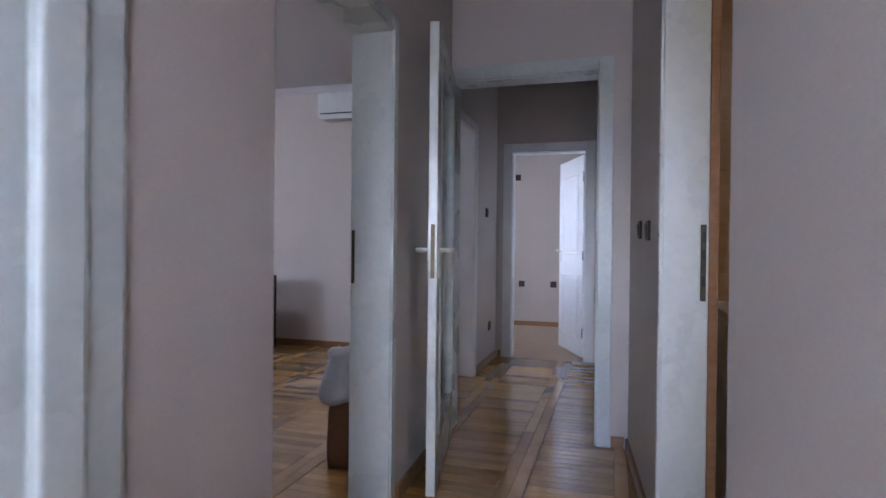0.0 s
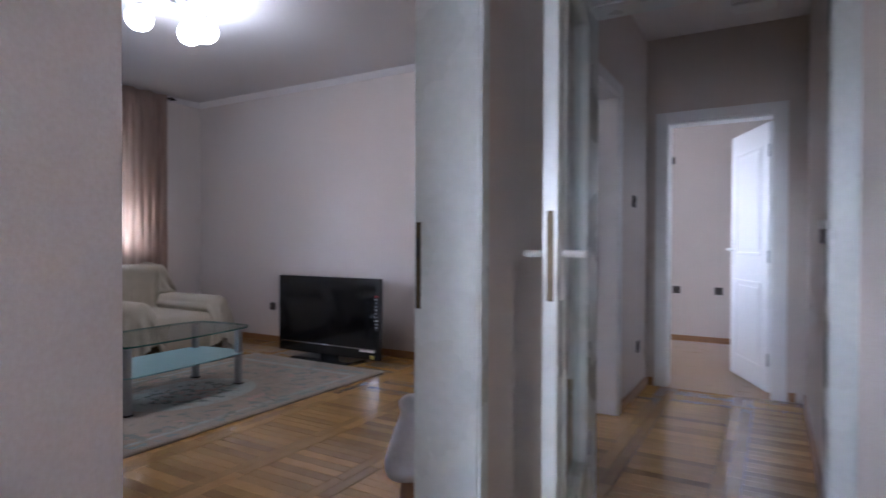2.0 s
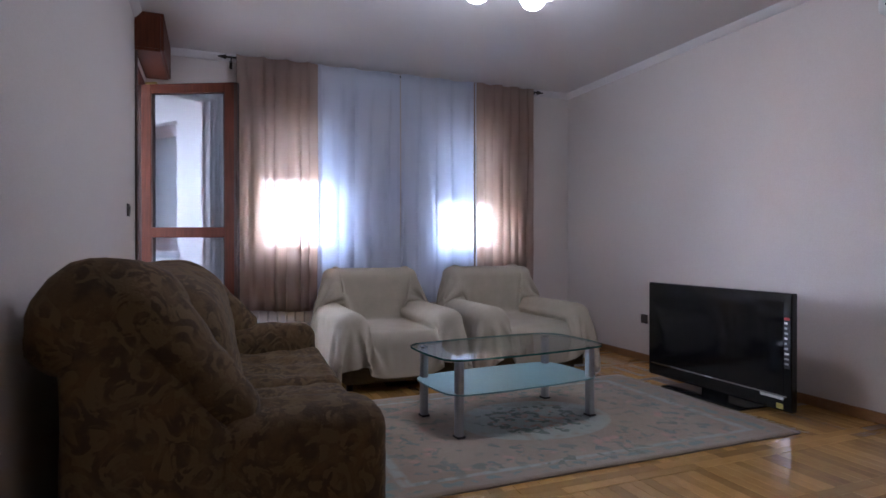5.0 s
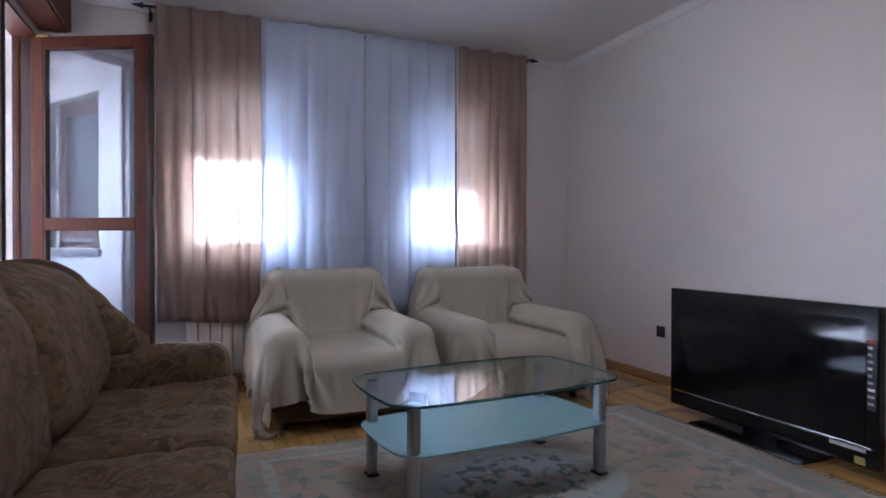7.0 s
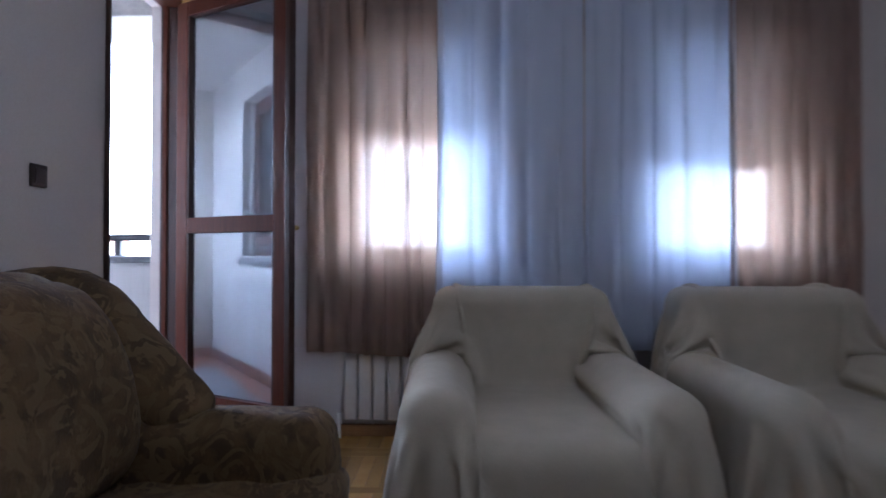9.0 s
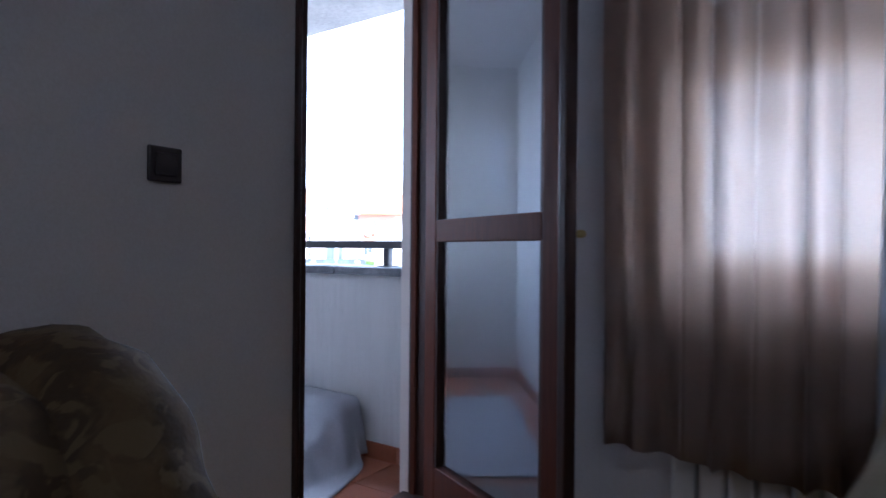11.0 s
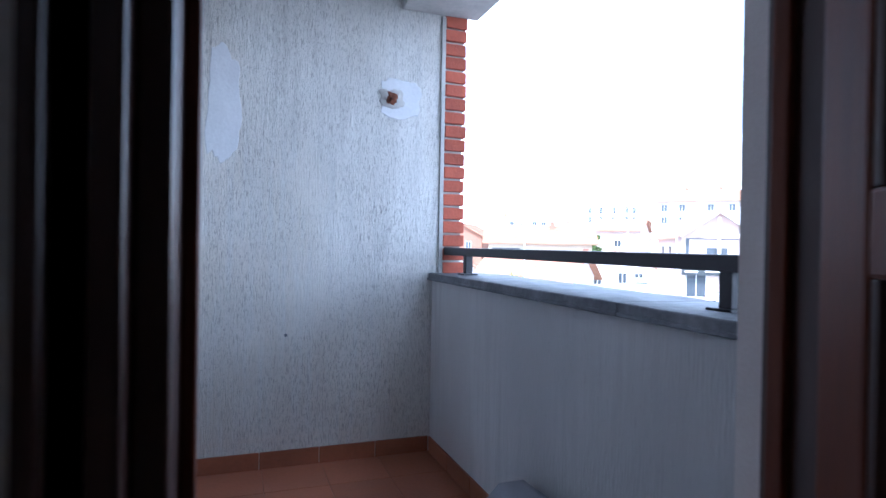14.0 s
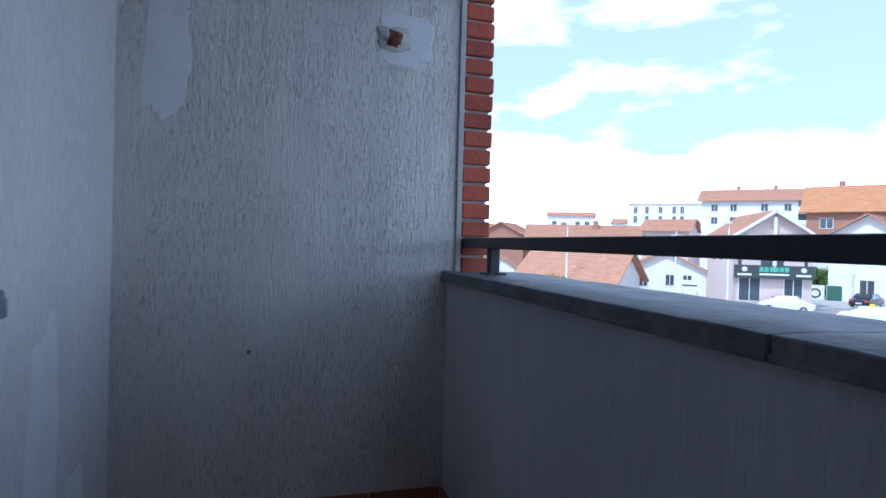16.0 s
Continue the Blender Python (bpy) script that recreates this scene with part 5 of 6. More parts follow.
for z in (0.78, 0.88, 1.6):
    part("keeper", bx((-5.2265, 1.745, z), (-5.216, 1.765, z + 0.045), 0.002), M_METAL, t, "steel lock keeper")

t = thing("shutter_box", "dark mahogany roller shutter box above the balcony door", "shutter box")
part("front", bx((-5.90, 2.00, 2.47), (-5.13, 2.02, CEIL - 0.002), 0.004), M_MAHOGANY, t)
part("underside", bx((-5.90, 1.832, 2.46), (-5.13, 2.0, 2.48), 0.003), M_MAHOGANY, t)
part("end_board", bx((-5.15, 1.832, 2.482), (-5.13, 1.9995, CEIL - 0.002), 0.003), M_MAHOGANY, t)

t = thing("door_5", "mahogany glazed balcony door leaf standing open", "door", "", (-5.88, 1.81, 0.0), 63.4)
tagged(t, kind="structure")
LW, LD = 0.80, 0.05
for a, b, mt in ((0.0, 0.085, M_MAHOGANY), (LW - 0.085, LW, M_MAHOGANY)):
    part("stile", bx((a, -LD / 2, 0.105), (b, LD / 2, 2.395), 0.005), mt, t)
part("rail", bx((0.085, -LD / 2, 0.105), (LW - 0.085, LD / 2, 0.26), 0.005), M_MAHOGANY, t)
part("rail", bx((0.085, -LD / 2, 1.125), (LW - 0.085, LD / 2, 1.21), 0.005), M_MAHOGANY, t)
part("rail", bx((0.085, -LD / 2, 2.315), (LW - 0.085, LD / 2, 2.395), 0.005), M_MAHOGANY, t)
for z0, z1 in ((0.26, 1.125), (1.21, 2.315)):
    g = part("pane", bx((0.08, -0.004, z0 - 0.005), (LW - 0.08, 0.004, z1 + 0.005)), M_DOORGLASS, t, "clear door pane")
    g.visible_shadow = False
    bm = bx((0.085, -0.022, z0), (0.097, 0.022, z1), 0.002)
    bx((LW - 0.097, -0.022, z0), (LW - 0.085, 0.022, z1), 0.002, bm)
    part("glazing_bead", bm, M_DARKWOOD, t)
part("rebate", bx((LW - 0.001, -LD / 2 - 0.012, 0.11), (LW + 0.03, LD / 2 - 0.02, 2.39), 0.004), M_DARKWOOD, t, "dark rebated closing edge")
kn = part("knob", rod((LW - 0.02, LD / 2, 1.145), (LW - 0.02, LD / 2 + 0.03, 1.145), 0.007), M_BRASS, t, "small brass knob")
part("knob_head", ball((LW - 0.02, LD / 2 + 0.04, 1.145), 0.016, squash=(1, 1.2, 0.8)), M_BRASS, kn, "", True)
for z in (0.35, 1.2, 2.1):
    part("hinge", rod((-0.006, LD / 2, z), (-0.006, LD / 2, z + 0.1), 0.009), M_BRASS, t)
part("closer_plate", bx((0.03, -LD / 2 + 0.005, 2.3955), (0.12, LD / 2 - 0.005, 2.415), 0.003), M_BRASS, t)

# ---------------------------------------------------------------- balcony
BX0, BX1, BY0, BY1 = -6.31, -5.04, -0.80, 1.61
wall("wall_balcony_end", "y", -1.05, 0.25, -6.365, -4.7, -4.1, 3.0, [], M_PLASTER, "rough scratched grey plaster wall of the balcony")
wall("wall_balcony_house", "x", BX1, 0.34, -1.05, 1.61, -4.1, 3.0, [(0.17, 1.02, 1.0, 2.35)], M_SMOOTH, "smoothed white plaster balcony wall with a window")
wall("wall_parapet", "x", -6.56, 0.25, -0.80, 1.61, -4.1, 0.962, [], M_PARAPET, "low plastered balcony parapet")
wall("wall_facade_below", "x", -6.62, 0.055, -1.05, 1.83, -4.1, 0.90, [], M_BRICK, "brick facade below the balcony")
slab("floor_balcony", (-6.31, -0.80, -0.2), (-5.04, 1.65, -0.012), M_TERRACOTTA, "terracotta tiled balcony floor", "floor")
slab("ceiling_balcony", (-6.62, -1.05, 2.66), (-5.04, 1.61, 2.8), M_SMOOTH, "painted concrete balcony ceiling", "ceiling")
setting(part("wall_balcony_beam", bx((-6.56, -0.80, 2.44), (-6.11, 1.61, 2.66), 0.008), M_CONCRETE), "rough concrete beam over the balcony opening", "beam")
slab("wall_room_beyond", (-4.7, -1.05, -0.1), (-2.5, -0.95, 2.8), M_WALL, "plain wall of the room beyond the balcony window", "wall")
slab("floor_room_beyond", (-4.7, -0.95, -0.12), (-2.5, 1.61, 0.0), M_LAMINATE, "floor of the room beyond the balcony window", "floor")
slab("ceiling_room_beyond", (-5.03, -0.95, 2.68), (-2.5, 1.61, 2.8), M_CEIL, "ceiling of the room beyond the balcony window", "ceiling")
slab("wall_room_beyond_east", (-2.5, -1.05, -0.1), (-2.4, 1.61, 2.8), M_WALL, "plain wall of the room beyond the balcony window", "wall")

# plaster repairs with their own outlines, trowelled a little proud of the wall
def patch(name, axis, w, out, u0, u1, z0, z1, seed, label):
    bm = bmesh.new()
    c = bm.verts.new(((u0 + u1) / 2, w + out * 0.005, (z0 + z1) / 2) if axis == "y" else (w + out * 0.005, (u0 + u1) / 2, (z0 + z1) / 2))
    rim, foot = [], []
    for k in range(40):
        a = k * math.tau / 40
        ca, sa = math.cos(a), math.sin(a)
        q = 1 / max(abs(ca), abs(sa)) ** 0.5
        r = q * (0.88 + 0.30 * noise.noise(Vector((ca * 1.6 + seed, sa * 1.6, seed))) + 0.10 * noise.noise(Vector((ca * 6 + seed, sa * 6, seed))))
        u, z = (u0 + u1) / 2 + ca * r * (u1 - u0) / 2, (z0 + z1) / 2 + sa * r * (z1 - z0) / 2
        rim.append(bm.verts.new((u, w + out * 0.002, z) if axis == "y" else (w + out * 0.002, u, z)))
        u, z = u + 0.004 * ca, z + 0.004 * sa
        foot.append(bm.verts.new((u, w, z) if axis == "y" else (w, u, z)))
    for k in range(40):
        bm.faces.new((c, rim[k], rim[(k + 1) % 40]))
        bm.faces.new((rim[k], foot[k], foot[(k + 1) % 40], rim[(k + 1) % 40]))
    return setting(part(name, bm, M_PATCH), label, "plaster patch")


patch("trim_patch_tall", "y", BY0, 1, -5.29, -5.12, 1.53, 2.12, 1.0, "pale trowelled plaster patch on the balcony wall")
patch("trim_patch_hole", "y", BY0, 1, -6.24, -5.97, 1.84, 2.06, 4.0, "pale plaster patch round a broken hole")
patch("trim_patch_low", "x", BX1, -1, 0.30, 0.50, 0.10, 0.82, 7.0, "pale plaster patch below the balcony window")
patch("trim_patch_corner", "x", BX1, -1, -0.30, -0.08, 0.05, 0.95, 9.0, "pale plaster patch beside the balcony window")
patch("trim_patch_foot", "x", BX1, -1, -0.55, -0.35, 0.12, 0.40, 12.0, "pale plaster patch near the balcony floor")

t = thing("wall_anchor", "rusty broken pipe stub in a hole in the plaster", "pipe stub")
M_RUST = mat("rust", (0.18, 0.06, 0.03), (0.09, 0.035, 0.02), 60, 0.9, 1.0)
part("crater", soft_box((-6.125, BY0 - 0.006, 1.90), (-6.00, BY0 + 0.009, 2.0), 0.008, 8, 0.03, 26, 3), M_CONCRETE, t, "broken grey plaster rim", True)
part("stub", soft_box((-6.095, BY0 - 0.004, 1.915), (-6.03, BY0 + 0.02, 1.985), 0.015, 6, 0.02, 30, 1), M_RUST, t, "", True)
part("pin", rod((-6.06, BY0, 1.95), (-6.055, BY0 + 0.045, 1.925), 0.01), M_RUST, t)
for x, z in ((-5.52, 0.676),):
    t = thing("wall_plug", "small grey wall plug in the plaster", "wall plug")
    part("plug", rod((x, BY0 - 0.002, z), (x, BY0 + 0.010, z), 0.008), M_CAP, t)

setting(part("trim_plaster_edge", bx((-6.366, BY0 + 0.001, 0.99), (-6.342, BY0 + 0.014, 2.43), 0.003), M_CONCRETE), "narrow plaster edge beside the bricks", "plaster edge")

# parapet cap, in two lengths, hand railing and its posts
for y0, y1 in ((BY0 + 0.002, 0.885), (0.889, BY1 - 0.002)):
    def worn(q):
        return q + Vector((0, 0, 0.004 * noise.noise(q * 7)))
    part_ob = part("parapet_cap", soft_box((-6.64, y0, 0.962), (-6.285, y1, 1.0), 0.008, 16, 0.0, shape=worn), M_CAP)
    tagged(part_ob, "dark grey slate slab capping the balcony parapet", "parapet cap", "parapet caps")
    part("drip", bx((-6.292, y0, 0.957), (-6.281, y1, 0.97), 0.003), M_CAP, part_ob)
t = thing("balcony_railing", "dark painted flat steel railing on the parapet", "railing")
part("hand_rail", bx((-6.455, BY0 + 0.003, 1.098), (-6.375, BY1 - 0.003, 1.140), 0.004), M_RAIL, t)
for y in (-0.53, 1.16):
    p = part("post", bx((-6.435, y - 0.02, 1.0), (-6.395, y + 0.02, 1.099), 0.003), M_RAIL, t)
    part("foot_plate", bx((-6.455, y - 0.04, 0.998), (-6.375, y + 0.04, 1.008), 0.002), M_RAIL, p)

# the other room's window onto the balcony
t = thing("window_3", "brown timber window with a dark pane and slate sill", "window")
tagged(t, kind="structure")
wf = bmesh.new()
y0, y1, z0, z1 = 0.17, 1.02, 1.0, 2.35
for a, b in (((-4.93, y0, z0), (-4.86, y0 + 0.035, z1)), ((-4.93, y1 - 0.035, z0), (-4.86, y1, z1)), ((-4.93, y0 + 0.035, z0), (-4.86, y1 - 0.035, z0 + 0.05)), ((-4.93, y0 + 0.035, z1 - 0.05), (-4.86, y1 - 0.035, z1))):
    bx(a, b, 0.004, wf)
part("window_frame", wf, M_BROWNWOOD, t)
ws = bmesh.new()
for a, b in (((-4.945, y0 + 0.04, z0 + 0.09), (-4.90, y0 + 0.12, z1 - 0.06)), ((-4.945, y1 - 0.12, z0 + 0.09), (-4.90, y1 - 0.04, z1 - 0.06)), ((-4.945, y0 + 0.12, z0 + 0.09), (-4.90, y1 - 0.12, z0 + 0.16)), ((-4.945, y0 + 0.12, z1 - 0.13), (-4.90, y1 - 0.12, z1 - 0.06))):
    bx(a, b, 0.005, ws)
part("sash", ws, M_BROWNWOOD, t, "brown timber sash")
part("drip_rail", bx((-4.955, y0 + 0.04, z0 + 0.052), (-4.93, y1 - 0.04, z0 + 0.088), 0.003), M_CAP, t, "dark drip rail")
part("guide", bx((-4.975, y0 + 0.004, z0), (-4.96, y0 + 0.03, z1), 0.002), M_WHITEPLASTIC, t, "pale shutter guide")
g = part("pane", bx((-4.925, y0 + 0.11, z0 + 0.15), (-4.919, y1 - 0.11, z1 - 0.12)), M_DOORGLASS, t)
g.visible_shadow = False
bm = bx((-5.072, 0.11, 0.962), (-4.94, 1.08, 0.99), 0.006, m=None)
bx((-5.076, 0.11, 0.93), (-5.058, 1.08, 0.975), 0.005, bm)
part("window_sill", bm, M_CAP, t, "dark slate sill")
part("reveal", bx((-5.036, y0 + 0.001, z0), (-4.977, y0 + 0.007, z1 - 0.002), 0.001), M_REVEAL, t, "bare rough plaster reveal")

# grey cloth heaped over something against the parapet
t = thing("grey_dust_sheet", "grey cloth sheet thrown over a heap by the parapet", "dust sheet")
NU, NV = 44, 56
start = np.zeros((NV + 1, NU + 1, 3))
for j in range(NV + 1):
    for i in range(NU + 1):
        u, v = 1.10 * i / NU, 1.52 * j / NV
        wob = noise.noise(Vector((u * 3, v * 3, 4)))
        start[j, i] = (-6.285 + u, -0.16 + v + 0.03 * u, 0.37 - 0.22 * max(0.0, u - 0.3) + 0.02 * wob)
grid = settle(start, 1.10 / NU, 1.52 / NV, [((-6.31, -0.8, -0.3), (-6.295, 1.6, 0.9), 0.005), ((-6.33, 0.42, -0.2), (-6.10, 1.10, 0.315), 0.03), ((-6.15, 0.50, -0.2), (-5.85, 1.10, 0.16), 0.05)], 90)
verts = [tuple(p) for row in grid for p in row]
faces = []
for j in range(NV):
    for i in range(NU):
        k = j * (NU + 1) + i
        faces.append((k, k + 1, k + NU + 2, k + NU + 1))
ob = new("cloth", mesh_from("cloth", verts, faces, M_GREYCLOTH, True))
ob.parent = t
sm = ob.modifiers.new("thickness", "SOLIDIFY")
sm.thickness = 0.004

# terracotta skirting tiles
def skirting_tiles(axis, lo, hi, w, out):
    u = lo
    while u < hi - 0.02:
        e = min(u + 0.30, hi)
        f0, f1 = sorted((w + out * 0.001, w + out * 0.010))
        ob2 = part("baseboard_tile", along(axis, u + 0.0015, e - 0.0015, f0, f1, -0.008, 0.085, 0.002), M_TERRACOTTA)
        setting(ob2, "terracotta skirting tile on the balcony", "skirting tile")
        u = e


skirting_tiles("y", BX0 + 0.011, BX1 - 0.011, BY0, 1)
skirting_tiles("x", BY0 + 0.011, BY1, BX0, 1)
skirting_tiles("x", BY0 + 0.011, BY1, BX1, -1)

# ---------------------------------------------------------------- the town below
GZ = -4.1
M_GROUND = mat("pale_asphalt", (0.30, 0.29, 0.28), (0.22, 0.215, 0.21), 0.3, 0.95, 0.3, fine=8)
M_PAVE = mat("pavement_concrete", (0.42, 0.40, 0.37), (0.36, 0.34, 0.32), 0.8, 0.95)
M_RENDER = mat("white_render", (0.78, 0.76, 0.73), (0.72, 0.70, 0.67), 0.6, 0.9, 0.2, fine=12)
M_PINK = mat("pink_render", (0.66, 0.52, 0.46), (0.60, 0.47, 0.42), 0.6, 0.9, 0.2, fine=12)
M_CREAM = mat("cream_render", (0.66, 0.58, 0.44), (0.60, 0.52, 0.40), 0.6, 0.9, 0.2, fine=12)
M_HOUSEBRICK = mat("house_brick", (0.38, 0.20, 0.13), (0.30, 0.15, 0.10), 3, 0.95, 0.4, fine=20, stretch=(1, 1, 4))
M_ROOF = mat("clay_roof_tile", (0.50, 0.265, 0.165), (0.40, 0.20, 0.12), 1.4, 0.9, 0.5, fine=16, vary=0.10)
M_ROOF2 = mat("orange_roof_tile", (0.54, 0.26, 0.12), (0.44, 0.20, 0.09), 1.4, 0.9, 0.5, fine=16, vary=0.10)
M_PANE = mat("far_window_pane", (0.05, 0.06, 0.07), (0.08, 0.09, 0.10), 1, 0.12)
M_FRAME = mat("far_window_frame", (0.75, 0.74, 0.72), None, 2, 0.6)
M_SIGN = mat("dark_sign_board", (0.05, 0.055, 0.055), None, 2, 0.6)
M_SIGNGREEN = mat("green_sign_print", (0.12, 0.42, 0.30), None, 2, 0.6)
M_BLUE = mat("blue_sign", (0.03, 0.05, 0.30), None, 2, 0.5)
M_AMBER = mat("yellow_sign", (0.75, 0.55, 0.03), None, 2, 0.5)
M_GREENGATE = mat("green_gate_sheet", (0.045, 0.13, 0.09), None, 2, 0.6)
M_CARBLACK = mat("black_car_paint", (0.02, 0.021, 0.026), None, 2, 0.2, coat=0.6)
M_CARWHITE = mat("white_car_paint", (0.75, 0.75, 0.74), None, 2, 0.25, coat=0.6)
M_LEAF = mat("leaf_green", (0.12, 0.20, 0.035), (0.07, 0.125, 0.022), 1.6, 0.7, 0.0, vary=0.35)
M_BARK = mat("bark", (0.10, 0.075, 0.05), None, 6, 0.95, 0.6)
M_HILL = mat("far_hill_green", (0.11, 0.15, 0.08), (0.08, 0.11, 0.06), 0.05, 0.95)

setting(part("ground", bx((-2500, -2500, GZ - 0.5), (1500, 1500, GZ)), M_GROUND), "pale sunlit street surface reaching the horizon", "ground")


def roof_tiles(hx, hy, eave, ridge, over, axis, material, parent, name="roof"):
    """A gabled roof of two slabs with rows of tiles as ridges; axis is the direction of the ridge."""
    r = part(name, bmesh.new(), material, parent)
    bm = bmesh.new()
    run = hy if axis == "x" else hx
    length = hx if axis == "x" else hy
    rise = ridge - eave
    rows = 14
    line = []
    for k in range(rows):                       # up one side in steps, then down the other
        for a, up in ((k / rows, 0.20), ((k + 1) / rows, 0.10)):
            line.append(((run + over) * (1 - a), eave - rise * over / run + rise * (1 + over / run) * a + up))
    line = line + [(-p, q) for p, q in line[::-1]]
    line += [(-(run + over), eave - rise * over / run), (0.0, ridge - 0.02), (run + over, eave - rise * over / run)]
    ends = []
    for e in (-(length + over), length + over):
        ends.append([bm.verts.new((e, p, q) if axis == "x" else (p, e, q)) for p, q in line])
    for i in range(len(line)):
        k = (i + 1) % len(line)
        bm.faces.new((ends[0][i], ends[0][k], ends[1][k], ends[1][i]))
    bm.faces.new(ends[0][::-1])
    bm.faces.new(ends[1])
    bmesh.ops.recalc_face_normals(bm, faces=bm.faces)
    bm.to_mesh(r.data)
    bm.free()
    return r


def house(at, yaw, hx, hy, eave, ridge, axis, wall_m, roof_m, windows, label, over=0.5, chimneys=(), base=GZ, category="house"):
    """A house whose front looks along +x of its own; windows are (side, offset, bottom, width, height)."""
    t = thing("house", label, category, "", (at[0], at[1], 0), yaw)
    bm = bx((-hx, -hy, base), (hx, hy, eave))
    if ridge > eave:
        g = bmesh.new()
        if axis == "x":
            for s in (-hx, hx):
                g.faces.new([g.verts.new(p) for p in ((s, -hy, eave), (s, hy, eave), (s, 0, ridge))])
        else:
            for s in (-hy, hy):
                g.faces.new([g.verts.new(p) for p in ((-hx, s, eave), (hx, s, eave), (0, s, ridge))])
        _join(g, bm)
    part("wall", bm, wall_m, t)
    if ridge > eave:
        roof_tiles(hx, hy, eave, ridge, over, axis, roof_m, t)
    else:
        part("roof", bx((-hx - 0.3, -hy - 0.3, eave), (hx + 0.3, hy + 0.3, eave + 0.4)), roof_m, t)
    for side, u, z, w, h in windows:
        def at_side(d0, d1, u0, u1, z0, z1):
            if side == "f":
                return bx((hx + d0, u0, z0), (hx + d1, u1, z1))
            if side == "r":
                return bx((u0, hy + d0, z0), (u1, hy + d1, z1))
            return bx((u0, -hy - d1, z0), (u1, -hy - d0, z1))
        wn2 = part("window", at_side(0.01, 0.07, u - w / 2, u + w / 2, z, z + h), M_FRAME, t)
        part("pane", at_side(0.071, 0.085, u - w / 2 + 0.08, u - 0.04, z + 0.08, z + h - 0.08), M_PANE, wn2)
        part("pane", at_side(0.071, 0.085, u + 0.04, u + w / 2 - 0.08, z + 0.08, z + h - 0.08), M_PANE, wn2)
    for cx, cy, z0, z1 in chimneys:
        part("chimney", bx((cx - 0.35, cy - 0.35, z0), (cx + 0.35, cy + 0.35, z1), 0.03), M_HOUSEBRICK, t)
    return t


def balcony(parent, u, z, w, hx, d=1.1):
    b = part("balcony", bx((hx, u - w / 2, z), (hx + d, u + w / 2, z + 0.18)), M_RENDER, parent)
    part("balcony_front", bx((hx + d - 0.08, u - w / 2, z + 0.25), (hx + d, u + w / 2, z + 1.0)), M_FRAME, b)
    # dark panel on the flat wall in place of a shaded recess
    part("recess", bx((hx + 0.01, u - w / 2 + 0.15, z + 0.2), (hx + 0.05, u + w / 2 - 0.15, z + 2.3)), M_PANE, b)


# shop with a gabled upper floor, a loggia and a dark sign band
shop = house((-51.3, -45.0), 62, 5.0, 3.3, 2.7, 4.9, "x", M_PINK, M_ROOF, [("f", -1.9, -3.4, 1.9, 2.4), ("f", 1.75, -3.2, 1.6, 2.0), ("l", 1.0, 0.2, 1.1, 1.4), ("l", -2.0, 0.2, 1.1, 1.4)], "pink rendered shop building with gabled clay roof", 0.7, category="shop building")
# no real depth here: a dark sheet on the wall stands for the loggia's shade
part("loggia", bx((5.01, -2.9, -0.6), (5.06, 2.9, 2.3)), M_PANE, shop, "dark sheet for the shade of the open loggia")
part("loggia_back", bx((5.061, -2.6, -0.4), (5.09, 2.6, 2.2)), M_PINK, shop)
part("loggia_door", bx((5.091, -1.0, -0.5), (5.12, 0.1, 1.4)), M_PANE, shop)
part("loggia_door", bx((5.091, 0.35, -0.5), (5.12, 0.9, 1.4)), M_PANE, shop)
part("post", bx((5.35, -0.12, -0.6), (5.6, 0.12, 4.3)), M_FRAME, shop)
part("tie_beam", bx((5.35, -2.3, 2.5), (5.55, 2.3, 2.75)), M_FRAME, shop)
for s in (-1, 1):
    part("barge_board", bx((5.55, -0.1, -0.12), (5.75, 4.3, 0.12), m=Matrix.Translation((0, 0, 4.9)) @ Matrix.Rotation(s * 0 + (math.pi if s < 0 else 0), 4, "Z") @ pose(0, 0, 0, -33.7) if s > 0 else Matrix.Translation((0, 0, 4.9)) @ Matrix.Diagonal((1, -1, 1, 1)) @ pose(0, 0, 0, -33.7)), M_FRAME, shop)
sg = part("sign_band", bx((5.2, -3.3, -1.25), (5.6, 3.3, -0.05)), M_SIGN, shop, "dark shop sign with pale green lettering shapes")
for k in range(6):
    part("letter_bar", bx((5.601, -1.25 + k * 0.42, -0.62), (5.63, -0.92 + k * 0.42, -0.2)), M_SIGNGREEN, sg)
part("letter_bar", bx((5.601, -1.25, -0.95), (5.63, 1.2, -0.78)), M_FRAME, sg)
for u in (-2.5, 2.4):
    part("letter_bar", rod((5.6, u, -0.42), (5.63, u, -0.42), 0.22, n=16), M_FRAME, sg)
    part("letter_bar", bx((5.601, u - 0.6, -1.0), (5.63, u + 0.6, -0.82)), M_FRAME, sg)

wins = [("f", u, z, 1.3, 1.5) for u in (-8, -4.5, 1, 5) for z in (0.5, 3.6, 6.7, 9.3)] + [("l", u, z, 1.3, 1.5) for u in (-6, -2, 2, 6) for z in (3.6, 6.7, 9.3)]
b = house((-103, -97), 45, 8, 10.5, 11.6, 14.4, "y", M_RENDER, M_ROOF, wins, "white apartment block with a low clay roof", 0.8, [(-1, 3, 13, 15.3), (-1, -4, 13, 15.3)], category="apartment block")
for z in (3.4, 6.5, 9.1):
    balcony(b, 8.2, z, 3.2, 8.0)
wins = [("f", u, z, 1.6, 1.5) for u in (-4.2, 1.5, 4.5) for z in (0.2, 4.6)]
b = house((-84, -59), 34, 4.5, 6.6, 7.4, 10.8, "y", M_HOUSEBRICK, M_ROOF2, wins, "tall brick house with a bright orange roof", 0.8, [(-0.5, -3, 9.5, 11.6), (-0.5, 4.5, 9.5, 11.8)])
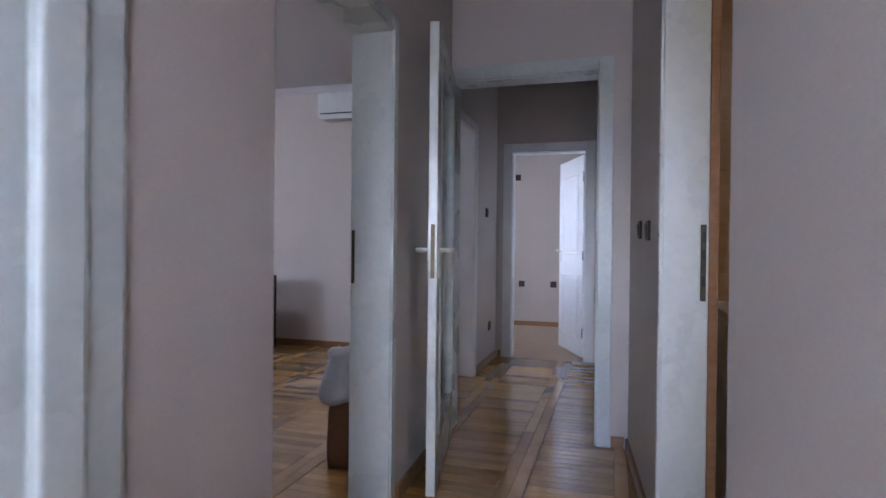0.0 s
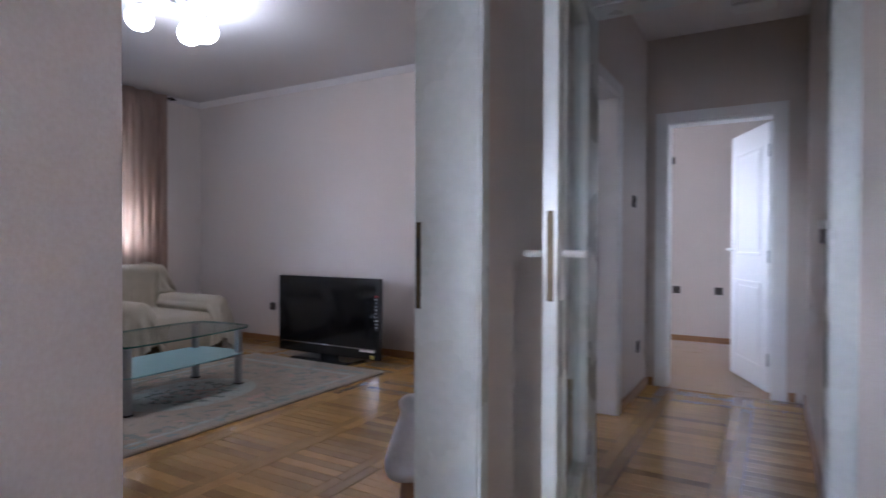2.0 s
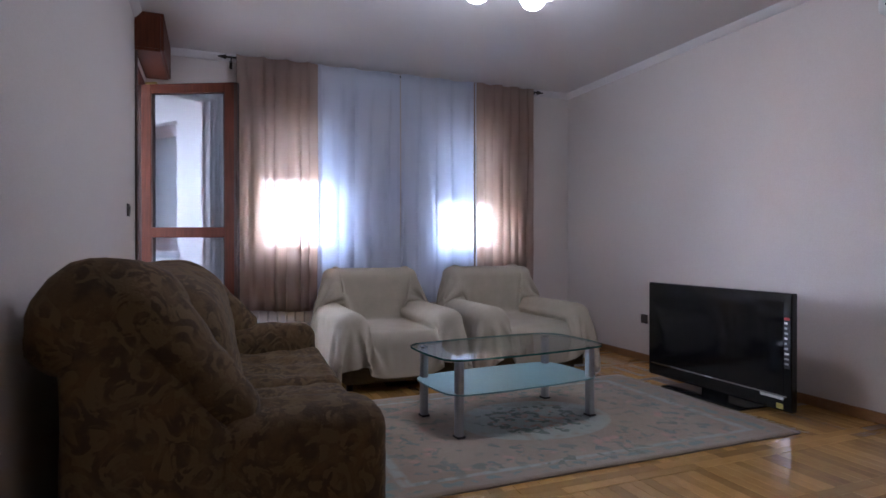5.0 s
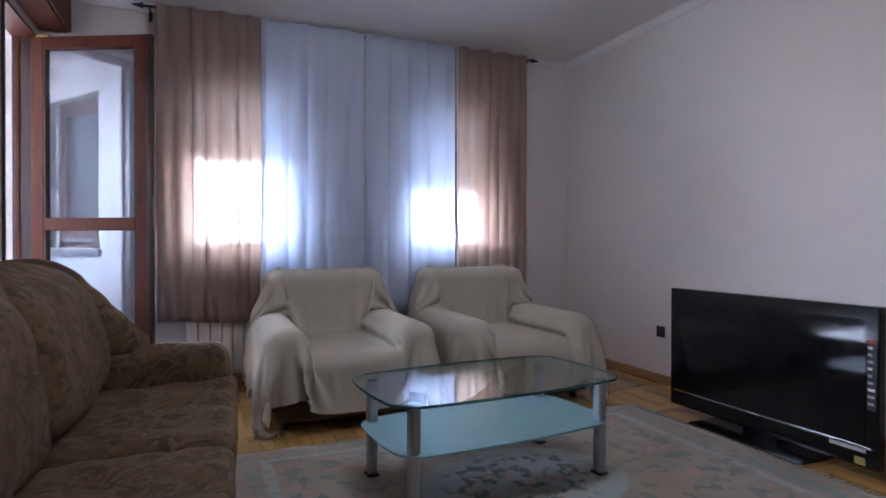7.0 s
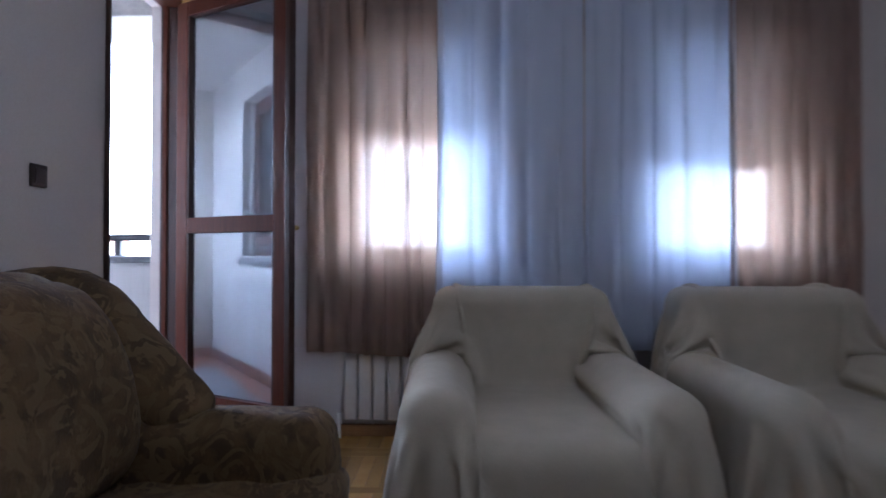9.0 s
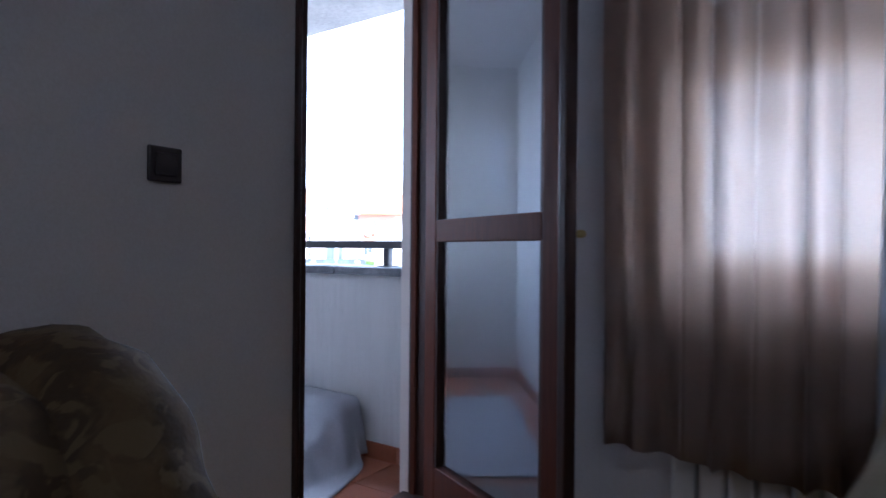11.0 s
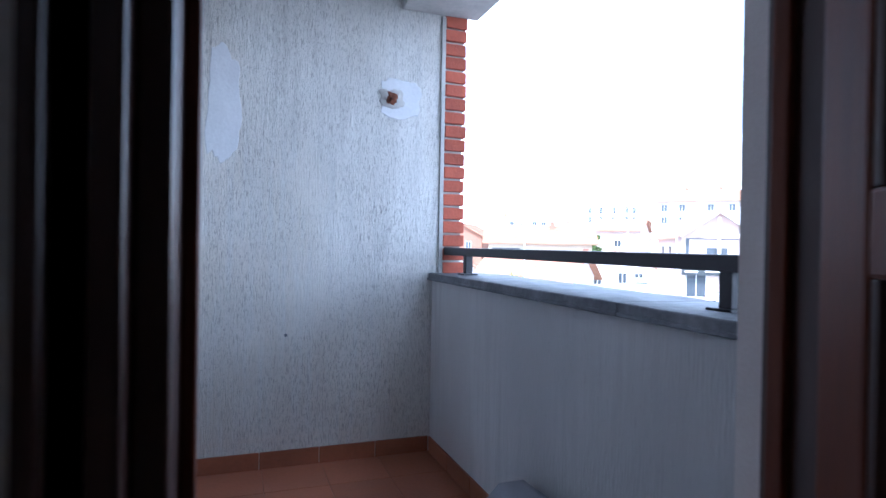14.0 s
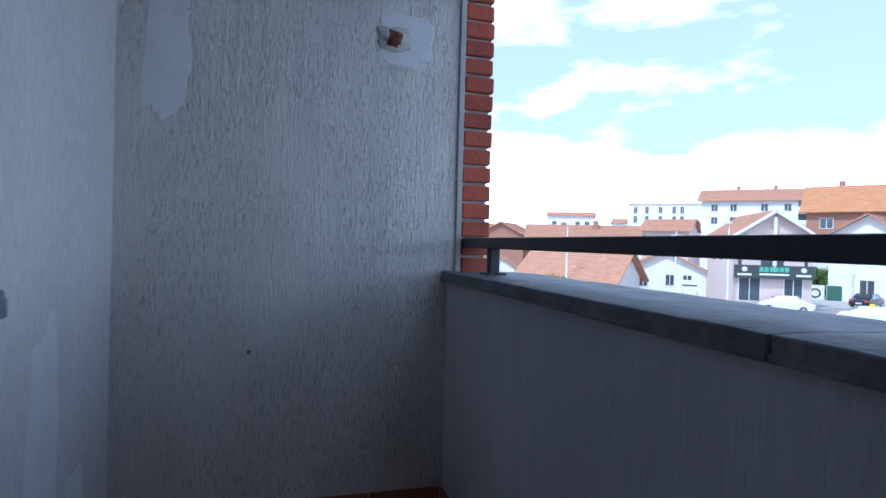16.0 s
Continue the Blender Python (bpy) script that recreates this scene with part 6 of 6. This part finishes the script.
balcony(b, -3.6, -1.0, 4.5, 4.5, 1.6)
house((-69.5, -46.2), 24, 4.5, 3.6, 3.2, 5.4, "x", M_RENDER, M_ROOF, [("f", -1.5, 0.2, 1.2, 1.3), ("f", 1.5, 0.2, 1.2, 1.3), ("f", 0, -3, 1.4, 1.5)], "white gabled house with clay roof", 0.8, [(1.5, 1.5, 3.5, 5.8)])
house((-50.2, -57.8), 55, 5.0, 4.6, -1.25, 0.95, "x", M_RENDER, M_ROOF, [("f", -2.2, -3.1, 1.0, 1.3), ("f", 0.6, -2.9, 1.0, 1.3), ("f", 2.4, -2.9, 1.0, 1.3)], "white gabled cottage with a clay roof", 0.6, [(4.0, -3.6, -2, 1.1)])
house((-37.5, -55.0), 38, 4.2, 5.2, -1.95, 0.75, "y", M_RENDER, M_ROOF, [("f", 1.5, -3.6, 1.0, 1.2), ("f", -2.0, -3.6, 1.0, 1.2), ("l", 0.5, -3.4, 1.1, 1.3)], "low white house with a broad clay roof", 0.8)
b = house((-50.0, -77.0), 63, 4.5, 7.6, 2.1, 4.5, "y", M_CREAM, M_ROOF, [("f", u, -0.6, 1.2, 1.3) for u in (-5, -2, 2, 5)] + [("f", u, -3.4, 1.2, 1.3) for u in (-5, 0, 4)], "cream house with a long orange clay roof", 0.9, [(1, 2, 3, 5.2)])
balcony(b, -5.0, -1.3, 4.5, 4.5, 1.6)
house((-43.5, -90.5), 50, 4.0, 3.8, 3.0, 5.0, "x", M_HOUSEBRICK, M_ROOF, [("f", -1.5, 0.8, 1.0, 1.2), ("f", 1.5, 0.8, 1.0, 1.2)], "bare brick house with a clay roof", 0.6)
b = house((-132, -232), 60, 8, 10, 15.0, 17.0, "y", M_RENDER, M_ROOF, [("f", u, z, 2.0, 1.6) for u in (-7, -3, 3, 7) for z in (4, 7.5, 11)], "far white apartment block with a red roof", 0.8, category="apartment block")
house((-150, -215), 60, 7, 6, 12.0, 14.0, "y", M_RENDER, M_ROOF, [("f", u, z, 2.0, 1.6) for u in (-3, 3) for z in (5, 8.5)], "far white apartment block with a red roof", 0.8, category="apartment block")
house((-112, -139), 52, 8, 10, 13.6, 13.6, "y", M_RENDER, M_RENDER, [("f", u, z, 1.0, 2.0) for u in (-8, -5, -1.5, 2, 4) for z in (2, 5.2, 8.4, 11)], "white flat-roofed apartment block", 0.3, category="apartment block")
b = house((-124, -128), 48, 8, 6, 12.6, 12.6, "y", M_RENDER, M_RENDER, [("f", u, z, 1.2, 1.6) for u in (2, 4.5) for z in (2, 5.2, 8.4)], "white flat-roofed apartment block with loggias", 0.3, category="apartment block")
for z in (2, 5.2, 8.4):
    balcony(b, -2.5, z, 3.5, 8.0)
house((-75, -89), 40, 4, 4.0, 4.7, 6.7, "y", M_PINK, M_ROOF, [("f", 0, 1.5, 1.3, 1.3)], "pink house with a clay roof", 0.6)
house((-34.5, -71.0), 66, 3, 1.9, -1.6, -0.4, "x", M_RENDER, M_ROOF, [("f", 0, -3.4, 0.9, 1.2)], "small white outbuilding with a clay roof", 0.4)
house((-84, -68), 41, 4, 4.0, -0.4, 1.6, "y", M_HOUSEBRICK, M_ROOF, [("f", 0, -2.5, 1.2, 1.2)], "low brick outbuilding with a clay roof", 0.6)
rr = random.Random(11)
for k in range(34):
    a = radians(rr.uniform(208, 256))
    dist = rr.uniform(150, 420)
    x, y = dist * math.cos(a), dist * math.sin(a)
    e = rr.uniform(2, 7) + max(0, dist - 200) * 0.028
    house((x, y), rr.uniform(20, 70), rr.uniform(4, 6), rr.uniform(4, 8), e, e + rr.uniform(1.6, 2.6), rr.choice("xy"), rr.choice((M_RENDER, M_CREAM, M_PINK, M_HOUSEBRICK)), rr.choice((M_ROOF, M_ROOF2)), [("f", u, e - 2.2, 1.1, 1.3) for u in (-2, 2)], "distant house with a clay roof among others", 0.5)

# far ridge with woods
verts, faces = [], []
NA = 90
for i in range(NA + 1):
    a = radians(195 + 75 * i / NA)
    hgt = 16 + 9 * noise.noise(Vector((i * 0.11, 2, 0))) + 1.6 * noise.noise(Vector((i * 0.9, 5, 0)))
    for rad, z in ((520, GZ - 0.4), (560, hgt * 0.6), (640, hgt), (900, GZ - 0.4)):
        verts.append((rad * math.cos(a), rad * math.sin(a), z))
for i in range(NA):
    for k in range(3):
        faces.append((i * 4 + k, i * 4 + k + 1, i * 4 + k + 5, i * 4 + k + 4))
setting(new("backdrop_hill", mesh_from("backdrop_hill", verts, faces, M_HILL, True)), "low wooded hill beyond the town", "hill")


def leafy(name, at, sx, sy, sz, count, leaf, seed, label, category, trunk=0.0):
    """A bush or small tree: a forked stem and a crown of many small leaves in uneven clumps."""
    t = thing(name, label, category, "", at)
    rr = random.Random(seed)
    bm = bmesh.new()
    for k in range(6):
        a = k * math.tau / 6 + rr.uniform(-0.3, 0.3)
        rod((0, 0, trunk * 0.6), (sx * 0.4 * math.cos(a), sy * 0.4 * math.sin(a), trunk + sz * 0.5), 0.05, bm, 6, 0.015)
    rod((0, 0, 0), (0, 0, trunk + sz * 0.25 + 0.1), 0.12, bm, 8, 0.06)
    part("trunk", bm, M_BARK, t)
    clumps = [(Vector((rr.uniform(-0.8, 0.8) * sx, rr.uniform(-0.8, 0.8) * sy, trunk + sz * rr.uniform(0.15, 0.85))), rr.uniform(0.25, 0.5)) for _ in range(26)]
    verts, faces = [], []
    for _ in range(count):
        c, r = rr.choice(clumps)
        d = Vector((rr.gauss(0, 1), rr.gauss(0, 1), rr.gauss(0, 0.8)))
        p = c + d.normalized() * r * min(sx, sz) * rr.uniform(0.3, 1.0)
        n1 = Vector((rr.gauss(0, 1), rr.gauss(0, 1), rr.gauss(0, 1))).normalized() * leaf
        n2 = n1.cross(Vector((rr.gauss(0, 1), rr.gauss(0, 1), rr.gauss(0, 1)))).normalized() * leaf * 0.6
        k = len(verts)
        verts += [tuple(p - n1), tuple(p + n2), tuple(p + n1), tuple(p - n2)]
        faces.append((k, k + 1, k + 2, k + 3))
    cr = new("crown", mesh_from("crown", verts, faces, M_LEAF))
    cr.parent = t
    tagged(cr, "dense green leaves", kind="stuff")
    return t


for at, s, seed in (((-69.5, -52.5, GZ), (2.6, 2.6, 2.6), 1), ((-66.5, -48.9, GZ), (2.6, 2.4, 2.9), 2), ((-71.5, -55.0, GZ), (2.2, 2.2, 2.4), 3), ((-68.0, -45.3, GZ), (1.6, 1.6, 2.2), 4)):
    leafy("bush", at, *s, 5200, 0.13, seed, "rounded green bush beside the yard fence", "bush", 0.5)
leafy("tree", (-65.2, -86.0, GZ), 2.2, 2.2, 3.4, 4200, 0.16, 9, "green tree rising behind the roofs", "tree", 4.6)
leafy("tree", (-28.6, -43.5, GZ), 1.5, 1.5, 2.0, 2600, 0.09, 12, "thin dark green tree by the low house", "tree", 0.8)


def car(at, yaw, paint, label, taxi=False):
    t = thing("car", label, "car", "parked cars", at, yaw)
    prof = [(-2.1, 0.35), (-2.15, 0.75), (-1.9, 0.92), (-1.35, 1.0), (-0.75, 1.42), (0.75, 1.45), (1.35, 1.02), (2.0, 0.88), (2.15, 0.6), (2.1, 0.35)]
    bm = bmesh.new()
    rows = []
    for y, kx, kz in ((-0.85, 0.97, 0.97), (-0.78, 1, 1), (0.78, 1, 1), (0.85, 0.97, 0.97)):
        rows.append([bm.verts.new((x * kx, y * (0.82 if z > 1.1 else 1), z * kz + 0.0)) for x, z in prof])
    for a, b2 in zip(rows, rows[1:]):
        for i in range(len(prof)):
            k = (i + 1) % len(prof)
            bm.faces.new((a[i], a[k], b2[k], b2[i]))
    bm.faces.new(rows[0][::-1])
    bm.faces.new(rows[-1])
    part("body", bm, paint, t)
    for s in (-1, 1):
        part("side_window", bx((-0.95, s * 0.70 - 0.02, 1.02), (1.0, s * 0.70 + 0.02, 1.34), 0.01, m=None), M_PANE, t)
        for x in (-1.3, 1.3):
            wh = part("wheel", rod((x, s * 0.70, 0.31), (x, s * 0.88, 0.31), 0.31, n=20), M_RUBBER, t)
            part("rim", rod((x, s * 0.86, 0.31), (x, s * 0.89, 0.31), 0.19, n=16), M_METAL, wh)
        part("headlight", bx((2.02, s * 0.6 - 0.18, 0.62), (2.14, s * 0.6 + 0.18, 0.78), 0.02), M_FRAME, t)
        part("tail_light", bx((-2.16, s * 0.62 - 0.15, 0.68), (-2.06, s * 0.62 + 0.15, 0.86), 0.02), M_RED, t)
    part("windscreen", bx((1.02, -0.62, 1.08), (1.08, 0.62, 1.38), 0.01, m=None), M_PANE, t)
    part("rear_window", bx((-1.10, -0.62, 1.08), (-1.03, 0.62, 1.36), 0.01), M_PANE, t)
    part("number_plate", bx((-2.17, -0.26, 0.5), (-2.14, 0.26, 0.62)), M_FRAME, t)
    if taxi:
        part("roof_sign", bx((-0.15, -0.35, 1.45), (0.15, 0.35, 1.62), 0.03), M_AMBER, t, "yellow roof sign")
    return t


car((-61.4, -41.3, GZ), 200, M_CARBLACK, "black hatchback parked at the kerb")
car((-48.8, -38.8, GZ), 130, M_CARWHITE, "white saloon parked before the shop")
car((-47.5, -30.2, GZ), 125, M_CARWHITE, "white taxi with a yellow roof sign", True)
car((-70.5, -43.0, GZ), 150, M_CARWHITE, "white car parked by the gabled house")

# kerbs, poles, fence and signs
setting(part("pavement", bx((-75, -60, GZ), (-44.5, -40.2, GZ + 0.14), 0.02, m=None), M_PAVE), "pale concrete pavement with a kerb", "pavement")


def pole(at, h, lamp_arm, label):
    t = thing("street_lamp" if lamp_arm else "utility_pole", label, "street lamp" if lamp_arm else "pole", "", at)
    part("post", rod((0, 0, 0), (0, 0, h), 0.11, n=10, r2=0.06), M_FRAME, t)
    if lamp_arm:
        part("arm", tube([(0, 0, h - 0.1), (0.3, 0.3, h + 0.25), (0.9, 0.9, h + 0.35)], 0.04), M_FRAME, t)
        part("lamp_head", bx((0.8, 0.8, h + 0.25), (1.3, 1.3, h + 0.4), 0.05), M_FRAME, t)
    else:
        part("crossbar", bx((-0.6, -0.05, h - 0.5), (0.6, 0.05, h - 0.35)), M_FRAME, t)
    return t


pole((-63.4, -44.7, GZ), 5.2, False, "white painted pole beside the yard")
pole((-44.7, -41.3, GZ), 7.4, True, "white street lamp before the shop")
pole((-33.9, -51.4, GZ), 7.4, True, "white street lamp before the low houses")
pole((-40.9, -43.6, GZ), 7.0, False, "white utility pole at the street")

t = thing("yard_gate", "green sheet metal gate beside a picture board", "gate", "", (-64.3, -46.7, GZ), 39)
part("sheet", bx((-0.04, -1.0, 0.1), (0.04, 1.0, 1.75), 0.01), M_GREENGATE, t)
part("post", bx((-0.06, 1.0, 0), (0.06, 1.12, 1.9)), M_METAL, t)
part("post", bx((-0.06, -1.12, 0), (0.06, -1.0, 1.9)), M_METAL, t)
t = thing("picture_board", "white board with a dark wheel picture", "sign board", "", (-63.0, -48.5, GZ), 40)
part("board", bx((-0.03, -0.95, 0.15), (0.03, 0.95, 1.75), 0.01), M_FRAME, t)
part("wheel_shape", rod((0.031, 0.1, 0.85), (0.045, 0.1, 0.85), 0.55, n=24), M_RUBBER, t)
part("rim_shape", rod((0.046, 0.1, 0.85), (0.055, 0.1, 0.85), 0.36, n=20), M_FRAME, t)
for nm, at, w, z0, z1, m1, yaw in (("blue_sign", (-33.8, -45.7), 2.0, -2.64, -2.22, M_BLUE, 59), ("yellow_sign", (-37.3, -43.4), 1.6, -2.95, -2.6, M_AMBER, 55), ("street_sign", (-41.1, -41.8), 1.7, -2.5, -1.54, M_FRAME, 51)):
    t = thing(nm, "small advertising sign board on two posts by the street", "sign", "street signs", (*at, 0), yaw)
    part("board", bx((-0.03, -w / 2, z0), (0.03, w / 2, z1), 0.005), m1, t)
    part("lettering_bar", bx((0.031, -w * 0.4, (z0 + z1) / 2 - 0.07), (0.04, w * 0.35, (z0 + z1) / 2 + 0.07)), M_SIGN if m1 is not M_BLUE else M_FRAME, t)
    for u in (-w * 0.35, w * 0.35):
        part("post", rod((0, u, GZ), (0, u, z0 + 0.1), 0.04), M_METAL, t)
t = thing("yard_fence", "wire fence on slim posts before the yard", "fence")
for k in range(8):
    f = k / 7
    p = Vector((-56.5, -45.5, GZ)).lerp(Vector((-62.2, -49.0, GZ)), f)
    part("post", rod(p, p + Vector((0, 0, 1.6)), 0.035, n=6), M_METAL, t)
for z in (0.3, 0.8, 1.3, 1.55):
    part("wire", rod((-56.5, -45.5, GZ + z), (-62.2, -49.0, GZ + z), 0.012, n=5), M_METAL, t)

# ---------------------------------------------------------------- pieces: bricks, floor tiles, parquet
def brick_mesh(name, size, material, bevel, seed):
    bm = bx((-size[0] / 2, -size[1] / 2, -size[2] / 2), (size[0] / 2, size[1] / 2, size[2] / 2), bevel, segments=1)
    for v in bm.verts:
        v.co += Vector((1, 1, 1)) * 0.003 * noise.noise(v.co * 30 + Vector((seed, seed, 0)))
    me = bpy.data.meshes.new(name)
    bm.to_mesh(me)
    bm.free()
    me.materials.append(material)
    return me


pier = setting(part("wall_brick_pier", bx((-6.478, -1.05, -4.1), (-6.368, -0.810, 3.0)), M_MORTAR), "red facing brick edge of the facade with pale mortar", "brick pier")
bricks = [brick_mesh("brick", (0.126, 0.25, 0.064), M_BRICK, 0.004, s) for s in (1, 4, 8)]
rr = random.Random(3)
for k in range(24):
    z = 0.99 + 0.0772 * k + 0.034
    ob = new("brick", bricks[k % 3])
    ob.parent = pier
    ob.location = (-6.4315 + rr.uniform(-0.003, 0.003), -0.918 + rr.uniform(-0.003, 0.004), z)
    ob.rotation_euler = (0, 0, radians(rr.choice((0, 180)) + rr.uniform(-0.6, 0.6)))

floor_b = bpy.data.objects["floor_balcony"]
tile_me = bpy.data.meshes.new("tile")
bm = bx((-0.149, -0.149, -0.012), (0.149, 0.149, 0.0), 0.001, segments=1)
bm.to_mesh(tile_me)
bm.free()
tile_me.materials.append(M_TERRACOTTA)
for i in range(4):
    for j in range(8):
        x0, y0 = -6.31 + 0.30 * i, -0.80 + 0.30 * j
        ob = new("tile", tile_me)
        ob.parent = floor_b
        ob.location = (x0 + 0.15, y0 + 0.15, 0.0)
ob = None

# bathroom wall tiles on the far wall
bath = bpy.data.objects["wall_bath_far"]
bt = bpy.data.meshes.new("tile")
bm = bx((-0.1655, -0.006, -0.1195), (0.1655, 0.006, 0.1195), 0.0012, segments=1)
bm.to_mesh(bt)
bm.free()
bt.materials.append(M_BATHTILE)
for i in range(4):
    for j in range(11):
        ob = new("tile", bt)
        ob.parent = bath
        ob.location = (0.75 + 0.332 * i, 3.5535, 0.12 + 0.24 * j)

# parquet: lanes of cross-laid strips divided by pairs of long strips
cross_me, long_me = bpy.data.meshes.new("plank"), bpy.data.meshes.new("plank")
for me, a, b in ((cross_me, (-0.1885, -0.0305, -0.006), (0.1885, 0.0305, 0.0)), (long_me, (-0.0305, -0.1885, -0.006), (0.0305, 0.1885, 0.0))):
    bm = bx(a, b, 0.0012, segments=1)
    bm.to_mesh(me)
    bm.free()
    me.materials.append(M_OAK)
strips = []
lane = -6.10
while lane < 0.75:
    y = -2.5
    k = 0
    while y < 6.10:
        strips.append((lane + 0.19, y, 0))
        y += 0.0622
    for c in (0, 1):
        y = -2.5 + 0.19 * c
        while y < 6.0:
            strips.append((lane + 0.41 + 0.0622 * c, y + 0.19, 1))
            y += 0.3786
    lane += 0.5044


def inside(x, y, kind):
    hx2, hy2 = (0.19, 0.031) if kind == 0 else (0.031, 0.19)
    if y + hy2 > 6.125:
        return False
    if y > 1.84:
        return -5.93 < x + hx2 and x - hx2 < (0.43 if y < 3.8 else 0.21)
    return -0.9 < x and x - hx2 < 0.43 and y > -1.2


strips = [s for s in strips if inside(*s)]
strips.sort(key=lambda s: abs(s[0] + 1.0) * 0.9 + max(0, s[1] - 4.6) * 1.2 + max(0, 2.4 - s[1]) * 0.8 + (3 if s[0] < -2.6 else 0))
floor_ob = bpy.data.objects["floor"]
for x, y, kind in strips[:300]:
    ob = new("plank", (cross_me, long_me)[kind])
    ob.parent = floor_ob
    ob.location = (x, y, 0)
verts, faces = [], []
for x, y, kind in strips[300:]:
    me = (cross_me, long_me)[kind]
    k = len(verts)
    verts += [(v.co.x + x, v.co.y + y, v.co.z) for v in me.vertices]
    faces += [[k + i for i in p.vertices] for p in me.polygons]
rest = new("planks", mesh_from("planks", verts, faces, M_OAK))
rest.parent = floor_ob
tagged(rest, "varnished oak parquet strips", kind="stuff")
